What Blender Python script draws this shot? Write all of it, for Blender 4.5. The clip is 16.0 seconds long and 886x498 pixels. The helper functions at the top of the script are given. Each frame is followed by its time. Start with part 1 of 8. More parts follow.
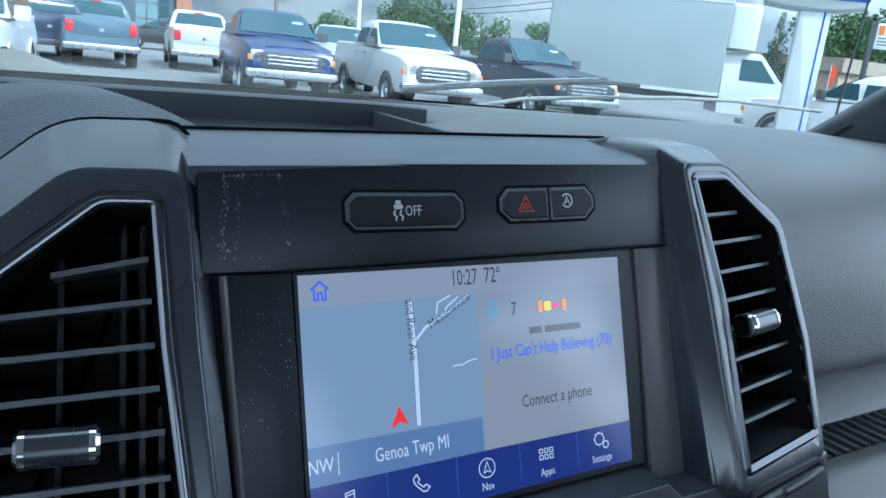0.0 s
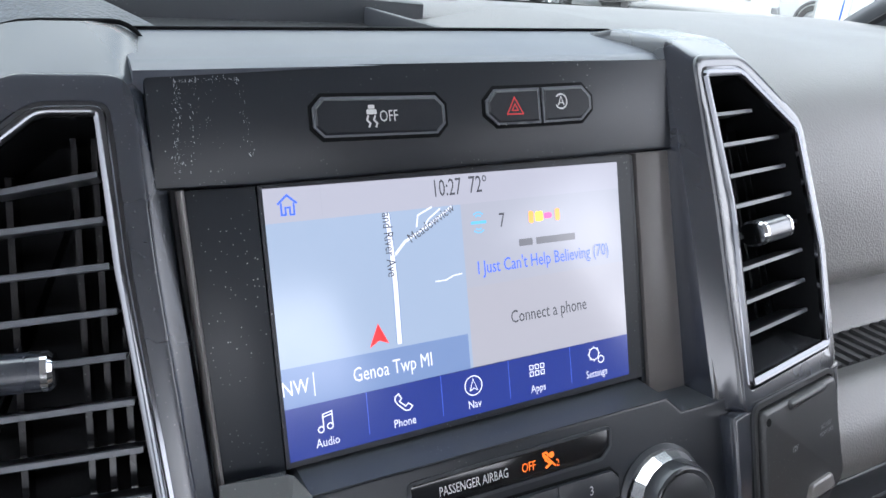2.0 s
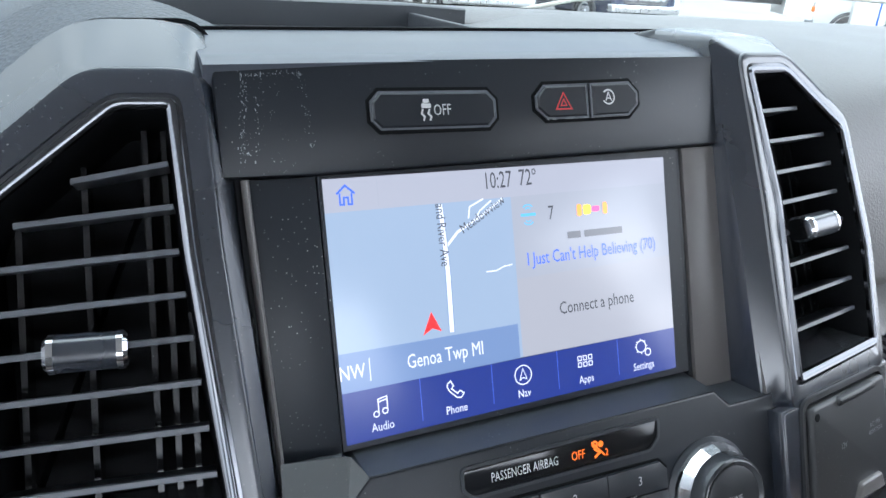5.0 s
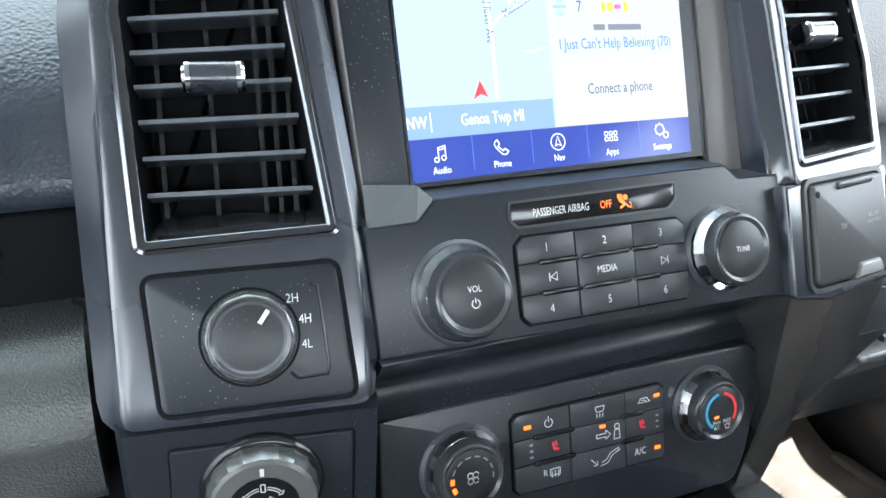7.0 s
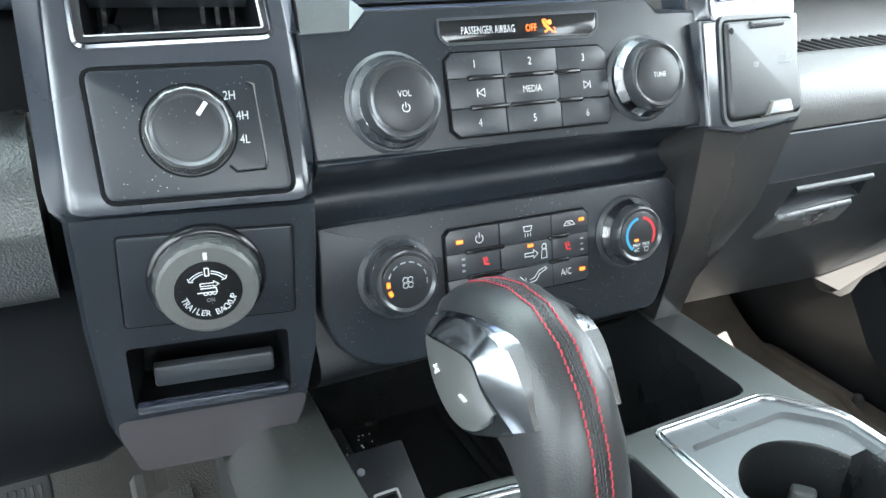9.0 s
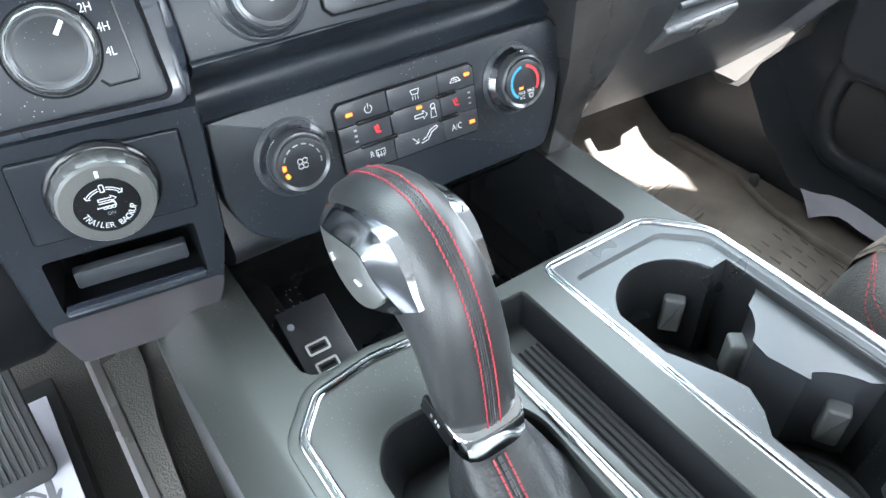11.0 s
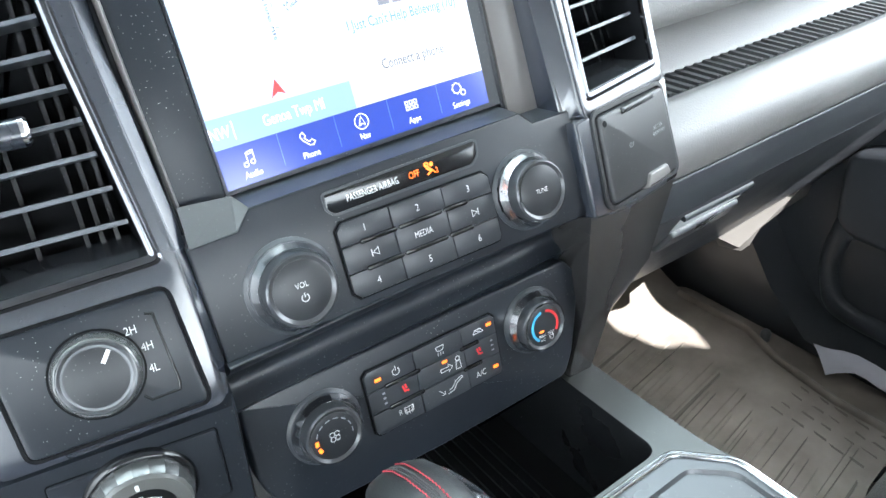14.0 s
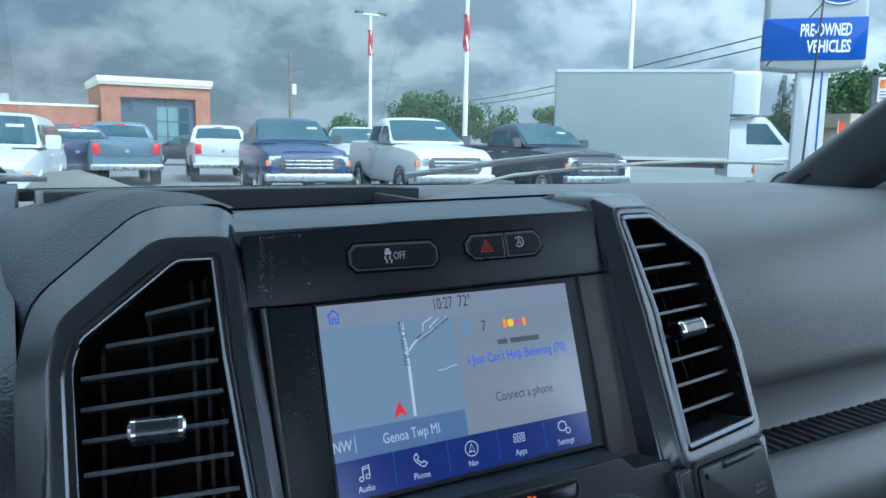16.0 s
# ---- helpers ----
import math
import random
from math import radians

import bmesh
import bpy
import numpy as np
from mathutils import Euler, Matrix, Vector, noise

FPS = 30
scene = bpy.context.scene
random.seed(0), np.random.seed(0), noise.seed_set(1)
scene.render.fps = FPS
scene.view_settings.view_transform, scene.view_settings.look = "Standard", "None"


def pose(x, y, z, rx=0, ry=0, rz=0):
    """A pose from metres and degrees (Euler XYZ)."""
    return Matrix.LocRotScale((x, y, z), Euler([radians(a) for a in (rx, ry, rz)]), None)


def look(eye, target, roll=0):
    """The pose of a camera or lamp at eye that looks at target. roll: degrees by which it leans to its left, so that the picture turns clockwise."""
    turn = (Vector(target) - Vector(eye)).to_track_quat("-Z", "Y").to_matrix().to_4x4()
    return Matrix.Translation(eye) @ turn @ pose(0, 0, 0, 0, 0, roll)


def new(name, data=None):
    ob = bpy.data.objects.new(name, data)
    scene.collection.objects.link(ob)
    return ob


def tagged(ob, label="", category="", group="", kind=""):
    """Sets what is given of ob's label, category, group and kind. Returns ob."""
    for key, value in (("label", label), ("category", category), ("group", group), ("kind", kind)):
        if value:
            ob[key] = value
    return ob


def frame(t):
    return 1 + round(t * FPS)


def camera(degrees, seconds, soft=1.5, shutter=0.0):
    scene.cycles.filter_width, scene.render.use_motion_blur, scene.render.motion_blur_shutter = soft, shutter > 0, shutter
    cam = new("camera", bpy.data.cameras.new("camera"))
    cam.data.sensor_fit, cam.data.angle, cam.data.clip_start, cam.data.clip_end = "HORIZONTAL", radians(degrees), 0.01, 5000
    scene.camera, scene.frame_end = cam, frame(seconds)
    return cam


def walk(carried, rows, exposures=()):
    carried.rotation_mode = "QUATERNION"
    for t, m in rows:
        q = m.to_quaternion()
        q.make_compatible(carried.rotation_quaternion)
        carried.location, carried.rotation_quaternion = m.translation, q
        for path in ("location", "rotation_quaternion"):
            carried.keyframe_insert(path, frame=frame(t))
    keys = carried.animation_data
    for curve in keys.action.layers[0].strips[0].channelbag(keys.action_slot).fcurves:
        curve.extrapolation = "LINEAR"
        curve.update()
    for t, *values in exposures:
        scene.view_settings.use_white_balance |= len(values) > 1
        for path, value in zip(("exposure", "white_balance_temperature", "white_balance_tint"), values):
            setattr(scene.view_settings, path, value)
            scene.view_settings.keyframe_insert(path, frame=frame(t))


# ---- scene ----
cam = camera(62.0, 16.0, shutter=0.0)
PATH = [
    (0, (-0.189, -0.237, 1.452), (0.829, 1.407, 0.942), 6.2),
    (0.5, (-0.16, -0.223, 1.45), (0.831, 1.389, 0.802), 6.1),
    (1, (-0.159, -0.22, 1.446), (0.806, 1.372, 0.716), 5.6),
    (1.5, (-0.16, -0.226, 1.451), (0.791, 1.365, 0.699), 5.2),
    (2, (-0.161, -0.227, 1.45), (0.777, 1.366, 0.687), 5.0),
    (2.5, (-0.161, -0.227, 1.45), (0.768, 1.368, 0.68), 4.9),
    (3, (-0.162, -0.228, 1.45), (0.756, 1.37, 0.674), 4.9),
    (3.2, (-0.162, -0.228, 1.452), (0.759, 1.37, 0.679), 4.9),
    (5.3, (-0.182, -0.235, 1.442), (0.673, 1.417, 0.709), 3.9),
    (5.5, (-0.189, -0.244, 1.441), (0.65, 1.413, 0.7), 3.7),
    (6, (-0.207, -0.268, 1.404), (0.59, 1.408, 0.659), 2.7),
    (6.5, (-0.214, -0.298, 1.377), (0.56, 1.392, 0.638), 1.9),
    (7, (-0.221, -0.322, 1.364), (0.562, 1.358, 0.614), 1.8),
    (7.5, (-0.232, -0.34, 1.352), (0.56, 1.326, 0.577), 1.9),
    (8, (-0.234, -0.348, 1.338), (0.585, 1.295, 0.545), 2.2),
    (8.5, (-0.223, -0.36, 1.323), (0.62, 1.261, 0.509), 2.5),
    (8.7, (-0.229, -0.366, 1.308), (0.627, 1.238, 0.474), 2.6),
    (10.8, (-0.213, -0.385, 1.346), (0.653, 0.913, 0.095), 0.3),
    (11, (-0.209, -0.385, 1.357), (0.647, 0.847, 0.034), -0.5),
    (11.5, (-0.195, -0.39, 1.404), (0.615, 0.71, -0.057), -3.1),
    (12, (-0.167, -0.373, 1.424), (0.608, 0.611, -0.135), -4.5),
    (12.5, (-0.171, -0.373, 1.432), (0.595, 0.555, -0.166), -5.2),
    (13, (-0.172, -0.373, 1.43), (0.623, 0.561, -0.15), -4.6),
    (13.5, (-0.171, -0.351, 1.42), (0.724, 0.758, 0.017), -3.8),
    (14, (-0.192, -0.342, 1.433), (0.768, 1.043, 0.355), -3.2),
    (14.5, (-0.22, -0.34, 1.44), (0.812, 1.236, 0.769), 0.1),
    (15, (-0.237, -0.34, 1.437), (0.79, 1.338, 1.076), 2.2),
    (15.5, (-0.24, -0.352, 1.441), (0.752, 1.366, 1.189), 1.7),
    (16, (-0.225, -0.35, 1.45), (0.748, 1.374, 1.168), 1.0),
]
EXPOSURES = [(0.0, 0.78, 5000, 7), (0.6, 1.25, 5450, 14), (1.2, 1.68, 5850, 19), (3.2, 1.85, 6300, 19), (5.3, 1.80, 5900, 14), (6.5, 2.42, 5950, 12),
             (8.7, 3.12, 6050, 7), (10.8, 3.52, 5950, 11), (13.4, 3.52, 5950, 11), (14.0, 3.15, 6000, 10), (14.6, 2.15, 6150, 11), (15.0, 1.3, 5500, 9), (15.4, 0.62, 5050, 5), (16.0, 0.51, 5000, 5)]
walk(cam, [(t, look(eye, target, roll)) for t, eye, target, roll in PATH], EXPOSURES)

# ---- light ----
SUN_BEARING, SUN_HEIGHT = 163.0, 46.0  # degrees clockwise from straight ahead, and above the horizon
to_sun = Vector((math.sin(radians(SUN_BEARING)) * math.cos(radians(SUN_HEIGHT)),
                 math.cos(radians(SUN_BEARING)) * math.cos(radians(SUN_HEIGHT)), math.sin(radians(SUN_HEIGHT))))
sun = new("sun", bpy.data.lights.new("sun", "SUN"))
sun.data.energy, sun.data.angle, sun.data.color = 3.0, radians(0.6), (1.0, 0.95, 0.88)
sun.matrix_world = look(to_sun * 50, (0, 0, 0))

world = bpy.data.worlds.new("sky")
scene.world = world
world.use_nodes = True
wn, wl = world.node_tree.nodes, world.node_tree.links
wn.clear()
w_out, w_bg = wn.new("ShaderNodeOutputWorld"), wn.new("ShaderNodeBackground")
w_sky, w_co, w_map = wn.new("ShaderNodeTexSky"), wn.new("ShaderNodeTexCoord"), wn.new("ShaderNodeMapping")
w_n, w_n2, w_mix, w_ramp, w_ramp2 = (wn.new("ShaderNodeTexNoise"), wn.new("ShaderNodeTexNoise"), wn.new("ShaderNodeMixRGB"),
                                     wn.new("ShaderNodeValToRGB"), wn.new("ShaderNodeValToRGB"))
w_sky.sky_type, w_sky.sun_disc = "NISHITA", False
w_sky.sun_elevation, w_sky.sun_rotation = radians(SUN_HEIGHT), radians(SUN_BEARING)
w_map.inputs["Scale"].default_value = (1.0, 1.0, 1.7)
w_n.inputs["Scale"].default_value, w_n.inputs["Detail"].default_value, w_n.inputs["Roughness"].default_value = 2.6, 7, 0.56
w_n2.inputs["Roughness"].default_value = 0.6
w_n2.inputs["Scale"].default_value, w_n2.inputs["Detail"].default_value, w_n2.inputs["Distortion"].default_value = 6.0, 9, 0.15
w_ramp.color_ramp.elements[0].position, w_ramp.color_ramp.elements[1].position = 0.24, 0.44
w_ramp2.color_ramp.elements[0].position, w_ramp2.color_ramp.elements[0].color = 0.36, (4.3, 4.85, 5.05, 1)
w_ramp2.color_ramp.elements[1].position, w_ramp2.color_ramp.elements[1].color = 0.66, (8.6, 8.8, 8.5, 1)
# clouds and haze brighten towards the sun
w_dot, w_rng, w_pow, w_sum, w_lit = (wn.new("ShaderNodeVectorMath"), wn.new("ShaderNodeMapRange"), wn.new("ShaderNodeMath"),
                                     wn.new("ShaderNodeMath"), wn.new("ShaderNodeMixRGB"))
w_dot.operation, w_dot.inputs[1].default_value = "DOT_PRODUCT", to_sun
w_rng.inputs["From Min"].default_value, w_rng.inputs["From Max"].default_value = -1.0, 1.0
w_pow.operation, w_pow.inputs[1].default_value = "POWER", 2.0
w_sum.operation, w_sum.inputs[1].default_value, w_sum.inputs[2].default_value = "MULTIPLY_ADD", 2.6, 0.22
w_lit.blend_type, w_lit.inputs["Fac"].default_value = "MULTIPLY", 1.0
w_bg.inputs["Strength"].default_value = 0.128
wl.new(w_co.outputs["Generated"], w_dot.inputs[0])
wl.new(w_dot.outputs["Value"], w_rng.inputs["Value"])
wl.new(w_rng.outputs["Result"], w_pow.inputs[0])
wl.new(w_pow.outputs["Value"], w_sum.inputs[0])
wl.new(w_co.outputs["Generated"], w_map.inputs["Vector"])
wl.new(w_map.outputs["Vector"], w_n.inputs["Vector"])
wl.new(w_map.outputs["Vector"], w_n2.inputs["Vector"])
wl.new(w_n.outputs["Fac"], w_ramp.inputs["Fac"])
# the tops of the puffs catch more light than their undersides
w_up, w_n3, w_sub, w_shade = wn.new("ShaderNodeMapping"), wn.new("ShaderNodeTexNoise"), wn.new("ShaderNodeMath"), wn.new("ShaderNodeMath")
w_up.inputs["Location"].default_value = (0.0, 0.0, 0.09)
w_n3.inputs["Roughness"].default_value = 0.6
w_n3.inputs["Scale"].default_value, w_n3.inputs["Detail"].default_value, w_n3.inputs["Distortion"].default_value = 6.0, 9, 0.15
w_sub.operation, w_shade.operation, w_shade.inputs[1].default_value, w_shade.inputs[2].default_value = "SUBTRACT", "MULTIPLY_ADD", 1.5, 0.5
wl.new(w_map.outputs["Vector"], w_up.inputs["Vector"])
wl.new(w_up.outputs["Vector"], w_n3.inputs["Vector"])
wl.new(w_n2.outputs["Fac"], w_sub.inputs[0])
wl.new(w_n3.outputs["Fac"], w_sub.inputs[1])
wl.new(w_sub.outputs["Value"], w_shade.inputs[0])
wl.new(w_shade.outputs["Value"], w_ramp2.inputs["Fac"])
wl.new(w_ramp.outputs["Color"], w_mix.inputs["Fac"])
wl.new(w_sky.outputs["Color"], w_mix.inputs["Color1"])
wl.new(w_ramp2.outputs["Color"], w_mix.inputs["Color2"])
wl.new(w_mix.outputs["Color"], w_lit.inputs["Color1"])
wl.new(w_sum.outputs["Value"], w_lit.inputs["Color2"])
wl.new(w_lit.outputs["Color"], w_bg.inputs["Color"])
wl.new(w_bg.outputs["Background"], w_out.inputs["Surface"])

# ---- materials ----
def material(name, colour, rough=0.5, metal=0.0, grain=900.0, bump=0.0, vary=0.12, blot=9.0, dust=0.0, cells=False,
             glow=None, power=0.0, coat=0.0, rand=0.0, dust_scale=420.0, spec=0.5):
    """A surface with fine grain, larger blotches and, where given, specks of dust."""
    m = bpy.data.materials.new(name)
    m.use_nodes = True
    n, l = m.node_tree.nodes, m.node_tree.links
    b = n["Principled BSDF"]
    co = n.new("ShaderNodeTexCoord")
    big = n.new("ShaderNodeTexNoise")
    big.inputs["Scale"].default_value, big.inputs["Detail"].default_value = blot, 5
    l.new(co.outputs["Object"], big.inputs["Vector"])
    mix = n.new("ShaderNodeMixRGB")
    mix.blend_type = "MULTIPLY"
    ramp = n.new("ShaderNodeMapRange")
    ramp.inputs["From Min"].default_value, ramp.inputs["From Max"].default_value = 0.3, 0.7
    ramp.inputs["To Min"].default_value, ramp.inputs["To Max"].default_value = 1 - vary, 1 + vary
    l.new(big.outputs["Fac"], ramp.inputs["Value"])
    mix.inputs["Fac"].default_value = 1.0
    mix.inputs["Color1"].default_value = (*colour, 1)
    l.new(ramp.outputs["Result"], mix.inputs["Color2"])
    out = mix.outputs["Color"]
    if rand:
        info, hsv, rr = n.new("ShaderNodeObjectInfo"), n.new("ShaderNodeHueSaturation"), n.new("ShaderNodeMapRange")
        rr.inputs["To Min"].default_value, rr.inputs["To Max"].default_value = 1 - rand, 1 + rand
        l.new(info.outputs["Random"], rr.inputs["Value"])
        l.new(rr.outputs["Result"], hsv.inputs["Value"])
        l.new(out, hsv.inputs["Color"])
        out = hsv.outputs["Color"]
    if dust:
        vo, dr, dm, patch, pr, mu = (n.new("ShaderNodeTexVoronoi"), n.new("ShaderNodeMapRange"), n.new("ShaderNodeMixRGB"),
                                     n.new("ShaderNodeTexNoise"), n.new("ShaderNodeMapRange"), n.new("ShaderNodeMath"))
        vo.inputs["Scale"].default_value, patch.inputs["Scale"].default_value = dust_scale, 22
        dr.inputs["From Min"].default_value, dr.inputs["From Max"].default_value = 0.05, 0.14
        dr.inputs["To Min"].default_value, dr.inputs["To Max"].default_value = dust, 0.0
        pr.inputs["From Min"].default_value, pr.inputs["From Max"].default_value = 0.48, 0.72
        mu.operation = "MULTIPLY"
        l.new(co.outputs["Object"], vo.inputs["Vector"])
        l.new(co.outputs["Object"], patch.inputs["Vector"])
        l.new(vo.outputs["Distance"], dr.inputs["Value"])
        l.new(patch.outputs["Fac"], pr.inputs["Value"])
        l.new(dr.outputs["Result"], mu.inputs[0])
        l.new(pr.outputs["Result"], mu.inputs[1])
        l.new(mu.outputs["Value"], dm.inputs["Fac"])
        l.new(out, dm.inputs["Color1"])
        dm.inputs["Color2"].default_value = (0.6, 0.6, 0.58, 1)
        out = dm.outputs["Color"]
    l.new(out, b.inputs["Base Color"])
    rm = n.new("ShaderNodeMapRange")
    rm.inputs["From Min"].default_value, rm.inputs["From Max"].default_value = 0.3, 0.7
    rm.inputs["To Min"].default_value, rm.inputs["To Max"].default_value = max(0.02, rough - 0.06 * (rough > 0.12)), rough + 0.05
    l.new(big.outputs["Fac"], rm.inputs["Value"])
    l.new(rm.outputs["Result"], b.inputs["Roughness"])
    b.inputs["Metallic"].default_value = metal
    b.inputs["Coat Weight"].default_value = coat
    b.inputs["Coat Roughness"].default_value = 0.2
    b.inputs["Specular IOR Level"].default_value = spec
    if bump:
        fine = n.new("ShaderNodeTexVoronoi" if cells else "ShaderNodeTexNoise")
        fine.inputs["Scale"].default_value = grain
        bp = n.new("ShaderNodeBump")
        bp.inputs["Strength"].default_value, bp.inputs["Distance"].default_value = bump, 0.0006
        l.new(co.outputs["Object"], fine.inputs["Vector"])
        l.new(fine.outputs["Distance" if cells else "Fac"], bp.inputs["Height"])
        l.new(bp.outputs["Normal"], b.inputs["Normal"])
    if glow:
        b.inputs["Emission Color"].default_value = (*glow, 1)
        b.inputs["Emission Strength"].default_value = power
    return m


def glass_material(name, tint=(0.93, 0.97, 0.96), gloss=0.03):
    m = bpy.data.materials.new(name)
    m.use_nodes = True
    n, l = m.node_tree.nodes, m.node_tree.links
    n.clear()
    o, mix, tr, gl, fr, mu = (n.new("ShaderNodeOutputMaterial"), n.new("ShaderNodeMixShader"), n.new("ShaderNodeBsdfTransparent"),
                              n.new("ShaderNodeBsdfGlossy"), n.new("ShaderNodeFresnel"), n.new("ShaderNodeMath"))
    tr.inputs["Color"].default_value = (*tint, 1)
    gl.inputs["Roughness"].default_value = gloss
    fr.inputs["IOR"].default_value = 1.45
    mu.operation, mu.inputs[1].default_value = "MULTIPLY", 0.2
    l.new(fr.outputs["Fac"], mu.inputs[0])
    l.new(mu.outputs["Value"], mix.inputs["Fac"])
    l.new(tr.outputs["BSDF"], mix.inputs[1])
    l.new(gl.outputs["BSDF"], mix.inputs[2])
    l.new(mix.outputs["Shader"], o.inputs["Surface"])
    return m


def screen_material(name, colour, power=0.55):
    return material(name, [0.02] * 3, rough=0.16, vary=0.0, glow=colour, power=power)


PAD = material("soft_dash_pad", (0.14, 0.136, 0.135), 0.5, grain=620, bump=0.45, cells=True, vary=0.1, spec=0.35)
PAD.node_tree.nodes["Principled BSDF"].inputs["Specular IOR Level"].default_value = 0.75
# beige that paints sunlight onto the dark lower dash edge
SUNLIT_BEIGE = material("sunlit_edge_beige", (0.13, 0.122, 0.112), 0.5, grain=900, bump=0.08, vary=0.1)
# paler grey with light painted in, for latch pull and sill highlight
LIT_GREY = material("lit_trim_grey", (0.13, 0.133, 0.14), 0.3, grain=620, bump=0.25, cells=True, vary=0.1, spec=0.8)
HARD = material("moulded_black_plastic", (0.036, 0.040, 0.046), 0.36, grain=1500, bump=0.06, vary=0.16, dust=0.4)
SATIN = material("satin_graphite_paint", (0.019, 0.0235, 0.0335), 0.27, metal=0.05, grain=2500, bump=0.02, vary=0.1, dust=0.4, spec=0.8, coat=0.65)
LEDGE = material("dusty_ledge_plastic", (0.045, 0.05, 0.057), 0.36, grain=1500, bump=0.05, vary=0.2, dust=0.8)
FACE = material("matte_black_face", (0.0115, 0.0145, 0.0195), 0.36, grain=2200, bump=0.05, vary=0.2, dust=0.8, spec=0.4)
CONSOLE = material("console_grey_green_paint", (0.027, 0.0295, 0.0275), 0.33, metal=0.2, grain=2500, bump=0.02, vary=0.1, dust=0.5, spec=0.8)
DARKWELL = material("dark_moulded_well", (0.011, 0.012, 0.014), 0.4, grain=1500, bump=0.05, vary=0.2, dust=0.35)
GLOSS = material("gloss_black_plastic", (0.008, 0.009, 0.011), 0.12, vary=0.2, dust=0.15)
# edge highlights painted as pale grey, on slat fronts and switch rims
EDGE_GLINT = material("edge_glint_grey", (0.108, 0.116, 0.132), 0.3, grain=1500, bump=0.03, vary=0.12)
# near-black for joints and holes, and for shade painted into ducts and recesses
VOID = material("shade_and_joint_black", (0.0045, 0.005, 0.006), 0.6, vary=0.2, spec=0.08)
CHROME = material("bright_chrome", (0.66, 0.67, 0.69), 0.06, metal=1.0, vary=0.06)
DCHROME = material("smoked_chrome", (0.125, 0.13, 0.142), 0.1, metal=1.0, vary=0.08)
BLADE = material("satin_silver", (0.33, 0.345, 0.33), 0.3, metal=0.8, vary=0.08)
SEATSIDE = material("dark_mesh_bolster", (0.062, 0.060, 0.058), 0.5, grain=620, bump=0.9, cells=True, vary=0.12)
MATMARK = material("darker_mat_mark", (0.135, 0.117, 0.100), 0.55, vary=0.15)
RIBBED = material("dull_ribbed_grip", (0.16, 0.165, 0.165), 0.25, metal=0.7, grain=1500, bump=0.06, vary=0.15)
BEVEL = material("satin_bevel_grey", (0.07, 0.073, 0.078), 0.24, metal=0.4, vary=0.1)
KNOBSIDE = material("dark_knob_grip", (0.05, 0.054, 0.06), 0.18, metal=0.3, vary=0.12, dust=0.2)
KEY = material("key_grey_plastic", (0.026, 0.029, 0.034), 0.36, grain=1800, bump=0.05, vary=0.1, dust=0.35)
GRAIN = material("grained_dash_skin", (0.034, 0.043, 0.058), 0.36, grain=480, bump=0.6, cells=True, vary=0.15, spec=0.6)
KNOBCHROME = material("smoked_knob_chrome", (0.82, 0.83, 0.85), 0.11, metal=1.0, vary=0.1)
WARMGREY = material("warm_grey_satin_plastic", (0.13, 0.122, 0.118), 0.32, grain=2200, bump=0.03, vary=0.08, dust=0.25)
RIMGREY = material("grey_knob_rim", (0.085, 0.087, 0.084), 0.36, grain=1800, bump=0.04, vary=0.12, dust=0.3)
# dusty facet plastic, paler than the ledge for the sky it mirrors
FACET = material("sky_lit_facet_plastic", (0.13, 0.14, 0.143), 0.24, metal=0.5, grain=2500, bump=0.02, vary=0.1, dust=0.8, spec=1.0)
LIDGREY = material("grey_lid_plastic", (0.030, 0.031, 0.033), 0.4, grain=1800, bump=0.05, vary=0.1, dust=0.35)
SILL = material("glossy_dark_sill", (0.03, 0.032, 0.036), 0.14, vary=0.1, dust=0.5, spec=1.0)
KNOB = material("knob_cap_rubber", (0.016, 0.018, 0.021), 0.4, grain=1800, bump=0.05, vary=0.1, dust=0.35)
# console paint again, lighter and bluer for the sky reflected in it
CUPRIM = material("sky_tinted_console_paint", (0.040, 0.0435, 0.0495), 0.3, metal=0.2, grain=2500, bump=0.02, vary=0.1, dust=0.5, spec=0.8)
CUPBLACK = material("black_cup_plastic", (0.009, 0.0098, 0.0108), 0.3, vary=0.25, dust=0.5, spec=0.4)
GRIPGREY = material("grey_rubber_grip", (0.10, 0.104, 0.104), 0.42, vary=0.12)
CAPBLACK = material("flat_black_knob_cap", (0.006, 0.0065, 0.0075), 0.45, vary=0.1, dust=0.3, spec=0.15)
TRIMCHROME = material("rolled_trim_chrome", (0.58, 0.6, 0.62), 0.07, metal=1.0, vary=0.06)
BLADECHROME = material("side_blade_chrome", (0.5, 0.53, 0.56), 0.13, metal=1.0, vary=0.1)
SEAMGREY = material("pale_seam_thread", (0.26, 0.24, 0.215), 0.7, vary=0.15)
CAPSATIN = material("satin_cap_plastic", (0.078, 0.088, 0.108), 0.34, grain=2500, bump=0.02, vary=0.1, dust=0.4, spec=0.75)
VANE = material("glossy_vane_plastic", (0.012, 0.013, 0.015), 0.22, vary=0.12, dust=0.2)
SHOULDER = material("warm_dark_shoulder", (0.024, 0.0235, 0.0235), 0.28, vary=0.1, dust=0.3, spec=0.6)
BARGREY = material("warm_grey_padded_bar", (0.13, 0.127, 0.125), 0.42, grain=620, bump=0.25, cells=True, vary=0.1)
# lilac tint stands for the paper mat's reflection
LILAC = material("mat_reflection_lilac", (0.13, 0.12, 0.13), 0.3, metal=0.8, grain=2200, bump=0.03, vary=0.1, dust=0.2)
PRINT = material("white_print", (0.6, 0.6, 0.6), 0.5, vary=0.04)
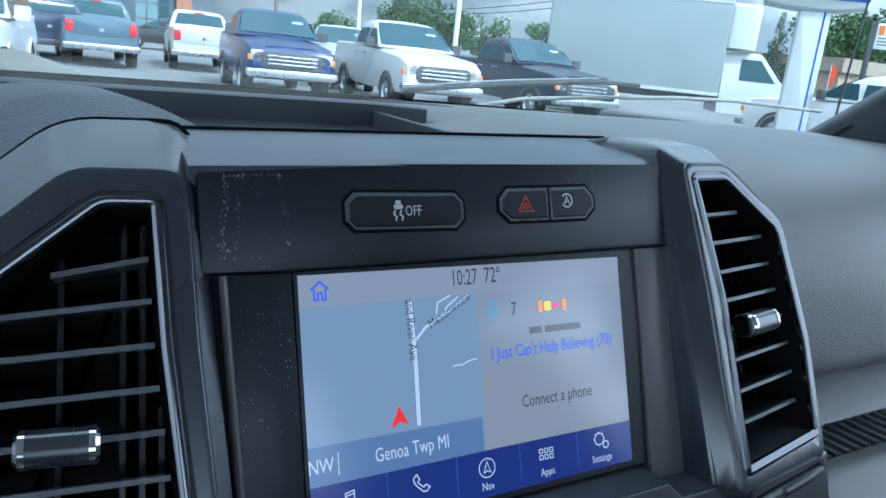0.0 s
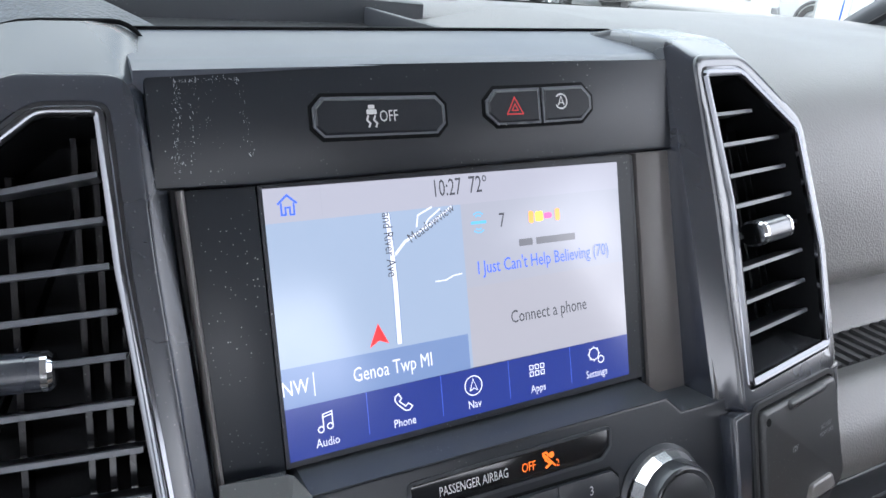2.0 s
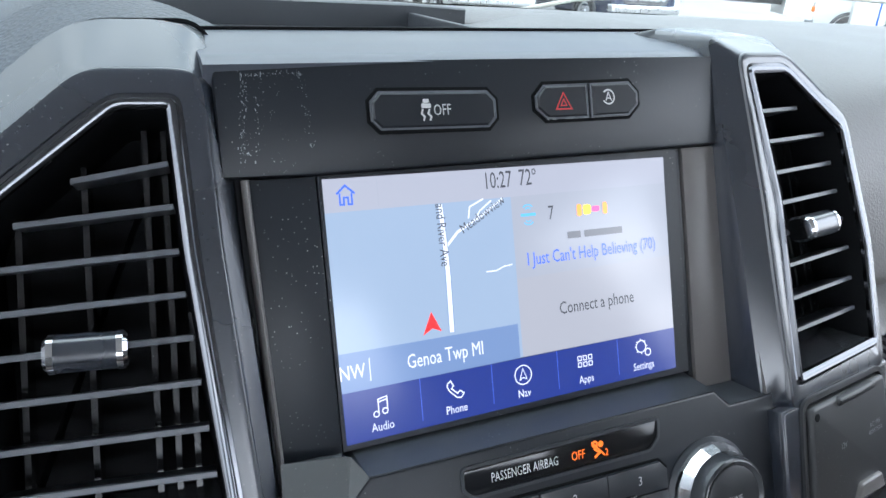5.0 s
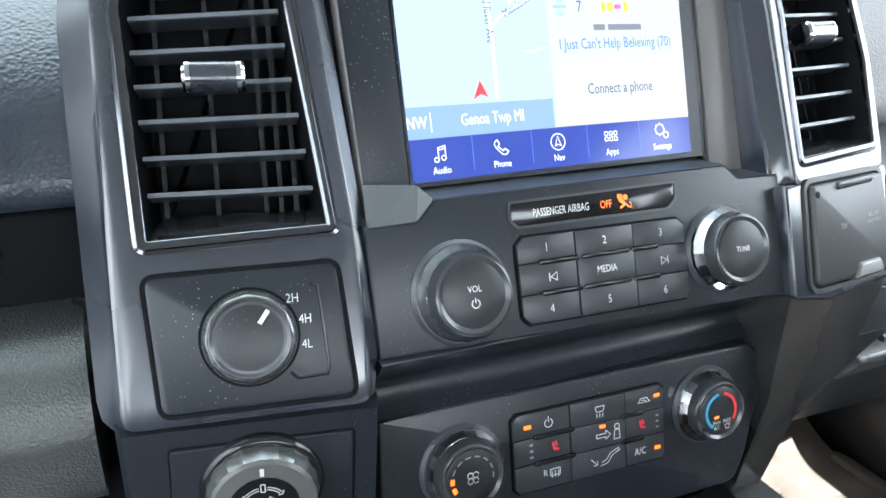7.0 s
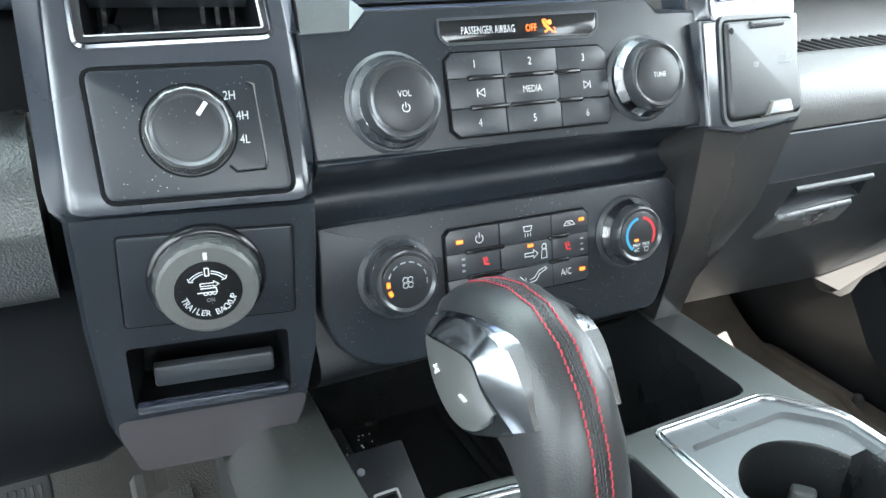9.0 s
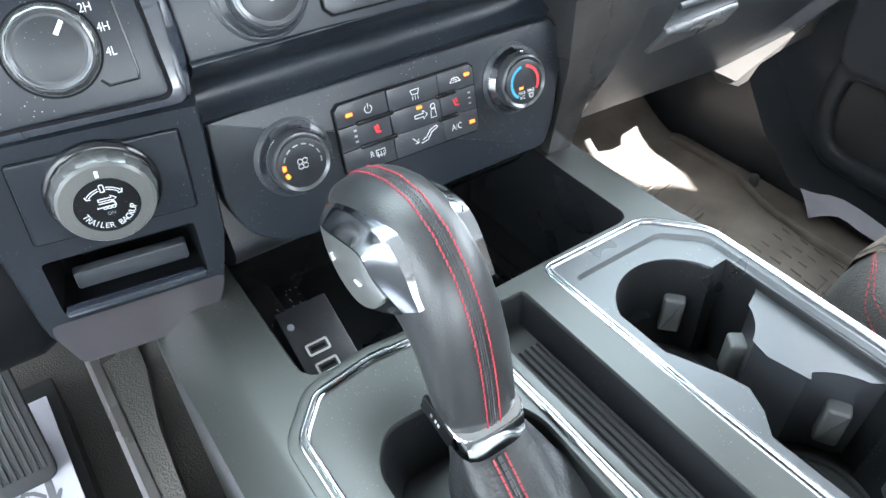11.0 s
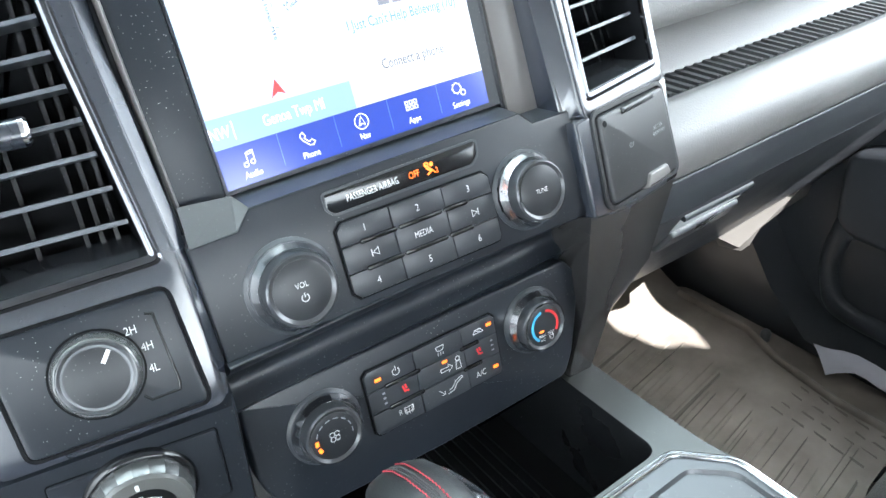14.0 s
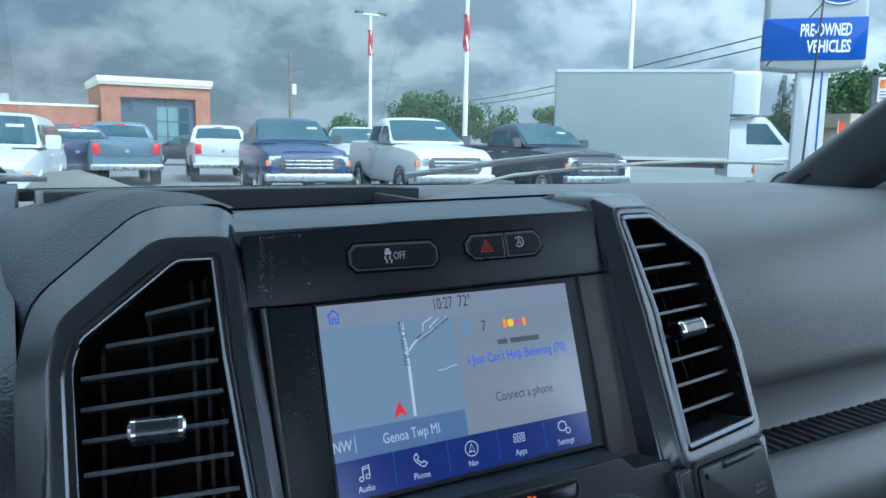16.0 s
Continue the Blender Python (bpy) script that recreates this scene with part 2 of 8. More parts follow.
DIM_PRINT = material("dim_grey_print", (0.3, 0.31, 0.33), 0.5, vary=0.04)
RED_PRINT = material("dark_red_print", (0.6, 0.03, 0.035), 0.5, vary=0.05)
BLUE_PRINT = material("blue_print", (0.05, 0.3, 0.5), 0.5, vary=0.05)
AMBER = material("amber_lamp", (0.3, 0.1, 0.01), 0.4, vary=0.0, glow=(1.0, 0.14, 0.01), power=0.45)
LEATHER = material("black_leather", (0.020, 0.0215, 0.0225), 0.38, grain=950, bump=0.14, cells=True, vary=0.15)
LEATHER.node_tree.nodes["Principled BSDF"].inputs["Specular IOR Level"].default_value = 0.7
RED_THREAD = material("red_thread", (0.36, 0.028, 0.045), 0.6, vary=0.2)
ROLL = material("coarse_grained_leather", (0.043, 0.047, 0.047), 0.3, grain=800, bump=0.5, cells=True, vary=0.1, spec=0.7)
BOOT = material("soft_boot_leather", (0.022, 0.0235, 0.025), 0.4, grain=520, bump=0.35, cells=True, vary=0.2)
BLACK_THREAD = material("black_thread", (0.05, 0.052, 0.055), 0.6, vary=0.15)
RUBBER = material("ribbed_rubber", (0.03, 0.031, 0.032), 0.6, grain=1200, bump=0.1, vary=0.2, dust=0.3)
MATR = material("floor_mat_rubber", (0.25, 0.218, 0.186), 0.5, grain=700, bump=0.12, vary=0.28, blot=16, dust=0.2)
CARPET = material("coarse_grained_strip", (0.075, 0.070, 0.063), 0.6, grain=520, bump=1.0, cells=True, vary=0.25)
CLOTH = material("grey_ribbed_cloth", (0.19, 0.15, 0.119), 0.8, grain=1400, bump=0.6, vary=0.12)
weave_n, weave_l = CLOTH.node_tree.nodes, CLOTH.node_tree.links
weave_co, weave_w, weave_v, weave_b = (weave_n.new("ShaderNodeTexCoord"), weave_n.new("ShaderNodeTexWave"), weave_n.new("ShaderNodeTexVoronoi"), weave_n.new("ShaderNodeBump"))
weave_w.bands_direction, weave_w.inputs["Scale"].default_value, weave_w.inputs["Distortion"].default_value = "DIAGONAL", 180.0, 0.4
weave_v.inputs["Scale"].default_value = 700.0
weave_m, weave_r, weave_x = weave_n.new("ShaderNodeMath"), weave_n.new("ShaderNodeMapRange"), weave_n.new("ShaderNodeMixRGB")
weave_m.operation = "ADD"
weave_l.new(weave_co.outputs["Object"], weave_w.inputs["Vector"])
weave_l.new(weave_co.outputs["Object"], weave_v.inputs["Vector"])
weave_l.new(weave_w.outputs["Fac"], weave_m.inputs[0])
weave_l.new(weave_v.outputs["Distance"], weave_m.inputs[1])
weave_r.inputs["From Max"].default_value, weave_r.inputs["To Min"].default_value, weave_r.inputs["To Max"].default_value = 1.6, 0.55, 1.22
weave_l.new(weave_m.outputs["Value"], weave_r.inputs["Value"])
weave_x.blend_type, weave_x.inputs["Fac"].default_value = "MULTIPLY", 1.0
weave_from = CLOTH.node_tree.nodes["Principled BSDF"].inputs["Base Color"].links[0].from_socket
weave_l.new(weave_from, weave_x.inputs["Color1"])
weave_l.new(weave_r.outputs["Result"], weave_x.inputs["Color2"])
weave_l.new(weave_x.outputs["Color"], CLOTH.node_tree.nodes["Principled BSDF"].inputs["Base Color"])
weave_b.inputs["Strength"].default_value, weave_b.inputs["Distance"].default_value = 0.6, 0.0008
weave_l.new(weave_m.outputs["Value"], weave_b.inputs["Height"])
weave_l.new(weave_b.outputs["Normal"], CLOTH.node_tree.nodes["Principled BSDF"].inputs["Normal"])
PAPER = material("white_paper", (0.68, 0.67, 0.74), 0.6, grain=300, bump=0.1, vary=0.06)
INK = material("grey_ink", (0.2, 0.2, 0.22), 0.6, vary=0.15)
LINER = material("grey_headliner", (0.74, 0.735, 0.72), 0.9, grain=800, bump=0.3, vary=0.06)
GLASS = glass_material("clear_glass")

SC_MAP = screen_material("map_blue", (0.46, 0.60, 0.76), 0.275)
SC_HEAD = screen_material("header_lilac", (0.60, 0.63, 0.70), 0.265)
SC_RIGHT = screen_material("panel_light_grey", (0.58, 0.60, 0.64), 0.265)
SC_RIGHT2 = screen_material("panel_pale_blue", (0.55, 0.59, 0.65), 0.27)
SC_BAR = screen_material("place_bar_blue", (0.17, 0.26, 0.44), 0.40)
SC_NAV = screen_material("dock_deep_blue", (0.012, 0.03, 0.2), 0.45)
SC_NAVLINE = screen_material("dock_divider", (0.05, 0.1, 0.42), 0.7)
SC_WHITE = screen_material("screen_white", (0.8, 0.85, 0.95), 0.42)
SC_DARK = screen_material("screen_dark_grey", (0.045, 0.05, 0.06), 0.5)
SC_BLUE = screen_material("screen_blue", (0.03, 0.09, 0.62), 0.7)
SC_RED = screen_material("screen_red", (0.62, 0.02, 0.02), 0.8)
SC_ORANGE = screen_material("screen_orange", (0.85, 0.22, 0.02), 0.8)
SC_YELLOW = screen_material("screen_yellow", (0.8, 0.5, 0.02), 0.8)
SC_PINK = screen_material("screen_pink", (0.7, 0.05, 0.2), 0.7)
SC_ROAD = screen_material("road_pale", (0.66, 0.72, 0.8), 0.5)
SC_GREY = screen_material("screen_mid_grey", (0.16, 0.17, 0.19), 0.34)
SC_TEAL = screen_material("screen_teal", (0.1, 0.35, 0.55), 0.6)

# ---- building helpers (millimetres inside a frame) ----
class Frame:
    """A place with its own axes u, v, w, in millimetres."""
    def __init__(self, o, inc=None, yaw=0.0, axes=None):
        self.o = Vector(o)
        if axes:
            self.u, self.v, self.w = (Vector(a) for a in axes)
        elif inc is None:
            self.u, self.v, self.w = Vector((1, 0, 0)), Vector((0, 1, 0)), Vector((0, 0, 1))
        else:
            i, turn = radians(inc), Matrix.Rotation(radians(yaw), 3, "Z")
            self.u = turn @ Vector((1, 0, 0))
            self.v = turn @ Vector((0, math.sin(i), math.cos(i)))
            self.w = turn @ Vector((0, -math.cos(i), math.sin(i)))

    def __call__(self, u, v, w=0.0):
        return self.o + (u * self.u + v * self.v + w * self.w) * 0.001

    def sub(self, u, v, w=0.0):
        f = Frame(self(u, v, w), axes=(self.u, self.v, self.w))
        return f

    def matrix(self, u=0, v=0, w=0):
        m = Matrix((self.u, self.v, self.w)).transposed().to_4x4()
        m.translation = self(u, v, w)
        return m




def thing(name, label, category, base=(0, 0, 0), group="", kind=""):
    e = new(name)
    e.location = base
    e.empty_display_size = 0.02
    return tagged(e, label, category, group, kind)


def finish(ob, angle=35.0):
    me = ob.data
    me.shade_smooth()
    me.set_sharp_from_angle(angle=radians(angle))
    return ob


def part(name, bm, mat, parent=None, label="", angle=35.0):
    """One mesh object out of a bmesh whose points lie in the world."""
    me = bpy.data.meshes.new(name)
    bmesh.ops.recalc_face_normals(bm, faces=bm.faces)
    bm.to_mesh(me)
    bm.free()
    me.materials.append(mat)
    ob = new(name, me)
    if parent is not None:
        ob.parent = parent
        if parent.type == "EMPTY":
            ob.matrix_parent_inverse = Matrix.Translation(-Vector(parent.location))
    if label:
        tagged(ob, label)
    return finish(ob, angle)


def fillet(pts, r, n=4, closed=True):
    """A polygon with its corners rounded by about r."""
    out, k = [], len(pts)
    for i in range(k):
        if not closed and i in (0, k - 1):
            out.append(tuple(pts[i]))
            continue
        p, a, b = Vector(pts[i]), Vector(pts[i - 1]), Vector(pts[(i + 1) % k])
        rr = r[i] if isinstance(r, (list, tuple)) else r
        if rr <= 0:
            out.append(tuple(p))
            continue
        da, db = min(rr, 0.45 * (a - p).length), min(rr, 0.45 * (b - p).length)
        q0, q1 = p + (a - p).normalized() * da, p + (b - p).normalized() * db
        for j in range(n + 1):
            s = j / n
            out.append(tuple(q0 * (1 - s) ** 2 + p * 2 * s * (1 - s) + q1 * s * s))
    return out


def rrect(u0, v0, u1, v1, r=2.0, n=4):
    return fillet([(u0, v0), (u1, v0), (u1, v1), (u0, v1)], r, n)


def circle(u, v, r, n=32, a0=0.0):
    return [(u + r * math.cos(a0 + 2 * math.pi * i / n), v + r * math.sin(a0 + 2 * math.pi * i / n)) for i in range(n)]


def inset(pts, d):
    """A polygon (counter-clockwise) moved inwards by d."""
    out, k = [], len(pts)
    for i in range(k):
        p, a, b = Vector(pts[i]).to_2d(), Vector(pts[i - 1]).to_2d(), Vector(pts[(i + 1) % k]).to_2d()
        t0, t1 = (p - a), (b - p)
        if t0.length < 1e-9 or t1.length < 1e-9:
            out.append(tuple(p))
            continue
        t0.normalize(), t1.normalize()
        n0, n1 = Vector((-t0.y, t0.x)), Vector((-t1.y, t1.x))
        m = n0 + n1
        m = m / max(m.length_squared, 0.3) * 2
        out.append(tuple(p + m * d))
    return out


def loft(bm, loops, closed=True, cap0=True, cap1=True):
    rows = [[bm.verts.new(p) for p in loop] for loop in loops]
    k = len(rows[0])
    for a, b in zip(rows, rows[1:]):
        for i in range(k if closed else k - 1):
            j = (i + 1) % k
            bm.faces.new((a[i], a[j], b[j], b[i]))
    if closed and cap0:
        bm.faces.new(rows[0][::-1])
    if closed and cap1:
        bm.faces.new(rows[-1])
    return rows


def prism(bm, fr, pts, w0, w1, bev=0.0, seg=2):
    """A polygon raised from w0 to w1, its upper rim rounded by bev."""
    loops = [[fr(u, v, w0) for u, v in pts]]
    if bev:
        for j in range(seg + 1):
            a = math.pi / 2 * j / seg
            ins = inset(pts, bev * (1 - math.cos(a)))
            loops.append([fr(u, v, w1 - bev + bev * math.sin(a)) for u, v in ins])
    else:
        loops.append([fr(u, v, w1) for u, v in pts])
    loft(bm, loops)
    return bm


def ring(bm, fr, outer, inner, w0, w1):
    loft(bm, [[fr(u, v, w0) for u, v in inner], [fr(u, v, w0) for u, v in outer], [fr(u, v, w1) for u, v in outer],
              [fr(u, v, w1) for u, v in inner], [fr(u, v, w0) for u, v in inner]], cap0=False, cap1=False)
    bmesh.ops.remove_doubles(bm, verts=bm.verts, dist=1e-7)
    return bm


def plate(bm, fr, outer, holes, w):
    """A flat sheet with holes."""
    edges = []
    for loop in (outer, *holes):
        vs = [bm.verts.new(fr(u, v, w)) for u, v in loop]
        edges += [bm.edges.new((vs[i], vs[(i + 1) % len(vs)])) for i in range(len(vs))]
    bmesh.ops.triangle_fill(bm, use_beauty=True, edges=edges)
    return bm


def lathe(bm, fr, prof, n=40, wave=0.0, count=0):
    """A turned body: (radius, height) pairs about the frame's w."""
    loops = []
    for r, w in prof:
        loops.append([fr((r + wave * math.cos(count * 2 * math.pi * i / n) * (r > 1)) * math.cos(2 * math.pi * i / n),
                         (r + wave * math.cos(count * 2 * math.pi * i / n) * (r > 1)) * math.sin(2 * math.pi * i / n), w) for i in range(n)])
    loft(bm, loops)
    return bm


def sweep(bm, path, sect, up, closed=False):
    """A section (a to the side, b along up; millimetres) carried along a path of points."""
    path, k, loops = [Vector(p) for p in path], len(path), []
    up = Vector(up).normalized()
    for i in range(k):
        a = path[i - 1] if closed or i > 0 else path[i] * 2 - path[i + 1]
        b = path[(i + 1) % k] if closed or i < k - 1 else path[i] * 2 - path[i - 1]
        t0, t1 = (path[i] - a).normalized(), (b - path[i]).normalized()
        t = (t0 + t1).normalized()
        side = t.cross(up).normalized()
        real_up = side.cross(t).normalized()
        s = 1.0 / max(0.5, t.dot(t0))
        loops.append([path[i] + (side * x * s + real_up * y) * 0.001 for x, y in sect])
    if closed:
        loops.append(loops[0])
    loft(bm, loops, cap0=not closed, cap1=not closed)
    if closed:
        bmesh.ops.remove_doubles(bm, verts=bm.verts, dist=1e-7)
    return bm


def dome(w, h, n=7):
    """A section with a rounded top: w wide, h high."""
    return [(-w / 2 * math.cos(math.pi * i / (n - 1)), h * math.sin(math.pi * i / (n - 1))) for i in range(n)]


def writing(s, size, fr, u, v, w, mat, parent, turn=0.0, wide=0.86, align="CENTER", name="lettering", bold=0.0):
    """Letters of the built-in font, size millimetres high, lying in the frame."""
    cu = bpy.data.curves.new("lettering", "FONT")
    cu.body, cu.size, cu.align_x, cu.align_y, cu.resolution_u = s, size * 1.38, align, "CENTER", 2
    cu.offset = bold * size
    tmp = bpy.data.objects.new("lettering", cu)
    me = bpy.data.meshes.new_from_object(tmp)
    bpy.data.objects.remove(tmp)
    me.transform(Matrix.Diagonal((0.001 * wide, 0.001, 0.001, 1)))
    me.transform(fr.matrix(u, v, w) @ Matrix.Rotation(radians(turn), 4, "Z"))
    me.materials.clear()
    me.materials.append(mat)
    ob = new(name, me)
    ob.parent = parent
    if parent.type == "EMPTY":
        ob.matrix_parent_inverse = Matrix.Translation(-Vector(parent.location))
    return ob


def line(bm, fr, pts, width, w, closed=False):
    """A flat printed line along points of the frame."""
    pts = [Vector((*p, 0)) for p in pts]
    k, rows = len(pts), []
    for i in range(k):
        a = pts[i - 1] if closed or i else pts[i] * 2 - pts[i + 1]
        b = pts[(i + 1) % k] if closed or i < k - 1 else pts[i] * 2 - pts[i - 1]
        t = ((pts[i] - a).normalized() + (b - pts[i]).normalized()).normalized()
        s = 1 / max(0.6, t.dot((pts[i] - a).normalized()))
        nrm = Vector((-t.y, t.x, 0)) * width / 2 * s
        rows.append((bm.verts.new(fr(*(pts[i] + nrm).to_2d(), w)), bm.verts.new(fr(*(pts[i] - nrm).to_2d(), w))))
    for i in range(k if closed else k - 1):
        a, b = rows[i], rows[(i + 1) % k]
        bm.faces.new((a[0], a[1], b[1], b[0]))
    return bm


def blob(bm, fr, pts, w):
    bm.faces.new([bm.verts.new(fr(u, v, w)) for u, v in pts])
    return bm


def arc(u, v, r, a0, a1, n=12):
    return [(u + r * math.cos(radians(a0 + (a1 - a0) * i / n)), v + r * math.sin(radians(a0 + (a1 - a0) * i / n))) for i in range(n + 1)]


def extrude_x(bm, prof, xs, lift=None):
    """A closed outline of (y, z) in metres carried along the x values; lift(x) gives (dy, dz)."""
    loops = []
    for x in xs:
        dy, dz = lift(x) if lift else (0, 0)
        loops.append([Vector((x, y + dy, z + dz)) for y, z in prof])
    loft(bm, loops)
    return bm


def B():
    return bmesh.new()

# ---- the cabin's large forms ----
S = Frame((0, 0, 1.261), 20.5, -1.6)            # screen face: foot of the display
LF = Frame((0, -0.021, 1.250), 21, -2.0)        # audio face: its upper edge
KF = Frame((0, -0.042, 1.135), 14, -2.0)        # climate face
LT = Frame((-0.175, -0.014, 1.243), 25, -9)   # left vent tower
RT = Frame((0.190, -0.027, 1.243), 25, 9)     # right vent tower
RS = Frame((0.190, -0.027, 1.243), 19, 9)     # socket face under the right vent
LD = Frame((-0.175, -0.040, 1.150), 0, -9)    # lower left switch face

# floor pan
fl = tagged(new("floor"), "dark carpeted footwell floor of the cab", "floor", kind="structure")
bm = B()
extrude_x(bm, [(-1.6, 0.64), (0.30, 0.64), (0.62, 0.86), (0.62, 0.80), (0.32, 0.58), (-1.6, 0.58)], [-0.86, -0.24, 0.26, 0.86])
part("carpet", bm, CARPET, fl)
bm = B()
extrude_x(bm, [(-1.6, 0.60), (-1.6, 0.80), (-0.05, 0.82), (0.12, 0.86), (0.40, 1.00), (0.62, 1.05), (0.62, 0.60)], [-0.2, -0.18, 0.12, 0.16])
part("tunnel", bm, CARPET, fl)

# shell round the cab, largely unseen; openings and tones set the light inside
SHELL = material("cab_shell_lining", (0.3, 0.298, 0.295), 0.7, grain=800, bump=0.2, vary=0.08)


def wall(name, label, outer, holes, fr, thick, mat):
    o = tagged(new(name), label, "wall", kind="structure")
    bm = B()
    plate(bm, fr, outer, holes, 0)
    plate(bm, fr, outer, holes, thick)
    for loop in (outer, *holes):
        loft(bm, [[fr(u, v, 0) for u, v in loop], [fr(u, v, thick) for u, v in loop]], cap0=False, cap1=False)
    bmesh.ops.remove_doubles(bm, verts=bm.verts, dist=1e-6)
    part("lining", bm, mat, o)
    return o


SIDE_R = Frame((0.84, 0, 0), axes=((0, -1, 0), (0, 0, 1), (1, 0, 0)))
SIDE_L = Frame((-0.84, 0, 0), axes=((0, 1, 0), (0, 0, 1), (-1, 0, 0)))
# front window outline slanted to shape the sun patch on the mat
WIN_F = [(-330, 1290), (-60, 1180), (190, 1200), (262, 1276), (397, 1313), (638, 1474), (700, 1610), (800, 1740), (800, 1815), (200, 1815)]
WIN_B = [(870, 1250), (1450, 1260), (1450, 1740), (870, 1770)]
wall("wall_right", "dark lined cab side with window openings cut to shape sunlight", [(-640, 560), (1600, 560), (1600, 1860), (150, 1860), (-400, 1345), (-640, 1330)],
     [WIN_F, WIN_B], SIDE_R, 40, SHELL)
# unseen doorway, its foot raised to limit light on the knee panel
DOOR_L = [(-720, 960), (330, 960), (370, 1250), (-190, 1810), (-720, 1810)]
wall("wall_left", "lined cab side with the driver doorway standing open", [(-1600, 560), (640, 560), (640, 1330), (400, 1345), (-150, 1860), (-1600, 1860)],
     [DOOR_L, [(-u, v) for u, v in WIN_B][::-1]], SIDE_L, 40, SHELL)
# unseen wall, window kept small to hold back light from behind
wall("wall_back", "dark lined rear wall of the cab with its window", [(-880, 560), (880, 560), (880, 1860), (-880, 1860)],
     [[(-680, 1420), (680, 1420), (640, 1720), (-640, 1720)]],
     Frame((0, -1.6, 0), axes=((-1, 0, 0), (0, 0, 1), (0, -1, 0))), 40, SHELL)
bm = B()
extrude_x(bm, [(-1.64, 1.84), (-0.05, 1.83), (0.03, 1.81), (0.03, 1.85), (-0.05, 1.88), (-1.64, 1.89)], [-0.88, 0.0, 0.88])
ce = part("ceiling", bm, LINER)
tagged(ce, "pale grey cloth headliner over the cab", "ceiling", kind="structure")
bm = B()
extrude_x(bm, [(0.60, 0.70), (0.62, 0.70), (0.66, 1.375), (0.63, 1.375)], [-0.88, 0.88])
fw = part("wall_front", bm, SHELL)
tagged(fw, "dark bulkhead behind the dashboard", "wall", kind="structure")

# windscreen and its pillars
ws = tagged(new("window_1"), "clear raked windscreen with a dark edge", "windscreen", kind="structure")
def bowed(x, v, out=0.0):
    """A point of the bowed windscreen: x metres across, v from foot (0) to head (1)."""
    q = (x / 0.86) ** 2
    a, b = Vector((x, 0.66 - 0.20 * q, 1.372)), Vector((x * 0.86, 0.03 - 0.12 * q, 1.835))
    return a.lerp(b, v) + Vector((0, 0.60, 0.80)) * out


bm = B()
XS = [-0.86 + 1.72 * k / 16 for k in range(17)]
loft(bm, [[bowed(x, v) for x in XS] + [bowed(x, v, 0.005) for x in XS[::-1]] for v in (0, 0.25, 0.5, 0.75, 1)])
pane = part("pane", bm, GLASS, ws)
pane.visible_shadow = False
bm = B()
loft(bm, [[bowed(x, v, 0.006) for x in XS] for v in (-0.03, 0.03)], closed=False)
part("black_border", bm, GLOSS, ws)
for sx in (-1, 1):
    pil = tagged(new("pillar"), "dark grey windscreen pillar cover with a small tweeter grille", "pillar", kind="structure")
    bm = B()
    sec = fillet([(-34, 0), (60, -16), (70, 34), (40, 56), (-24, 40)], 12, 3)
    if sx < 0:
        sec = [(-a, b) for a, b in sec][::-1]
    p0, p1 = Vector((sx * 0.875, 0.465, 1.352)), Vector((sx * 0.80, -0.12, 1.765))
    sweep(bm, [p0 + (p1 - p0) * t for t in (-0.06, 0.0, 0.35, 0.7, 1.0)], sec, (-sx * 0.75, -0.45, 0.0))
    part("cover", bm, HARD, pil)
    q0 = p0.lerp(p1, 0.1) + Vector((-sx * 0.041, -0.034, 0.0))
    ax_u = (p1 - p0).normalized()
    ax_w = Vector((-sx * 0.72, -0.6, -0.1)).normalized()
    ax_w = (ax_w - ax_u * ax_w.dot(ax_u)).normalized()
    bm = B()
    prism(bm, Frame(q0, axes=(ax_u, ax_w.cross(ax_u), ax_w)), rrect(-24, -17, 24, 17, 6), -16, 0.5, 1)
    part("tweeter_grille", bm, DARKWELL, pil, "dark tweeter grille")

# ---- dashboard ----
dash = thing("dashboard", "dark grey soft-touch pickup dashboard with a padded top", "dashboard", (0, 0.2, 1.2))


# padded top: right half with its rolled front, and the strip behind the centre
RPAD = fillet([(0.62, 1.36), (0.62, 1.388), (0.42, 1.402), (0.16, 1.402), (0.095, 1.385), (0.052, 1.335), (0.038, 1.262), (0.046, 1.250), (0.09, 1.252), (0.12, 1.30)],
              [0, 0, 0.05, 0.06, 0.05, 0.05, 0.01, 0.005, 0.0, 0.0], 5)


def rlift(x):
    k = max(0.0, (x - 0.24) / 0.55)
    return (0.02 * k * k, -0.004 * k)


bm = B()
extrude_x(bm, RPAD, [0.205, 0.3, 0.4, 0.5, 0.6, 0.7, 0.83], rlift)
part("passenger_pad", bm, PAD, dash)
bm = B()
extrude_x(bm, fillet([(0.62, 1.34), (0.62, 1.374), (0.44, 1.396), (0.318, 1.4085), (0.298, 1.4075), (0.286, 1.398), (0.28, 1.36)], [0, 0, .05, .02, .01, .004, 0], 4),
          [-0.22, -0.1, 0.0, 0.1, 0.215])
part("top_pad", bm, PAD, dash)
bm = B()
extrude_x(bm, fillet([(0.62, 1.34), (0.62, 1.397), (0.42, 1.398), (0.22, 1.384), (0.10, 1.352), (0.045, 1.310), (0.022, 1.262), (0.03, 1.252), (0.11, 1.252)],
                     [0, 0, .05, .06, .05, .04, .008, .005, 0], 5), [-0.84, -0.6, -0.4, -0.28, -0.235])
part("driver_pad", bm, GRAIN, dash)
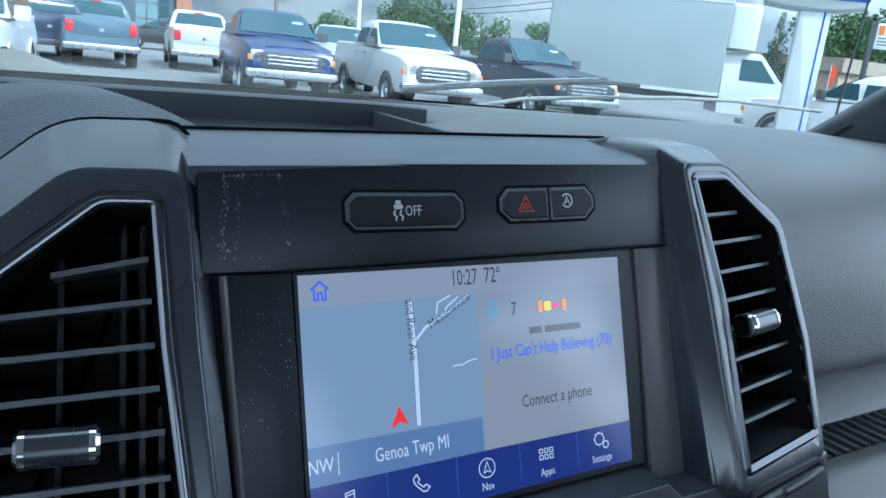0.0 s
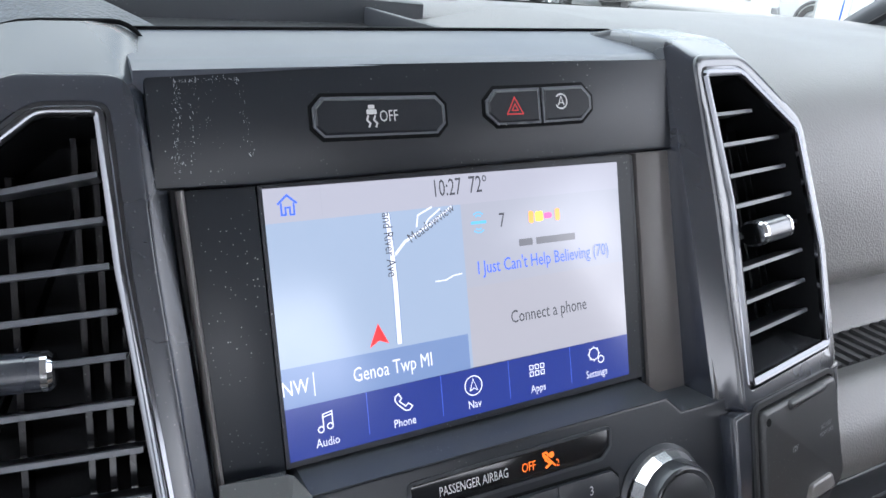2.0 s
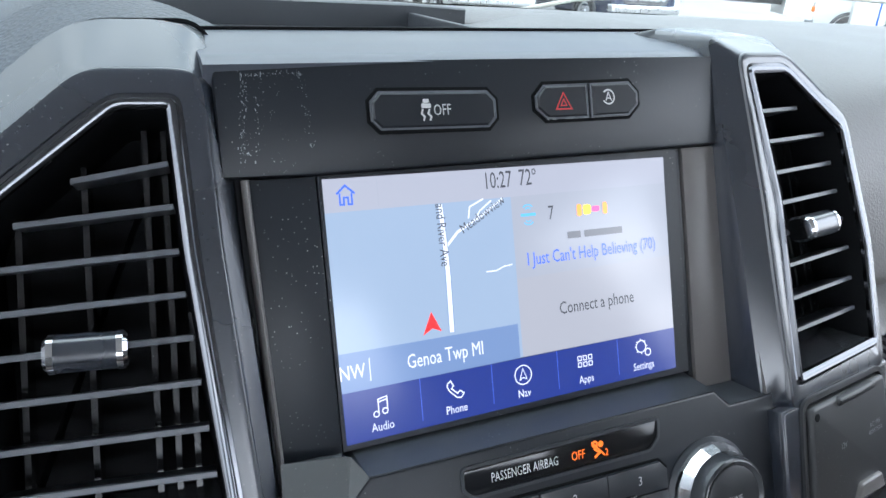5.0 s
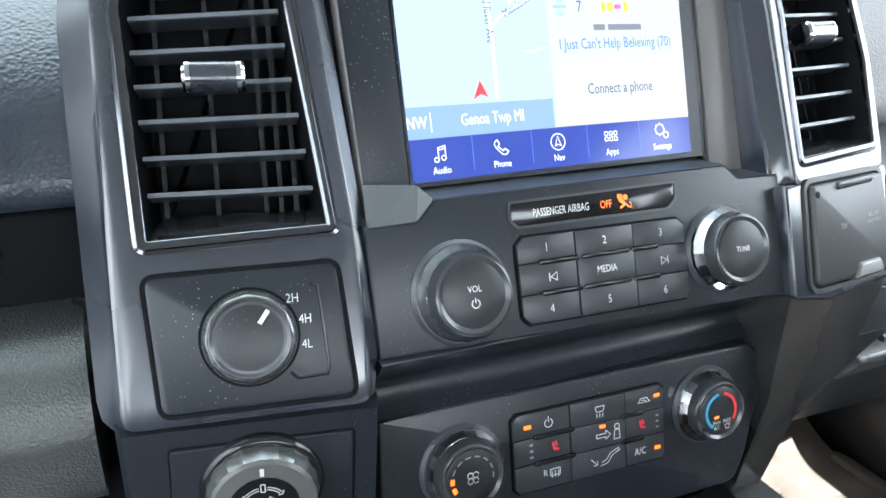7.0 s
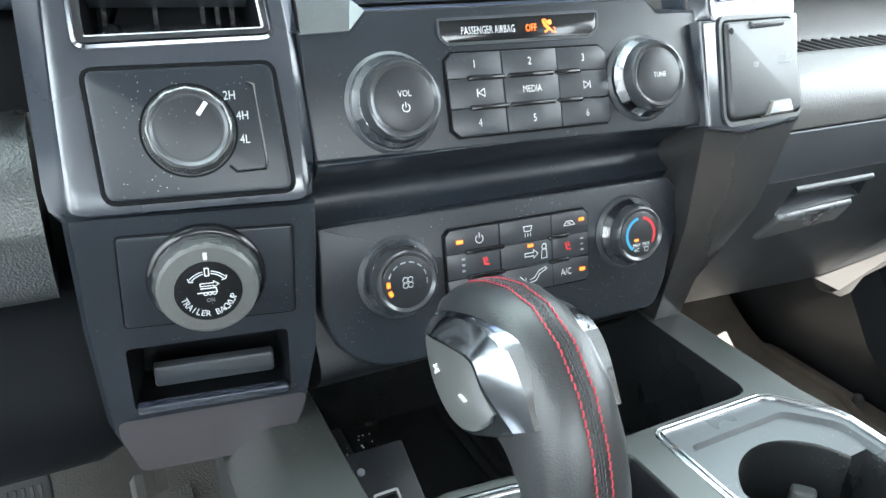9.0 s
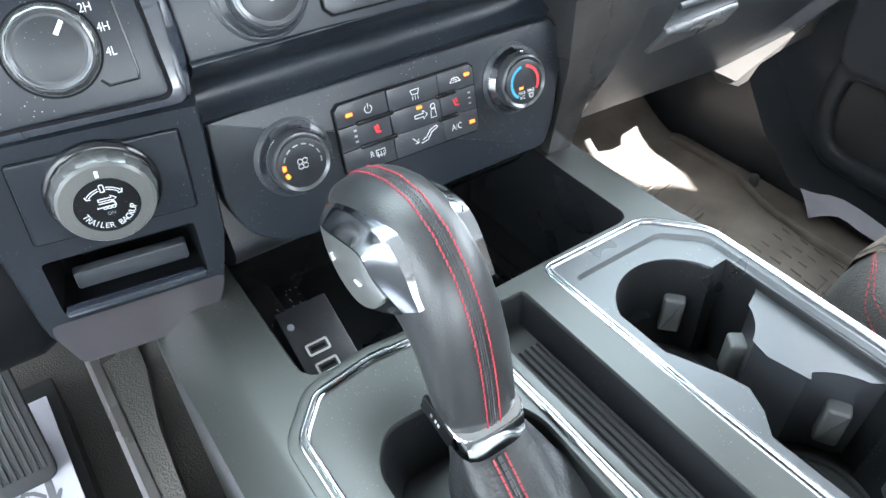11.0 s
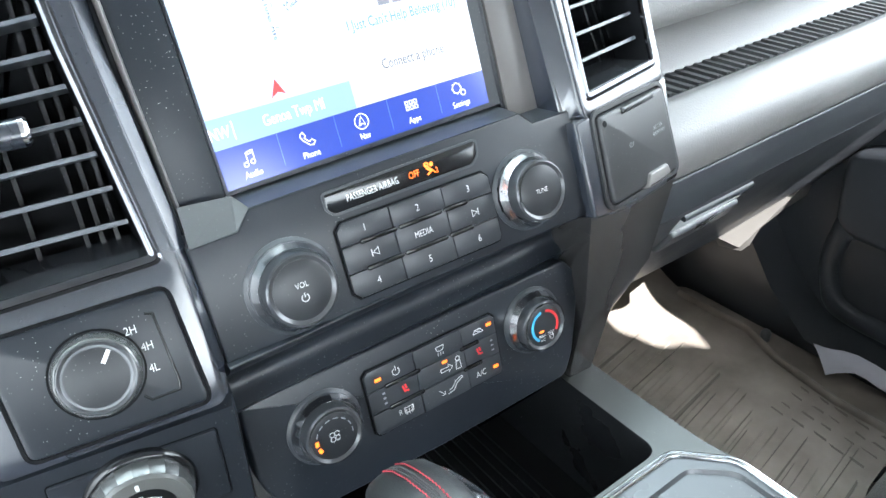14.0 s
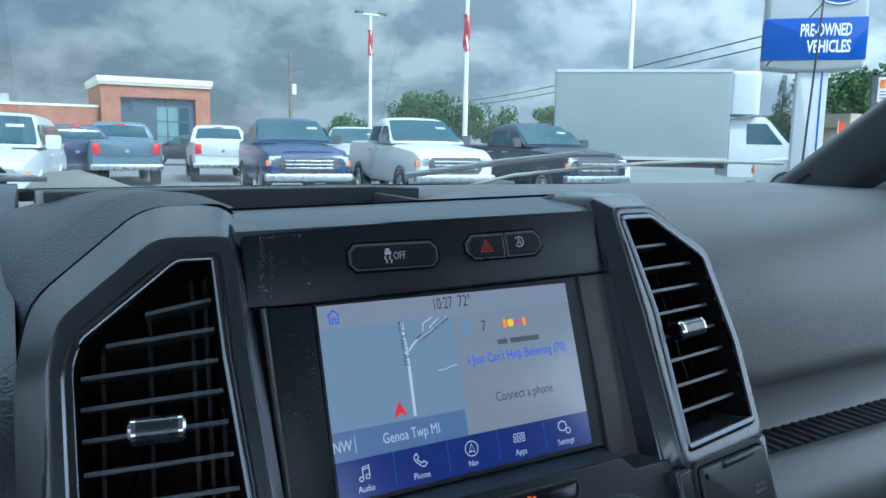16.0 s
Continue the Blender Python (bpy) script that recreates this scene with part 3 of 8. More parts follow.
# fold of the storage tray at the right end of the speaker
bm = B()
loft(bm, [[Vector(p) for p in ((0.062, 0.284, 1.36), (0.062, 0.284, 1.394), (0.062, 0.158, 1.391), (0.062, 0.15, 1.36))],
          [Vector(p) for p in ((0.110, 0.286, 1.36), (0.110, 0.286, 1.397), (0.110, 0.157, 1.396), (0.110, 0.15, 1.36))],
          [Vector(p) for p in ((0.165, 0.290, 1.36), (0.165, 0.290, 1.4065), (0.165, 0.150, 1.4065), (0.165, 0.14, 1.36))],
          [Vector(p) for p in ((0.215, 0.290, 1.36), (0.215, 0.290, 1.4072), (0.215, 0.128, 1.4072), (0.215, 0.11, 1.36))]])
part("tray_floor", bm, PAD, dash)
bm = B()
prism(bm, Frame((0.059, 0.222, 1.37)), rrect(-2.5, -62, 2.5, 60, 1), 0, 34, 1)
part("tray_wall", bm, HARD, dash)
bm = B()   # rear wall of the speaker trough, added dark for its shade, running out to the right
loft(bm, [[Vector((x, 0.2845, 1.36)), Vector((x, 0.2845, zt - 0.001)), Vector((x, 0.286, zt)), Vector((x, 0.306, zt)), Vector((x, 0.306, 1.36))]
          for x, zt in ((-0.215, 1.4093), (-0.1, 1.4096), (0.06, 1.4098), (0.105, 1.4080))])
part("trough_wall", bm, HARD, dash)
# speaker grille in its trough
GR = Frame((-0.02, 0.160, 1.381), axes=((1, 0, 0), Vector((0, 0.145, 0.0125)).normalized(), Vector((0, -0.0125, 0.145)).normalized()))
bm = B()
prism(bm, GR, fillet([(-92, 0), (78, 0), (78, 124), (-160, 124)], 4), -6, 0)
part("speaker_backing", bm, FACE, dash)
bm = B()
for j in range(25):
    v = 3 + j * 4.9
    line(bm, GR, [(-92 - 64 * min(1, v / 124), v), (77, v)], 2.6, 1.2)
for i in range(46):
    u = -154 + i * 5.1
    v0 = 0.0 if u > -90 else (-(u + 92) / 64) * 124
    if v0 < 119 and u < 77:
        line(bm, GR, [(u, max(1, v0)), (u, 122)], 2.4, 1.0)
tagged(part("speaker_grille", bm, LIDGREY, dash, "fine dark perforated speaker grille"), kind="stuff")

# centre cap: from the bezel's upper edge back to the seam, a satin strip
cap = thing("center_stack", "graphite centre stack housing with a matte black face", "center stack", (0, 0.0, 1.0))
bm = B()
y0, z0 = S(0, 150).y, S(0, 150).z
capx = [-0.128, -0.06, 0.0, 0.07, 0.138]
extrude_x(bm, fillet([(0.158, 1.36), (0.158, 1.394), (0.150, 1.4045), (0.112, 1.4075), (0.075, 1.4065), (y0 + 0.004, z0 + 0.0025), (y0, z0), (y0 + 0.003, z0 - 0.01)],
                     [0, .004, .004, .004, .01, .003, 0, 0], 3), capx, lambda x: (0, 0.0045 * (x + 0.128) / 0.26 - 0.001))
part("top_cap", bm, CAPSATIN, cap)
bm = B()   # seam behind the cap
extrude_x(bm, [(0.1135, 1.4068), (0.1155, 1.4068), (0.1155, 1.4088), (0.1135, 1.4088)], [-0.128, 0.138], lambda x: (0, 0.0045 * (x + 0.128) / 0.26 - 0.001))
part("cap_seam", bm, VOID, cap)
# upper face band with the switches
band = [(-126, 106), (-89, 105.5), (90, 109), (133, 110.5), (133, 154.5), (-126, 149.5)]
bm = B()
prism(bm, S, band, -14, 1.2, 1.2)
part("upper_face", bm, FACE, cap, "matte black face with dust and adhesive marks")
# left-over outline of a removed label
bm = B()
rl = random.Random(23)
for pts, many in (([(-115, 144.5), (-93.5, 145.5)], 60), ([(-93.5, 145.5), (-90.5, 116)], 40), ([(-114.5, 144), (-118, 110)], 90), ([(-109, 143), (-112, 112)], 26)):
    a, b = Vector(pts[0]), Vector(pts[1])
    for k in range(many):
        q_ = rl.random() ** 1.3
        c = a.lerp(b, q_) + Vector((rl.gauss(0, 0.9), rl.gauss(0, 0.6)))
        r, long_, turn_ = rl.uniform(0.07, 0.2), rl.choice((1, 1, 1.6, 4.0)), rl.uniform(-0.5, 0.5) + math.pi / 2
        blob(bm, S, [(c.x + r * (long_ * math.cos(x) * math.cos(turn_) - math.sin(x) * math.sin(turn_)), c.y + r * (long_ * math.cos(x) * math.sin(turn_) + math.sin(x) * math.cos(turn_)))
                     for x in (0, 1.2, 2.4, 3.7, 5.0)], 1.26)
for k in range(70):
    c = (rl.gauss(-108, 7), rl.uniform(107, 147))
    blob(bm, S, circle(*c, rl.uniform(0.05, 0.15), 5), 1.26)
part("adhesive_residue", bm, DIM_PRINT, cap, "pale crumbs of old adhesive")
# recessed field round the display
bm = B()
plate(bm, S, [(-120, -30), (140, -30), (140, 111), (-120, 107)], [], -9)
part("display_field", bm, FACE, cap)
bm = B()
prism(bm, S, [(-117, -26), (-89, -26), (-90, 105), (-117, 105)], -9, -0.8, 0.8)
part("left_panel", bm, FACE, cap)
bm = B()
prism(bm, S, [(98, -14), (122.5, -14), (124.5, 109), (98.4, 108.5)], -12, -1.0, 0.8)
part("right_panel", bm, WARMGREY, cap, "warm grey upright panel beside the display")
bm = B()
prism(bm, S, [(94.5, -8), (97.4, -8), (97.8, 108), (94.8, 108)], -12, -2.4, 0.6)
part("right_rib", bm, FACE, cap)
bm = B()   # wedge that fills the corner between panel and tower
loft(bm, [[S(125.5, 108, -4), S(126.5, 108.5, -3), S(127.5, 107, -12)], [S(123.6, -6, -6), LF(125.5, -0.5, 1.0), LF(131, -0.5, -14)]])
part("corner_wedge", bm, WARMGREY, cap, "triangular grey corner wedge")
bm = B()
sweep(bm, [S(-117.6, 105, -2), S(-116.5, 60, -2), S(-114, -24, -2)], dome(3.2, 4.0), S.w)
part("left_rib", bm, WARMGREY, cap)
# ledge under the display
bm = B()
pts_f = [(-120, -5.5), (-94, -5.2), (-85, 4.4), (92, 7.2), (101, -1.2), (136, -0.6)]
fr_row = [LF(u, v, 0) for u, v in pts_f]
bk_row = []
for (u, v), p in zip(pts_f, fr_row):
    q = S(u, -4 if abs(u) < 100 else -12, -9)
    bk_row.append(Vector((p.x, q.y + 0.004, p.z - 0.002)))
lo = [Vector((p.x, p.y, p.z - 0.03)) for p in fr_row]
lb = [Vector((p.x, p.y, p.z - 0.03)) for p in bk_row]
loft(bm, [[a, b, c, d] for a, b, c, d in zip(fr_row, bk_row, lb, lo)])
part("ledge", bm, LEDGE, cap, "dusty ledge under the display")
bm = B()  # facet at the ledge's left end, sky reflection painted pale
loft(bm, [[LF(-119, -6.2, 0.8), LF(-94.4, -5.2, 0.8), LF(-95, -5.2, -6)], [LF(-117, 14.5, -6), LF(-91.5, 12.2, -6), LF(-92, 12.2, -12)]])
part("left_facet", bm, FACET, cap, "dusty facet with its sky reflection painted pale")
bm = B()
loft(bm, [[LF(-94.4, -5.2, 0.8), LF(-91.5, 12.2, -6), LF(-93, 0, -10)], [LF(-84.8, 4.4, 0.8), LF(-89.5, 11.5, -6), LF(-90, 0, -10)]])
part("facet_edge", bm, FACET, cap)
# audio face and the hollow below it
bm = B()
aud = [(-120, -68), (131, -71), (136, -40), (136, -0.6), (101, -1.2), (92, 7.2), (-85, 4.4), (-94, -5.2), (-120, -5.5)]
prism(bm, LF, aud, -26, 0, 1.6, 3)
part("audio_face", bm, FACE, cap)
bm = B()
hol = fillet([(-0.046, 1.1865), (-0.040, 1.178), (-0.024, 1.166), (-0.026, 1.156), (-0.0365, 1.1505), (-0.02, 1.12), (0.05, 1.12), (0.05, 1.19)], [.002, .012, .012, .008, 0, 0, 0, 0], 5)
extrude_x(bm, hol, [-0.121, 0.0, 0.131])
part("hollow", bm, FACE, cap, "soft dark hollow between the two control faces")
cli = fillet([(-122, -36), (-112, -58), (-92, -71), (0, -74), (104, -72), (113, -56), (128, -2), (116, 14), (-120, 14.6)], [8, 10, 14, 0, 6, 6, 5, 3, 2], 4)
bm = B()
prism(bm, KF, cli, -30, 0, 2.0, 3)
part("climate_face", bm, FACE, cap)
bm = B()
extrude_x(bm, fillet([(-0.050, 1.064), (-0.032, 1.045), (0.0, 1.03), (0.06, 1.03), (0.06, 1.10), (-0.03, 1.10)], [.01, .01, 0, 0, 0, 0], 4), [-0.124, -0.05, 0.05, 0.108])
part("lower_lip", bm, DARKWELL, cap)
bm = B()
sweep(bm, [(0.03, -0.052, 1.052), (0.085, -0.053, 1.053), (0.112, -0.046, 1.056)], dome(2.2, 6), (0, -0.6, 0.8))
part("lip_strip", bm, DCHROME, cap, "thin bright strip under the climate panel")


# ---- vent towers ----
def polar(loop, c, angles):
    """A loop of (u, v, w) sampled at the given angles about c."""
    out, k = [], len(loop)
    for a in angles:
        d = Vector((math.cos(a), math.sin(a)))
        best = None
        for i in range(k):
            p, q = Vector(loop[i]), Vector(loop[(i + 1) % k])
            e, r = q.to_2d() - p.to_2d(), p.to_2d() - Vector(c)
            den = d.x * e.y - d.y * e.x
            if abs(den) < 1e-9:
                continue
            t, s = (r.x * e.y - r.y * e.x) / den, (r.x * d.y - r.y * d.x) / den
            if t > 0 and -1e-6 <= s <= 1 + 1e-6 and (best is None or t > best[0]):
                best = (t, p.lerp(q, min(1, max(0, s))))
        out.append(best[1])
    return out


def tower(name, fr, front, rear, trim, label, crown=1.6, soft=8):
    """The moulded housing round an air vent: a crowned face with soft shoulders and an opening."""
    t = thing(name, label, "dash trim", fr.o)
    c = [sum(p[i] for p in trim) / len(trim) for i in (0, 1)]
    flat = [[(u, v, 0.0) for u, v in fillet(trim, 5, 3)], [(u, v, 0.0) for u, v in fillet(front, 8, 4)]]
    angles = sorted({round(math.atan2(p[1] - c[1], p[0] - c[0]), 3) for loop in flat for p in loop} | {round(-math.pi + k * math.pi / 40, 3) for k in range(80)})
    a, b = (polar(loop, c, angles) for loop in flat)
    rr = [polar(fillet(loop, soft, 6), c, angles) for loop in rear]
    loops = [[p.lerp(q, -0.06) + Vector((0, 0, -9)) for p, q in zip(a, b)], [p + Vector((0, 0, -1.2)) for p in a]]
    for s, w in ((0.12, 0.0), (0.5, crown), (0.86, 0.0), (0.95, -0.5)):
        loops.append([p.lerp(q, s) + Vector((0, 0, w)) for p, q in zip(a, b)])
    loops.append([q + Vector((0, 0, -1.8)) for q in b])
    loops.append([q.lerp(r, 0.12) + Vector((0, 0, -1.4)) for q, r in zip(b, rr[0])])
    loops.append([q.lerp(r, 0.9) + Vector((0, 0, -0.2)) for q, r in zip(b, rr[0])])
    loops += rr
    bm = B()
    loft(bm, [[fr(*p) for p in loop] for loop in loops], cap0=False, cap1=False)
    return t, bm


FL_ = [(-54, -76), (53, -76), (51, 0), (40, 106), (36, 169), (30, 173), (-5, 172.5), (-51, 131), (-56, 108)]
RL1 = [(-64, -78, -13), (57.5, -77, -7), (56, 0, -7), (46, 106, -9), (43, 176, -12), (31, 195, -13), (-10, 194, -14), (-64, 144, -14), (-71, 108, -14)]
RL2 = [(-66, -80, -40), (58.5, -78, -30), (57, 0, -30), (50, 106, -34), (47, 180, -34), (35, 203, -36), (-12, 202, -38), (-69, 149, -38), (-75, 110, -38)]
RL3 = [(-64, -82, -90), (58.5, -80, -80), (57, 0, -80), (50, 106, -80), (47, 182, -110), (36, 215, -110), (-14, 215, -110), (-76, 160, -110), (-76, 112, -110)]
TRIM_L = [(-43, -1.6), (43, 1.5), (31, 106), (27.3, 162), (4, 161.7), (-44, 120.5), (-48, 106)]
tl, bm = tower("vent_tower", LT, FL_, [RL1, RL2, RL3], TRIM_L, "satin graphite tower round the driver-side centre vent", 0.2, 14)
part("housing", bm, SATIN, tl, angle=32)

bm = B()
hump = [[LT(*p) for p in ((50, 190, -50), (36, 204, -46), (-12, 203, -50), (-70, 152, -50), (-72, 112, -46), (-60, 100, -90), (46, 100, -90))],
        [Vector(p) for p in ((-0.102, 0.130, 1.404), (-0.132, 0.145, 1.4165), (-0.178, 0.15, 1.4165), (-0.236, 0.145, 1.378), (-0.246, 0.14, 1.34), (-0.24, 0.18, 1.33), (-0.11, 0.18, 1.33))],
        [Vector(p) for p in ((-0.105, 0.30, 1.398), (-0.135, 0.31, 1.408), (-0.185, 0.31, 1.408), (-0.262, 0.30, 1.388), (-0.28, 0.28, 1.34), (-0.24, 0.3, 1.33), (-0.11, 0.3, 1.33))]]
loft(bm, [fillet([tuple(p) for p in loop], [0.01, 0.012, 0.02, 0.024, 0.02, 0, 0], 4) for loop in hump])
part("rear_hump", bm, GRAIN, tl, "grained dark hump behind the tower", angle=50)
bm = B()
sweep(bm, [LT(*p) for p in fillet([(47, 181, -37), (35, 204, -39), (-12, 203, -41), (-69.5, 150, -41), (-75.6, 111, -41), (-70, 30, -41)], [0, 8, 14, 14, 12, 0], 4, closed=False)], rrect(-0.9, -0.9, 0.9, 0.9, 0.3, 2), LT.w)
part("joint", bm, VOID, tl, "dark joint line")

FR_ = [(-55, -1), (42, -1), (52, 72), (48, 144), (-3, 183), (-46, 183.5), (-47, 106)]
RR1 = [(-65, -2, -10), (46, -2, -14), (58, 72, -14), (56, 150, -14), (3, 195, -13), (-56, 194, -10), (-60, 106, -8)]
RR2 = [(-66, -2, -34), (47, -2, -40), (62, 74, -40), (66, 160, -40), (8, 210, -44), (-58, 209, -40), (-62, 106, -30)]
RR3 = [(-66, -2, -90), (47, -2, -90), (62, 74, -90), (68, 166, -100), (10, 222, -110), (-58, 222, -110), (-62, 106, -90)]
TRIM_R = [(-47, 11.5), (37, 13), (46, 72), (41.5, 141), (-7, 176), (-42, 176.5), (-37, 105)]
tr_, bm = tower("vent_tower", RT, FR_, [RR1, RR2, RR3], TRIM_R, "satin graphite tower round the passenger-side centre vent", 0.3)
part("housing", bm, SATIN, tr_, angle=32)
# socket face below the right vent
bm = B()
prism(bm, RS, fillet([(-66, -64), (-30, -72), (38, -72), (45, 2), (-64, 2)], [3, 4, 4, 0, 0], 3), -60, 0, 2.5, 3)
part("socket_face", bm, SATIN, tr_)
bm = B()   # lower shoulder running to the console
loft(bm, [[RS(-67, -62, -2), RS(-28, -71, -2), RS(37, -71, -2), RS(37, -71, -80), RS(-67, -62, -80)],
          [Vector((0.122, -0.060, 1.118)), Vector((0.150, -0.062, 1.112)), Vector((0.200, -0.050, 1.118)), Vector((0.215, 0.06, 1.118)), Vector((0.118, 0.03, 1.118))],
          [Vector((0.121, -0.050, 1.044)), Vector((0.142, -0.052, 1.044)), Vector((0.178, -0.02, 1.035)), Vector((0.19, 0.08, 1.035)), Vector((0.121, 0.03, 1.044))],
          [Vector((0.152, 0.00, 0.90)), Vector((0.156, 0.02, 0.86)), Vector((0.170, 0.06, 0.84)), Vector((0.18, 0.20, 0.84)), Vector((0.152, 0.12, 0.86))]])
part("lower_shoulder", bm, SHOULDER, tr_)
# lower left body with the trailer switch and cubby
bm = B()
body_l = [(-58, 22), (50, 21), (50, 2), (48, -60), (40, -100), (30, -122), (-46, -122), (-55, -96), (-58, -40)]
plate(bm, LD, body_l[::-1], [rrect(-44, -84, 34, -47, 3)[::-1]], 6)
loft(bm, [[LD(u, v, 6) for u, v in body_l], [LD(u + (2 if u > 0 else -4), v, -4) for u, v in body_l], [LD(u + (3 if u > 0 else -8), v, -80) for u, v in body_l]], cap0=False)
part("lower_housing", bm, FACE, tl)
bm = B()
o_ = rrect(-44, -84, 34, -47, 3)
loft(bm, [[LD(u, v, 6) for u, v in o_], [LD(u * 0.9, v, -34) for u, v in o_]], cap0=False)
# the cubby's inner shade is put into its near-black colour
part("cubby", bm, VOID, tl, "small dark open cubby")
bm = B()
prism(bm, LD, rrect(-43, -86, 33, -81, 2), 3, 8, 1.5)
part("cubby_lip", bm, SATIN, tl)
bm = B()
prism(bm, LD, rrect(-34, -80, 27, -68, 2), -12, -6, 1.5)
part("cubby_shelf", bm, HARD, tl)
# skirt added over the housing, the mat's reflection put into its tint
bm = B()
prism(bm, LD, fillet([(-52, -90), (41, -89), (37, -102), (28, -121), (-45, -121), (-52, -98)], 3, 2), 4, 7, 1.2)
part("lower_skirt", bm, LILAC, tl, "skirt under the cubby tinted like the paper mat it reflects")


# ---- air vents ----
def crossings(poly, v):
    xs = []
    for (u0, v0), (u1, v1) in zip(poly, poly[1:] + poly[:1]):
        if (v0 - v) * (v1 - v) < 0:
            xs.append(u0 + (u1 - u0) * (v - v0) / (v1 - v0))
    return min(xs), max(xs)


def vent(fr, trim, slats, tab, label, vanes, trim_mat, droop=0.0):
    t = thing("air_vent", label, "air vent", fr(0, 80, 0))
    loop = fillet(trim, 5, 4)
    path = [fr(u, v, -0.5) for u, v in inset(loop, 1.6)]
    bm = B()
    sweep(bm, path, [(-3.2, -1), (-3.0, 0.9), (-1.6, 1.9), (0.4, 2.0), (1.0, 0.6), (2.6, 0.2), (3.0, -2)], fr.w, True)
    part("chrome_trim", bm, trim_mat, t)
    lin = inset(loop, 3.6)
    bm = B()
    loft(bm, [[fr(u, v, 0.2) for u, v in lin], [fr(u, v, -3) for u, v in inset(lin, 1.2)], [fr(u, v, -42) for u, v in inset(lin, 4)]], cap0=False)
    # duct walls painted near-black for the shade inside
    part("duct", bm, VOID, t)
    low_v = max(trim[0][1], trim[1][1])
    bm = B()
    loft(bm, [[fr(trim[0][0] + 5, trim[0][1] + 4, -1), fr(trim[1][0] - 5, trim[1][1] + 4, -1), fr(trim[1][0] - 9, low_v + 15, -30), fr(trim[0][0] + 9, low_v + 15, -30)],
              [fr(trim[0][0] + 5, trim[0][1] + 2, -2), fr(trim[1][0] - 5, trim[1][1] + 2, -2), fr(trim[1][0] - 9, low_v + 12, -31), fr(trim[0][0] + 9, low_v + 12, -31)]])
    part("glossy_sill", bm, SILL, t, "glossy dark sill")
    inner = inset(trim, 6.5)
    for v in slats:
        try:
            a, b = crossings(inner, v)
        except ValueError:
            continue
        bm = B()
        v -= 1.8
        sec = [(v + 0.7, -8.2), (v - 0.7, -8.2), (v - 1.0, -24), (v - 0.2, -24.4)]
        dv = -droop * max(0.0, (v - 25) / 115)
        loft(bm, [[fr(a, vv + dv, ww) for vv, ww in sec], [fr(b, vv, ww) for vv, ww in sec]])
        sl_ = part("slat", bm, HARD, t)
        # strip along the slat's front, its highlight put into the colour
        bm = B()
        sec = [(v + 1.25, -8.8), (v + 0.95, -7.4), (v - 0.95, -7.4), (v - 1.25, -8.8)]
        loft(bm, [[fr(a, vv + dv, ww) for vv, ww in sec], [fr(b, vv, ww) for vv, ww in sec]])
        part("slat_edge", bm, EDGE_GLINT, sl_, "front edge painted pale as a highlight")
    for u in vanes:
        lo = min(v for v in range(-5, 200) if crossings_ok(inner, v, u))
        hi = max(v for v in range(-5, 200) if crossings_ok(inner, v, u))
        bm = B()
        prism(bm, Frame(fr(u, 0, 0), axes=(fr.w, fr.v, -fr.u)), [(-40, lo), (-27, lo), (-27, hi), (-40, hi)], -1.1, 1.1)
        part("vane", bm, VANE, t)
    u0, u1, v = tab
    hf = fr.sub(0, v, -2)
    bm = B()
    sec = fillet([(-6.4, -2), (6.2, -2), (6.6, 7), (4.2, 12), (-4.2, 12), (-6.8, 7)], 4.5, 4)
    fx = Frame(hf(0, 0), axes=(fr.v, fr.w, fr.u))
    lp = [[fx(a, b, u0 + 3) for a, b in sec], [fx(a, b, u1 - 3) for a, b in sec]]
    loft(bm, lp)
    tb = part("tab", bm, SATIN, t)
    for ua, ub in ((u0, u0 + 3.4), (u1 - 3.4, u1)):
        bm = B()
        big = [(a * 1.04, b * 1.03) for a, b in sec]
        end = ua if ua == u0 else ub
        mid = ub if ua == u0 else ua
        loft(bm, [[fx(a, b, mid) for a, b in big], [fx(a, b, end * 0.6 + mid * 0.4) for a, b in big], [fx(a * 0.82, b * 0.9, end) for a, b in big]])
        part("tab_end", bm, CHROME, tb, "bright chrome end")
    return t


def crossings_ok(poly, v, u):
    try:
        a, b = crossings(poly, v)
    except ValueError:
        return False
    return a <= u <= b


vent(LT, TRIM_L, [140.5, 124.5, 108, 92, 76, 59.5, 42.5, 25.5], (-19, 7, 73), "tall chrome-edged air vent with black horizontal slats", [-32, -9, 13, 20, 27], DCHROME, 6.0)
vent(RT, TRIM_R, [155, 138.5, 121.5, 105, 88.5, 71.5, 54, 37], (-25, 3, 88.5), "tall chrome-edged air vent with black horizontal slats, beside the glovebox", [-30, -8, 14, 24, 32], DCHROME)

# ---- driver side below the dash ----
knee = thing("knee_panel", "dark driver knee panel with a padded leather-grained roll", "panel", (-0.3, 0, 1.1))
bm = B()
extrude_x(bm, fillet([(-0.012, 1.130), (-0.022, 1.165), (0.0, 1.195), (0.03, 1.203), (0.08, 1.20), (0.08, 1.12), (0.0, 1.115)], [.02, .02, .02, .02, 0, 0, .01], 4), [-0.62, -0.45, -0.30, -0.2435])
part("padded_roll", bm, ROLL, knee)
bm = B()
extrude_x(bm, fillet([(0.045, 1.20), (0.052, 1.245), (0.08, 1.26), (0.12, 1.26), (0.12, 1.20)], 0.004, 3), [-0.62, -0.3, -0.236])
# recess painted near-black for the shade under the dash
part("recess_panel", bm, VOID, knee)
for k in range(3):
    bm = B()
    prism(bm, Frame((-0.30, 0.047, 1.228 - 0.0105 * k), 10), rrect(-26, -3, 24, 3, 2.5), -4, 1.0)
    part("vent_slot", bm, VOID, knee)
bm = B()
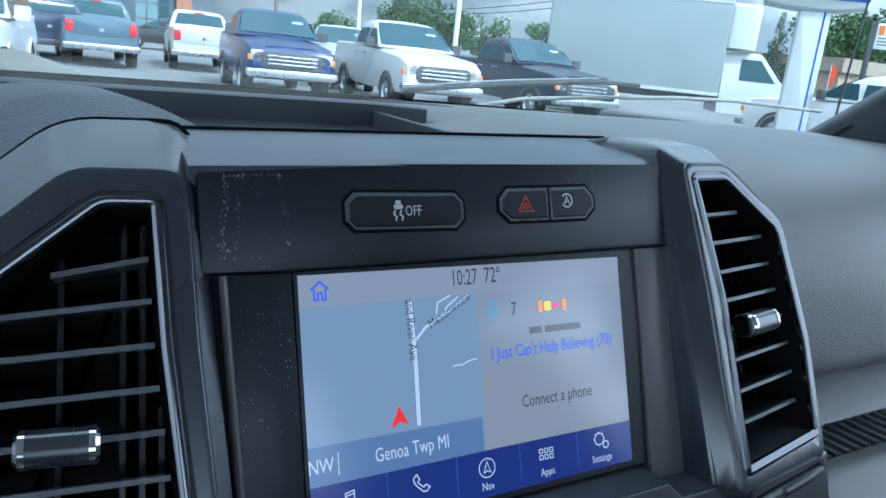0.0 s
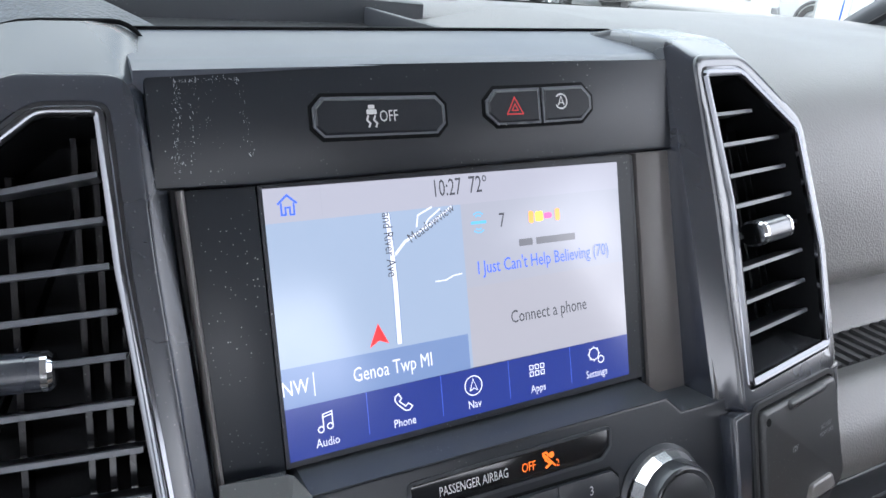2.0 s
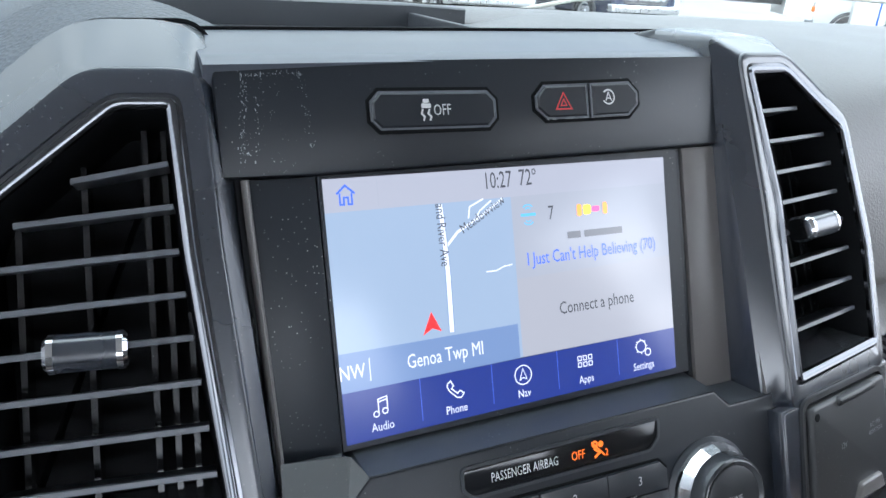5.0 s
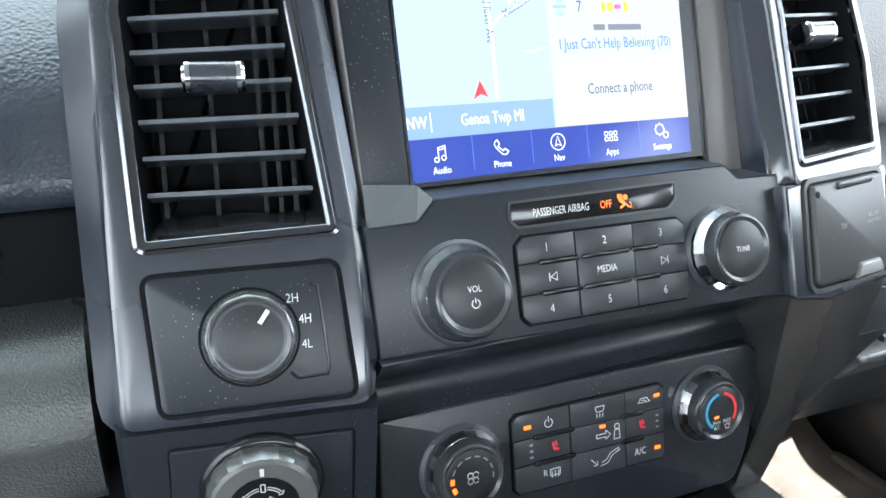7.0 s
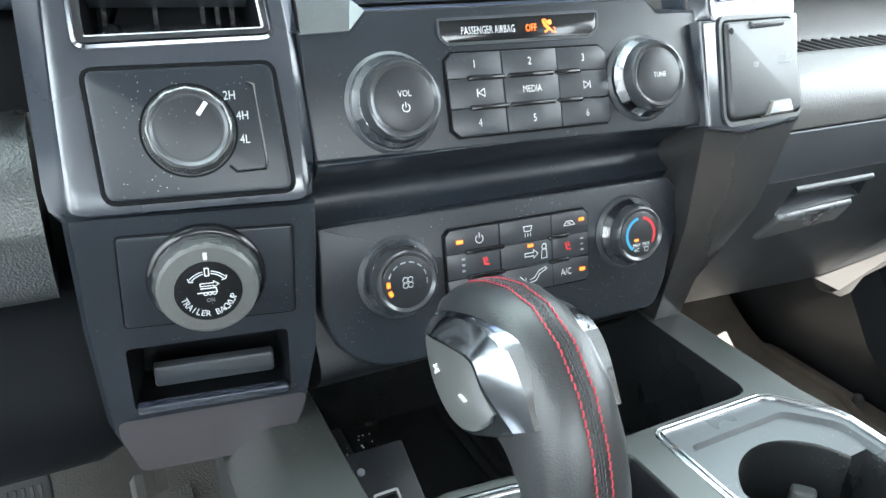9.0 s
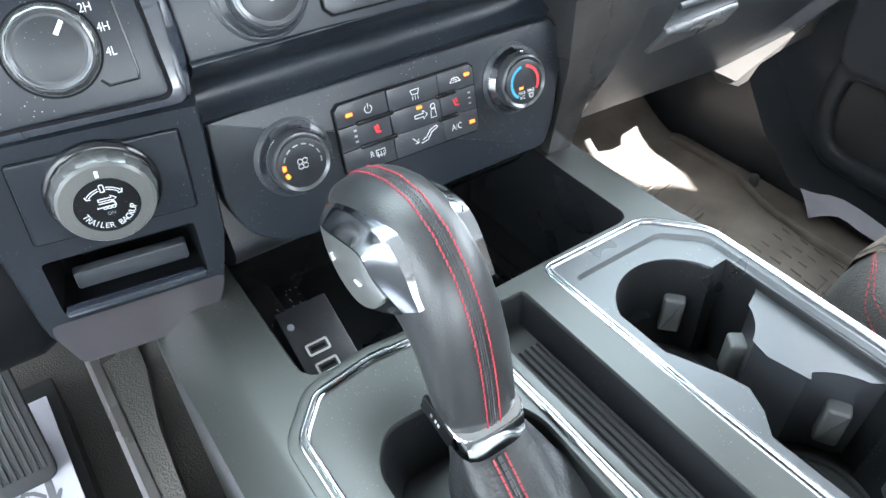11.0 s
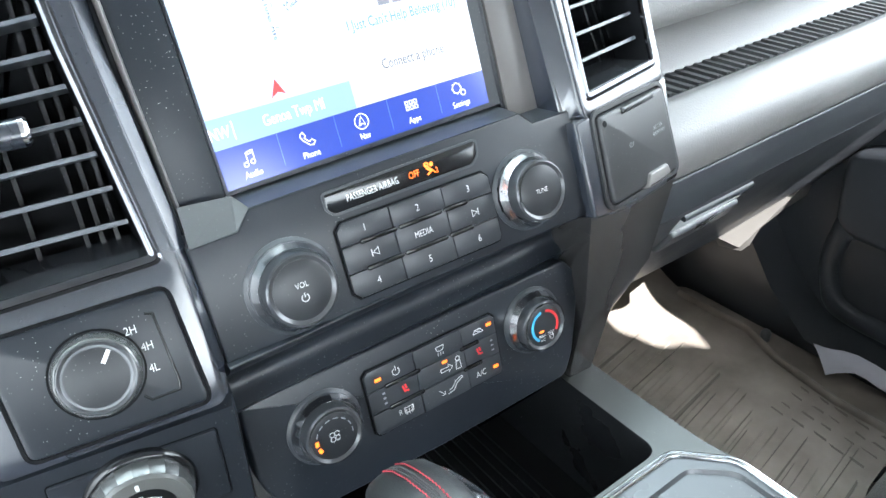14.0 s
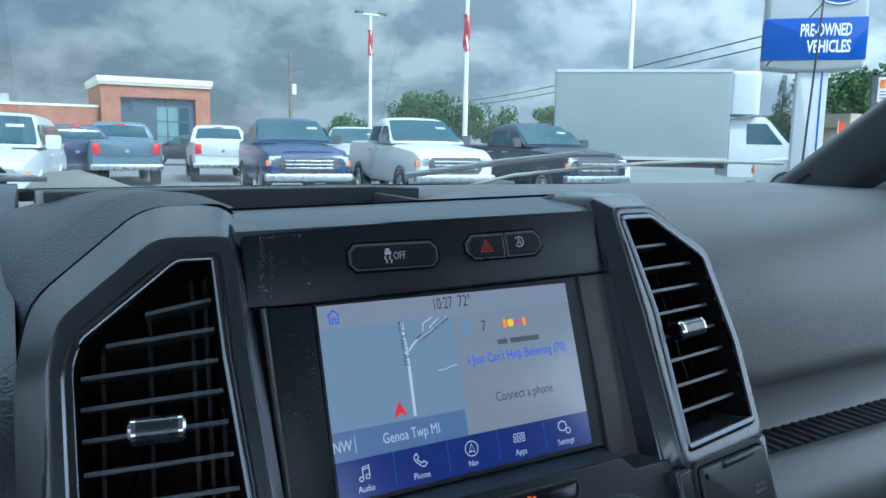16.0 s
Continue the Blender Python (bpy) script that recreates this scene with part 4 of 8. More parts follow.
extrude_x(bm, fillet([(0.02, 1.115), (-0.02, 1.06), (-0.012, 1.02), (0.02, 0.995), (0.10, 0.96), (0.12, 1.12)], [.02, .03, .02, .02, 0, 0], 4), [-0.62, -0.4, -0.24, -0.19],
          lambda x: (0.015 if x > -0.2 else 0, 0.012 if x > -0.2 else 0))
# cover painted near-black too, standing in for shade at the knees
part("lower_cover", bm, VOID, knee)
clu = thing("instrument_cluster", "dark grey instrument cluster surround with a bright edge", "instrument cluster", (-0.32, -0.01, 1.33))
CF = Frame((-0.274, -0.018, 1.285), 12, 6)
bm = B()
prism(bm, CF, fillet([(-160, -10), (9, -10), (14, 44), (8, 58), (-160, 58)], [2, 18, 8, 12, 2], 4), -14, 2, 3, 3)
part("surround", bm, FACE, clu)
bm = B()
sweep(bm, [CF(-150, -2, 2), CF(-20, -2, 2), CF(-4, 2, 2), CF(0, 12, 2), CF(4, 50, 2)], dome(2.4, 1.6), CF.w)
part("bright_edge", bm, DCHROME, clu)

# ---- touchscreen ----
ts = thing("touchscreen", "lit touchscreen showing a map, radio panel and dock", "touchscreen", S(0, 0))
bm = B()
prism(bm, S, [(-89, -6.5), (93, -3.5), (94, 108), (-89.5, 105)], -9, -0.6)
part("glass_border", bm, FACE, ts)
W0 = -0.4


def sheet(name, pts, mat, w, label=""):
    bm = B()
    prism(bm, S, pts, W0 - 0.1, W0 + w)
    return part(name, bm, mat, ts, label)


sheet("map_view", [(-87.6, 17), (-2.5, 18.6), (-2.5, 91), (-87.8, 90)], SC_MAP, 0.0, "pale blue road map")
sheet("header_bar", [(-87.8, 90), (85.4, 91.8), (85.6, 104.6), (-87.8, 103.6)], SC_HEAD, 0.02)
rp = sheet("radio_panel", [(-2.5, 54), (85.2, 56), (85.4, 91.8), (-2.5, 91)], SC_RIGHT2, 0.0, "pale radio panel")
pp = sheet("phone_panel", [(-2.5, 18.6), (84.9, 19.6), (85.2, 56), (-2.5, 54)], SC_RIGHT, 0.0)
bar = sheet("place_bar", [(-87.6, 17), (-4, 18.5), (-4, 34), (-87.6, 33)], SC_BAR, 0.15, "blue place name bar")
dock = sheet("dock", [(-87.4, -4.2), (84.6, -0.6), (84.9, 19.6), (-87.6, 17)], SC_NAV, 0.1, "deep blue icon dock")
head = [o for o in ts.children if o.name.startswith("header_bar")][0]
mapv = [o for o in ts.children if o.name.startswith("map_view")][0]
WT = W0 + 0.5
writing("10:27", 7.6, S, -8.7, 98.4, WT, SC_DARK, head, 1, 0.62)
writing("72º", 7.6, S, 6.7, 98.8, WT, SC_DARK, head, 1, 0.66)
bm = B()
line(bm, S, [(-82.5, 97.3), (-78.7, 100.6), (-74.9, 97.3)], 0.8, WT)
line(bm, S, [(-81.2, 97.6), (-81.2, 93), (-79.6, 93), (-79.6, 95.8), (-77.8, 95.8), (-77.8, 93), (-76.2, 93), (-76.2, 97.6)], 0.7, WT)
part("home_icon", bm, SC_BLUE, head)
bm = B()
line(bm, S, [(-65, 91.2), (-65, 103)], 0.25, WT)
part("header_divider", bm, SC_RIGHT2, head)
roads = (([(-36.7, 35.0), (-36.3, 60.0), (-36.6, 72.0), (-37.4, 90.0)], 2.2), ([(-35.8, 72.0), (-30.3, 77.5), (-17.5, 84.0), (-6.7, 90.5)], 1.2), ([(-24.4, 83.0), (-23.4, 88.0), (-16.5, 91.0)], 0.7), ([(-21.5, 82.0), (-18.5, 86.0), (-12.6, 90.0)], 0.7), ([(-17.7, 59.0), (-12.6, 59.0), (-8.7, 60.5), (-4.4, 60.9)], 0.6))
for pts, wd in roads:
    bm = B()
    line(bm, S, pts, wd, W0 + 0.25)
    part("road", bm, SC_ROAD, mapv)
    if wd > 2:
        for dx in (-1.2, 1.2):
            bm = B()
            line(bm, S, [(a + dx, b) for a, b in pts], 0.3, W0 + 0.3)
            part("road_edge", bm, SC_BAR, mapv)
writing("and River Ave", 4.4, S, -37.7, 77, WT + 0.1, SC_DARK, mapv, -89, 0.78)
writing("Meadowview", 4.3, S, -17.5, 84.2, WT + 0.1, SC_DARK, mapv, 29, 0.80)
bm = B()
blob(bm, S, [(-50.2, 35.5), (-45.8, 38), (-45.8, 45)], WT)
blob(bm, S, [(-45.8, 45), (-45.8, 38), (-41.6, 36.2)], WT)
part("arrow", bm, SC_RED, mapv, "red position arrow")
writing("NW", 6.2, S, -82.6, 24.9, WT, SC_WHITE, bar, 1, 0.72)
writing("Genoa Twp MI", 6.2, S, -40.4, 25.6, WT, SC_WHITE, bar, 1, 0.70)
bm = B()
line(bm, S, [(-75, 20.5), (-75, 30)], 0.4, WT)
part("divider", bm, SC_WHITE, bar)
bm = B()   # broadcaster's mark as plain waves
for k, r in enumerate((1.8, 3.2)):
    line(bm, S, arc(5.6, 83.6, r, 40, 140, 8), 0.6, WT)
    line(bm, S, arc(5.6, 81.0, r, 220, 320, 8), 0.6, WT)
blob(bm, S, rrect(1.7, 81.6, 9.6, 83, 0.4), WT)
part("wave_mark", bm, SC_TEAL, rp)
writing("7", 6.6, S, 17.7, 82, WT, SC_DARK, rp, 1, 0.72)
for nm, mt, u, w_, h in (("mark_bar", SC_ORANGE, 33.3, 2.6, 5.6), ("mark_dot", SC_YELLOW, 37.7, 4.4, 4.6), ("mark_bar", SC_PINK, 42.6, 4.5, 2.6), ("mark_bar", SC_ORANGE, 48.0, 2.6, 5.6)):
    bm = B()
    blob(bm, S, rrect(u - w_ / 2, 82.3 - h / 2, u + w_ / 2, 82.3 + h / 2, 1.2), WT)
    part(nm, bm, mt, rp)
for a, b in ((25.8, 33.2), (35.2, 57.2)):   # a performer's name, kept as plain bars
    bm = B()
    blob(bm, S, rrect(a, 69.6, b, 72.8, 0.6), WT)
    part("name_bar", bm, SC_GREY, rp)
writing("I Just Can't Help Believing (70)", 6.0, S, 40.0, 62.4, WT, SC_BLUE, rp, 0.6, 0.72)
writing("Connect a phone", 6.0, S, 39.8, 38.0, WT, SC_DARK, pp, 0.6, 0.74)
for k in range(1, 5):
    u = -88 + k * 34.4
    bm = B()
    line(bm, S, [(u, -1 + 0.02 * (u + 87)), (u, 17 + 0.015 * (u + 87))], 0.3, WT - 0.2)
    part("dock_divider", bm, SC_NAVLINE, dock)
for k, s in enumerate(("Audio", "Phone", "Nav", "Apps", "Settings")):
    writing(s, 3.7, S, -71.5 + k * 34.0, 0.9 + 0.72 * k, WT, SC_WHITE, dock, 1.2, 0.8, name="dock_lettering")


def icon(name, lines, dots=(), wd=0.7):
    bm = B()
    for l_ in lines:
        line(bm, S, l_, wd, WT)
    for d in dots:
        blob(bm, S, d, WT)
    part(name, bm, SC_WHITE, dock)


DOCK_ROW = ((-71.5, 9.2), (-37.5, 10.0), (-3.5, 10.8), (30.5, 11.6), (64.5, 12.4))


def round_at(c, du, dv, r, n=14):
    return circle(c[0] + du, c[1] + dv, r, n) + [(c[0] + du + r, c[1] + dv)]


def shifted(c, pts):
    return [(c[0] + a, c[1] + b) for a, b in pts]


icon("note_icon", [shifted(DOCK_ROW[0], [(-1.3, -2.6), (-1.3, 3.2), (2.6, 4.0), (2.6, -1.8)]), shifted(DOCK_ROW[0], [(-1.3, 2.0), (2.6, 2.8)]),
                   round_at(DOCK_ROW[0], -2.4, -2.8, 1.2, 10), round_at(DOCK_ROW[0], 1.5, -2.0, 1.2, 10)], (), 0.5)
icon("handset_icon", [shifted(DOCK_ROW[1], [(-3.6, 3.0), (-2.0, 4.2), (-0.8, 2.0), (-1.8, 0.8), (0.9, -1.6), (2.2, -0.6), (4.0, -2.0), (2.6, -3.6), (0.6, -3.4), (-2.6, -0.4), (-3.8, 1.6), (-3.6, 3.0)])], (), 0.55)
icon("compass_icon", [round_at(DOCK_ROW[2], 0, 0, 4.3, 22), shifted(DOCK_ROW[2], [(-1.9, -2.2), (0, 2.9), (1.9, -2.2), (0, -1.2), (-1.9, -2.2)])], (), 0.5)
icon("grid_icon", [rrect(DOCK_ROW[3][0] - 4.2 + 3.0 * i, DOCK_ROW[3][1] - 2.4 + 3.0 * j, DOCK_ROW[3][0] - 2.2 + 3.0 * i, DOCK_ROW[3][1] - 0.4 + 3.0 * j, 0.3, 2) + [(DOCK_ROW[3][0] - 3.9 + 3.0 * i, DOCK_ROW[3][1] - 2.4 + 3.0 * j)] for i in range(3) for j in range(2)], (), 0.45)
icon("gear_icon", [round_at(DOCK_ROW[4], -1.0, 1.0, 2.9, 16), round_at(DOCK_ROW[4], 3.0, -2.2, 1.7, 12)] + [
    shifted(DOCK_ROW[4], [(-1.0 + 2.9 * math.cos(a), 1.0 + 2.9 * math.sin(a)), (-1.0 + 3.7 * math.cos(a), 1.0 + 3.7 * math.sin(a))]) for a in [k * math.pi / 4 for k in range(8)]], (), 0.55)


# ---- switches in the upper face ----
def oct_(u0, v0, u1, v1, c):
    return [(u0 + c, v0), (u1 - c, v0), (u1, v0 + c), (u1, v1 - c), (u1 - c, v1), (u0 + c, v1), (u0, v1 - c), (u0, v0 + c)]


def switch(name, pts, fr, label, rise=3.0, group=""):
    t = thing(name, label, "button", fr(pts[0][0], pts[0][1]), group)
    bm = B()
    prism(bm, fr, inset(pts, -1.3), -4, 1.5)
    part("surround", bm, VOID, t)
    bm = B()
    prism(bm, fr, pts, -3, rise, 1.9, 1)
    c = part("cap", bm, FACE, t, angle=20)
    # pale ring that paints the highlight on the cap's bevel
    bm = B()
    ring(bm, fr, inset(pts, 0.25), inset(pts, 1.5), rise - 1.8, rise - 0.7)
    part("edge", bm, EDGE_GLINT, c, "rim painted pale as an edge highlight")
    return t, c


t, c = switch("traction_button", oct_(-66, 121.5, -7.5, 138, 4.2), S, "black chamfered traction control button")
writing("OFF", 4.8, S, -34, 129.4, 3.1, PRINT, c, 1, 0.72)
bm = B()
blob(bm, S, rrect(-43.6, 130.4, -39.2, 132.4, 0.5), 3.1)
blob(bm, S, rrect(-42.8, 132.6, -40, 134.2, 0.5), 3.1)
line(bm, S, [(-42.9, 130), (-43.7, 128.2), (-42.3, 126.8), (-43.0, 125.2)], 0.8, 3.1)
line(bm, S, [(-39.9, 130), (-40.7, 128.2), (-39.3, 126.8), (-40.0, 125.2)], 0.8, 3.1)
part("skid_icon", bm, PRINT, c)
t, c = switch("hazard_button", [(18.5, 124), (41.6, 124.4), (41.6, 140.8), (17.5, 140.2), (12.6, 135), (12.6, 129)], S, "black hazard light button with a red triangle")
bm = B()
line(bm, S, [(23.0, 128.8), (31.4, 128.8), (27.2, 136.2)], 0.7, 3.1, True)
line(bm, S, [(25.6, 130.4), (28.8, 130.4), (27.2, 133.2)], 0.6, 3.1, True)
part("triangle", bm, RED_PRINT, c)
t, c = switch("stop_start_button", [(42.4, 124.4), (64.5, 125), (70.5, 130.4), (70.5, 136.4), (65.4, 141.6), (42.4, 140.8)], S, "black engine stop-start button")
bm = B()
line(bm, S, arc(52.4, 134, 3.3, -150, 140, 14), 0.7, 3.1)
line(bm, S, [(50.8, 132.2), (52.4, 136.2), (54, 132.2)], 0.6, 3.1)
line(bm, S, [(51.4, 133.4), (53.4, 133.4)], 0.5, 3.1)
part("arrow_icon", bm, PRINT, c)
bm = B()
sweep(bm, [S(-8, 123.2, 0), S(16, 124.4, 0)], dome(2.0, 1.2), S.w)
part("bridge_rib", bm, SATIN, cap)


# ---- knobs and keys ----
def knob(name, fr, u, v, r, h, label, ringmat=KNOBCHROME):
    t = thing(name, label, "knob", fr(u, v))
    f = fr.sub(u, v)
    bm = B()
    lathe(bm, f, [(r * 1.16, -1), (r * 1.16, 0.6), (r * 1.08, 2.2), (r * 0.98, 2.4), (r * 0.9, 0)], 44)
    part("skirt", bm, HARD, t)
    bm = B()
    lathe(bm, f, [(r * 1.05, 1.5), (r * 1.07, 2.4), (r * 1.055, h * 0.26), (r * 0.95, h * 0.58), (r * 0.9, h * 0.6)], 20)
    part("chrome_ring", bm, ringmat, t, angle=8)
    bm = B()
    lathe(bm, f, [(r * 0.945, h * 0.5), (r * 0.94, h * 0.64), (r * 0.885, h * 0.93), (r * 0.86, h * 0.99), (r * 0.82, h), (r * 0.80, h - 2.5)], 60, 0.15, 20)
    part("grip", bm, KNOBSIDE, t, angle=28)
    bm = B()
    lathe(bm, f, [(r * 0.70, h - 1), (r * 0.70, h - 0.6), (r * 0.66, h - 0.2), (r * 0.2, h), (0.05, h)], 40)
    c = part("cap", bm, KNOB, t)
    bm = B()
    lathe(bm, f, [(r * 0.83, h - 0.8), (r * 0.825, h + 0.1), (r * 0.80, h + 0.3), (r * 0.70, h - 0.9), (r * 0.69, h - 2.4)], 56)
    part("cap_ring", bm, BEVEL, t, "satin grey bevel ring")
    return t, c, f, h


t, c, f, h = knob("volume_knob", LF, -75.5, -42, 22.5, 16.5, "round volume knob with a smoked chrome ring")
writing("VOL", 3.2, f, 0, 2.6, h + 0.12, PRINT, c, 0, 0.85)
bm = B()
line(bm, f, arc(0, -4.2, 2.0, 120, 420, 14), 0.5, h + 0.12)
line(bm, f, [(0, -1.4), (0, -4)], 0.5, h + 0.12)
part("power_icon", bm, PRINT, c)
t, c, f, h = knob("tune_knob", LF, 84.5, -39.5, 22.0, 16.5, "round tuning knob with a smoked chrome ring")
writing("TUNE", 3.0, f, 0, 0, h + 0.12, PRINT, c, 0, 0.85)
t, c, f, h = knob("fan_knob", KF, -76.5, -20, 20.5, 14, "round fan speed knob with amber level marks")
bm = B()
for a in (0, 90, 180, 270):
    line(bm, f, arc(2.1 * math.cos(radians(a + 45)), 2.1 * math.sin(radians(a + 45)), 1.5, 0, 330, 10), 0.45, h + 0.12)
part("fan_icon", bm, PRINT, c)
for k in range(9):
    a = 205 - k * 26
    bm = B()
    line(bm, f, arc(0, 0, 11.3, a - 8, a + 8, 4), 2.2 if k < 2 else 0.7, h + 0.13)
    part("level_mark", bm, AMBER if k < 2 else DIM_PRINT, c)
t, c, f, h = knob("temperature_knob", KF, 81.5, -17.5, 20.5, 14, "round temperature knob with blue and red arcs")
for a0, a1, mt, nm in ((100, 235, BLUE_PRINT, "cold_arc"), (80, -35, RED_PRINT, "hot_arc")):
    bm = B()
    line(bm, f, arc(0, 0, 10.6, a0, a1, 18), 1.9, h + 0.13)
    part(nm, bm, mt, c)
writing("MAX", 2.4, f, -3.2, -6.6, h + 0.13, PRINT, c, 0, 0.8)
writing("A/C", 2.4, f, -3.2, -9.6, h + 0.13, PRINT, c, 0, 0.8)
writing("MAX", 2.4, f, 4.2, -6.4, h + 0.13, PRINT, c, 0, 0.8)
bm = B()
line(bm, f, [(2.6, -8.4), (6, -8.4), (5.4, -11), (3.2, -11)], 0.4, h + 0.13, True)
part("defrost_icon", bm, PRINT, c)
bm = B()
blob(bm, f, rrect(-5, -4.0, -1.6, -2.4, 0.3), h + 0.13)
part("lamp", bm, AMBER, c)

# warning strip
st = thing("airbag_strip", "glossy black strip with lit passenger airbag warning", "display", LF(0, -6))
bm = B()
prism(bm, LF, fillet([(-41, -13.5), (50, -12.6), (55, -8), (55.6, 0), (-45, -2), (-45, -10)], 1.5, 3), -2, 0.5, 0.4)
d = part("lens", bm, GLOSS, st)
bm = B()
o_ = fillet([(-41, -13.5), (50, -12.6), (55, -8), (55.6, 0), (-45, -2), (-45, -10)], 1.5, 3)
ring(bm, LF, inset(o_, -1.4), o_, -1, 0.9)
part("frame", bm, HARD, st)
writing("PASSENGER AIRBAG", 4.2, LF, -16, -7.6, 0.7, PRINT, d, 0.5, 0.64)
writing("OFF", 4.2, LF, 11, -7.4, 0.7, AMBER, d, 0.5, 0.72)
bm = B()
line(bm, LF, circle(20, -4.2, 1.2, 10), 0.9, 0.72, True)
line(bm, LF, [(18.4, -3.0), (25, -10)], 0.8, 0.72)
line(bm, LF, [(19.4, -6), (22.4, -8.4), (19.6, -10)], 1.1, 0.72)
blob(bm, LF, circle(23.2, -4.6, 1.5, 8), 0.72)
part("airbag_icon", bm, AMBER, d)
writing("2", 3.4, LF, 26.2, -9.0, 0.72, AMBER, d, 0, 0.8)


def keypad(name, fr, label, us, vs, chamfer, keys):
    """A grid of keys; us and vs are the grid's lines."""
    t = thing(name, label, "keypad", fr(us[0], vs[0]))
    bm = B()
    out_ = [(us[0] + chamfer, vs[0]), (us[-1] - 2, vs[0]), (us[-1], vs[0] + 3), (us[-1], vs[-1] - chamfer), (us[-1] - chamfer, vs[-1]), (us[0] + chamfer, vs[-1]), (us[0], vs[-1] - chamfer), (us[0], vs[0] + chamfer)]
    prism(bm, fr, inset(out_, -1.1), -3, 0.3)
    part("bed", bm, VOID, t)
    made = {}
    for i in range(3):
        for j in range(3):
            u0, u1, v0, v1 = us[i] + 0.25, us[i + 1] - 0.25, vs[j] + 0.25, vs[j + 1] - 0.25
            p = [(u0, v0), (u1, v0), (u1, v1), (u0, v1)]
            if (i, j) == (0, 0):
                p = [(u0 + chamfer, v0), (u1, v0), (u1, v1), (u0, v1), (u0, v0 + chamfer)]
            if (i, j) == (0, 2):
                p = [(u0, v0), (u1, v0), (u1, v1), (u0 + chamfer, v1), (u0, v1 - chamfer)]
            if (i, j) == (2, 2):
                p = [(u0, v0), (u1, v0), (u1, v1 - chamfer), (u1 - chamfer, v1), (u0, v1)]
            if (i, j) == (2, 0):
                p = [(u0, v0), (u1 - 2, v0), (u1, v0 + 3), (u1, v1), (u0, v1)]
            bm = B()
            prism(bm, fr, p, -2, 2.6 if i == 1 else 2.2, 0.5, 2)
            made[i, j] = part("key", bm, KEY, t)
    for j in (1, 2):
        for a, b in ((us[0] + (us[1] - us[0]) * 0.35, us[2] + (us[3] - us[2]) * 0.45),):
            for q0, q1 in ((a, us[1] + 2), (us[1] + 3, us[2] - 3), (us[2] - 2, b)) if name == "audio_keypad" else ((a, us[1] + 3), (us[2] - 3, b)):
                bm = B()
                prism(bm, fr, rrect(q0, vs[j] - 1.5, q1, vs[j] + 1.5, 1.4), 1.5, 3.2, 0.9)
                part("bridge_ridge", bm, GLOSS, t)
    return t, made


t, ks = keypad("audio_keypad", LF, "grid of dark audio preset keys with white numerals", [-44.5, -11, 24.5, 58.5], [-63, -48.2, -32.5, -19], 4,
               None)
WK = 2.75
for (i, j), s in {(0, 2): "1", (1, 2): "2", (2, 2): "3", (0, 0): "4", (1, 0): "5", (2, 0): "6"}.items():
    writing(s, 4.4, LF, (-28, 6.5, 42)[i], -25.5 if j == 2 else -56.5, WK, PRINT, ks[i, j], 0, 0.85)
writing("MEDIA", 3.9, LF, 6.5, -40.5, WK, PRINT, ks[1, 1], 0, 0.78)
for i, u, sg in ((0, -25.5, -1), (2, 43, 1)):
    bm = B()
    line(bm, LF, [(u - 2 * sg, -42.6), (u - 2 * sg, -38.4), (u + 1.6 * sg, -40.5)], 0.5, WK, True)
    line(bm, LF, [(u + 2.3 * sg, -42.6), (u + 2.3 * sg, -38.4)], 0.6, WK)
    part("skip_icon", bm, PRINT, ks[i, 1])
t, ks = keypad("climate_keypad", KF, "grid of dark climate keys with white symbols and amber lamps", [-47.5, -12.5, 23.5, 50.5], [-43, -27.5, -12.5, 1.6], 3, None)


def mark(key, lines, mat=PRINT, wd=0.55, fill=()):
    bm = B()
    for l_ in lines:
        line(bm, KF, l_, wd, WK)
    for l_ in fill:
        blob(bm, KF, l_, WK)
    part("symbol", bm, mat, key)


mark(ks[0, 2], [arc(-26, -5.6, 2.4, 120, 420, 14), [(-26, -2), (-26, -5)]])
mark(ks[0, 2], [], AMBER, fill=[rrect(-41, -6.8, -36.6, -4.6, 0.3)])
mark(ks[1, 2], [[(3.5, -3), (9.5, -3), (8.6, -6), (4.4, -6), (3.5, -3)], [(4.6, -7), (4.6, -9.4)], [(6.5, -7), (6.5, -9.4)], [(8.4, -7), (8.4, -9.4)]])
mark(ks[2, 2], [[(32, -6.5), (34, -4), (38, -4), (40, -6.5), (32, -6.5)], [(34.5, -5), (37.5, -5.6)]])
mark(ks[2, 2], [], AMBER, fill=[rrect(43, -5, 47, -3, 0.3)])
mark(ks[0, 1], [[(-24, -17), (-23, -21), (-20, -21.6)], [(-22.2, -16.6), (-21.4, -19.6)]], RED_PRINT, 1.3)
mark(ks[0, 1], [[(-38, -16), (-36, -16)], [(-38, -19.5), (-36, -19.5)], [(-38, -23), (-36, -23)]], DIM_PRINT, 1.4)
mark(ks[1, 1], [[(4, -21.5), (10, -21.5), (10, -23.2), (13, -20.4), (10, -17.6), (10, -19.4), (4, -19.4), (4, -21.5)], circle(17.5, -16.8, 1.6, 10) + [(19.1, -16.8)], [(16, -18.6), (15.4, -24), (19.4, -24), (19, -18.6), (16, -18.6)]])
mark(ks[1, 1], [], AMBER, fill=[rrect(6, -16, 10, -14, 0.3)])
mark(ks[2, 1], [[(33, -17), (34, -21), (37, -21.6)], [(34.8, -16.6), (35.6, -19.6)]], RED_PRINT, 1.3)
mark(ks[2, 1], [[(44, -16), (46, -16)], [(44, -19.5), (46, -19.5)], [(44, -23), (46, -23)]], DIM_PRINT, 1.0)
writing("R", 3.8, KF, -29, -34, WK, PRINT, ks[0, 0], 0, 0.85)
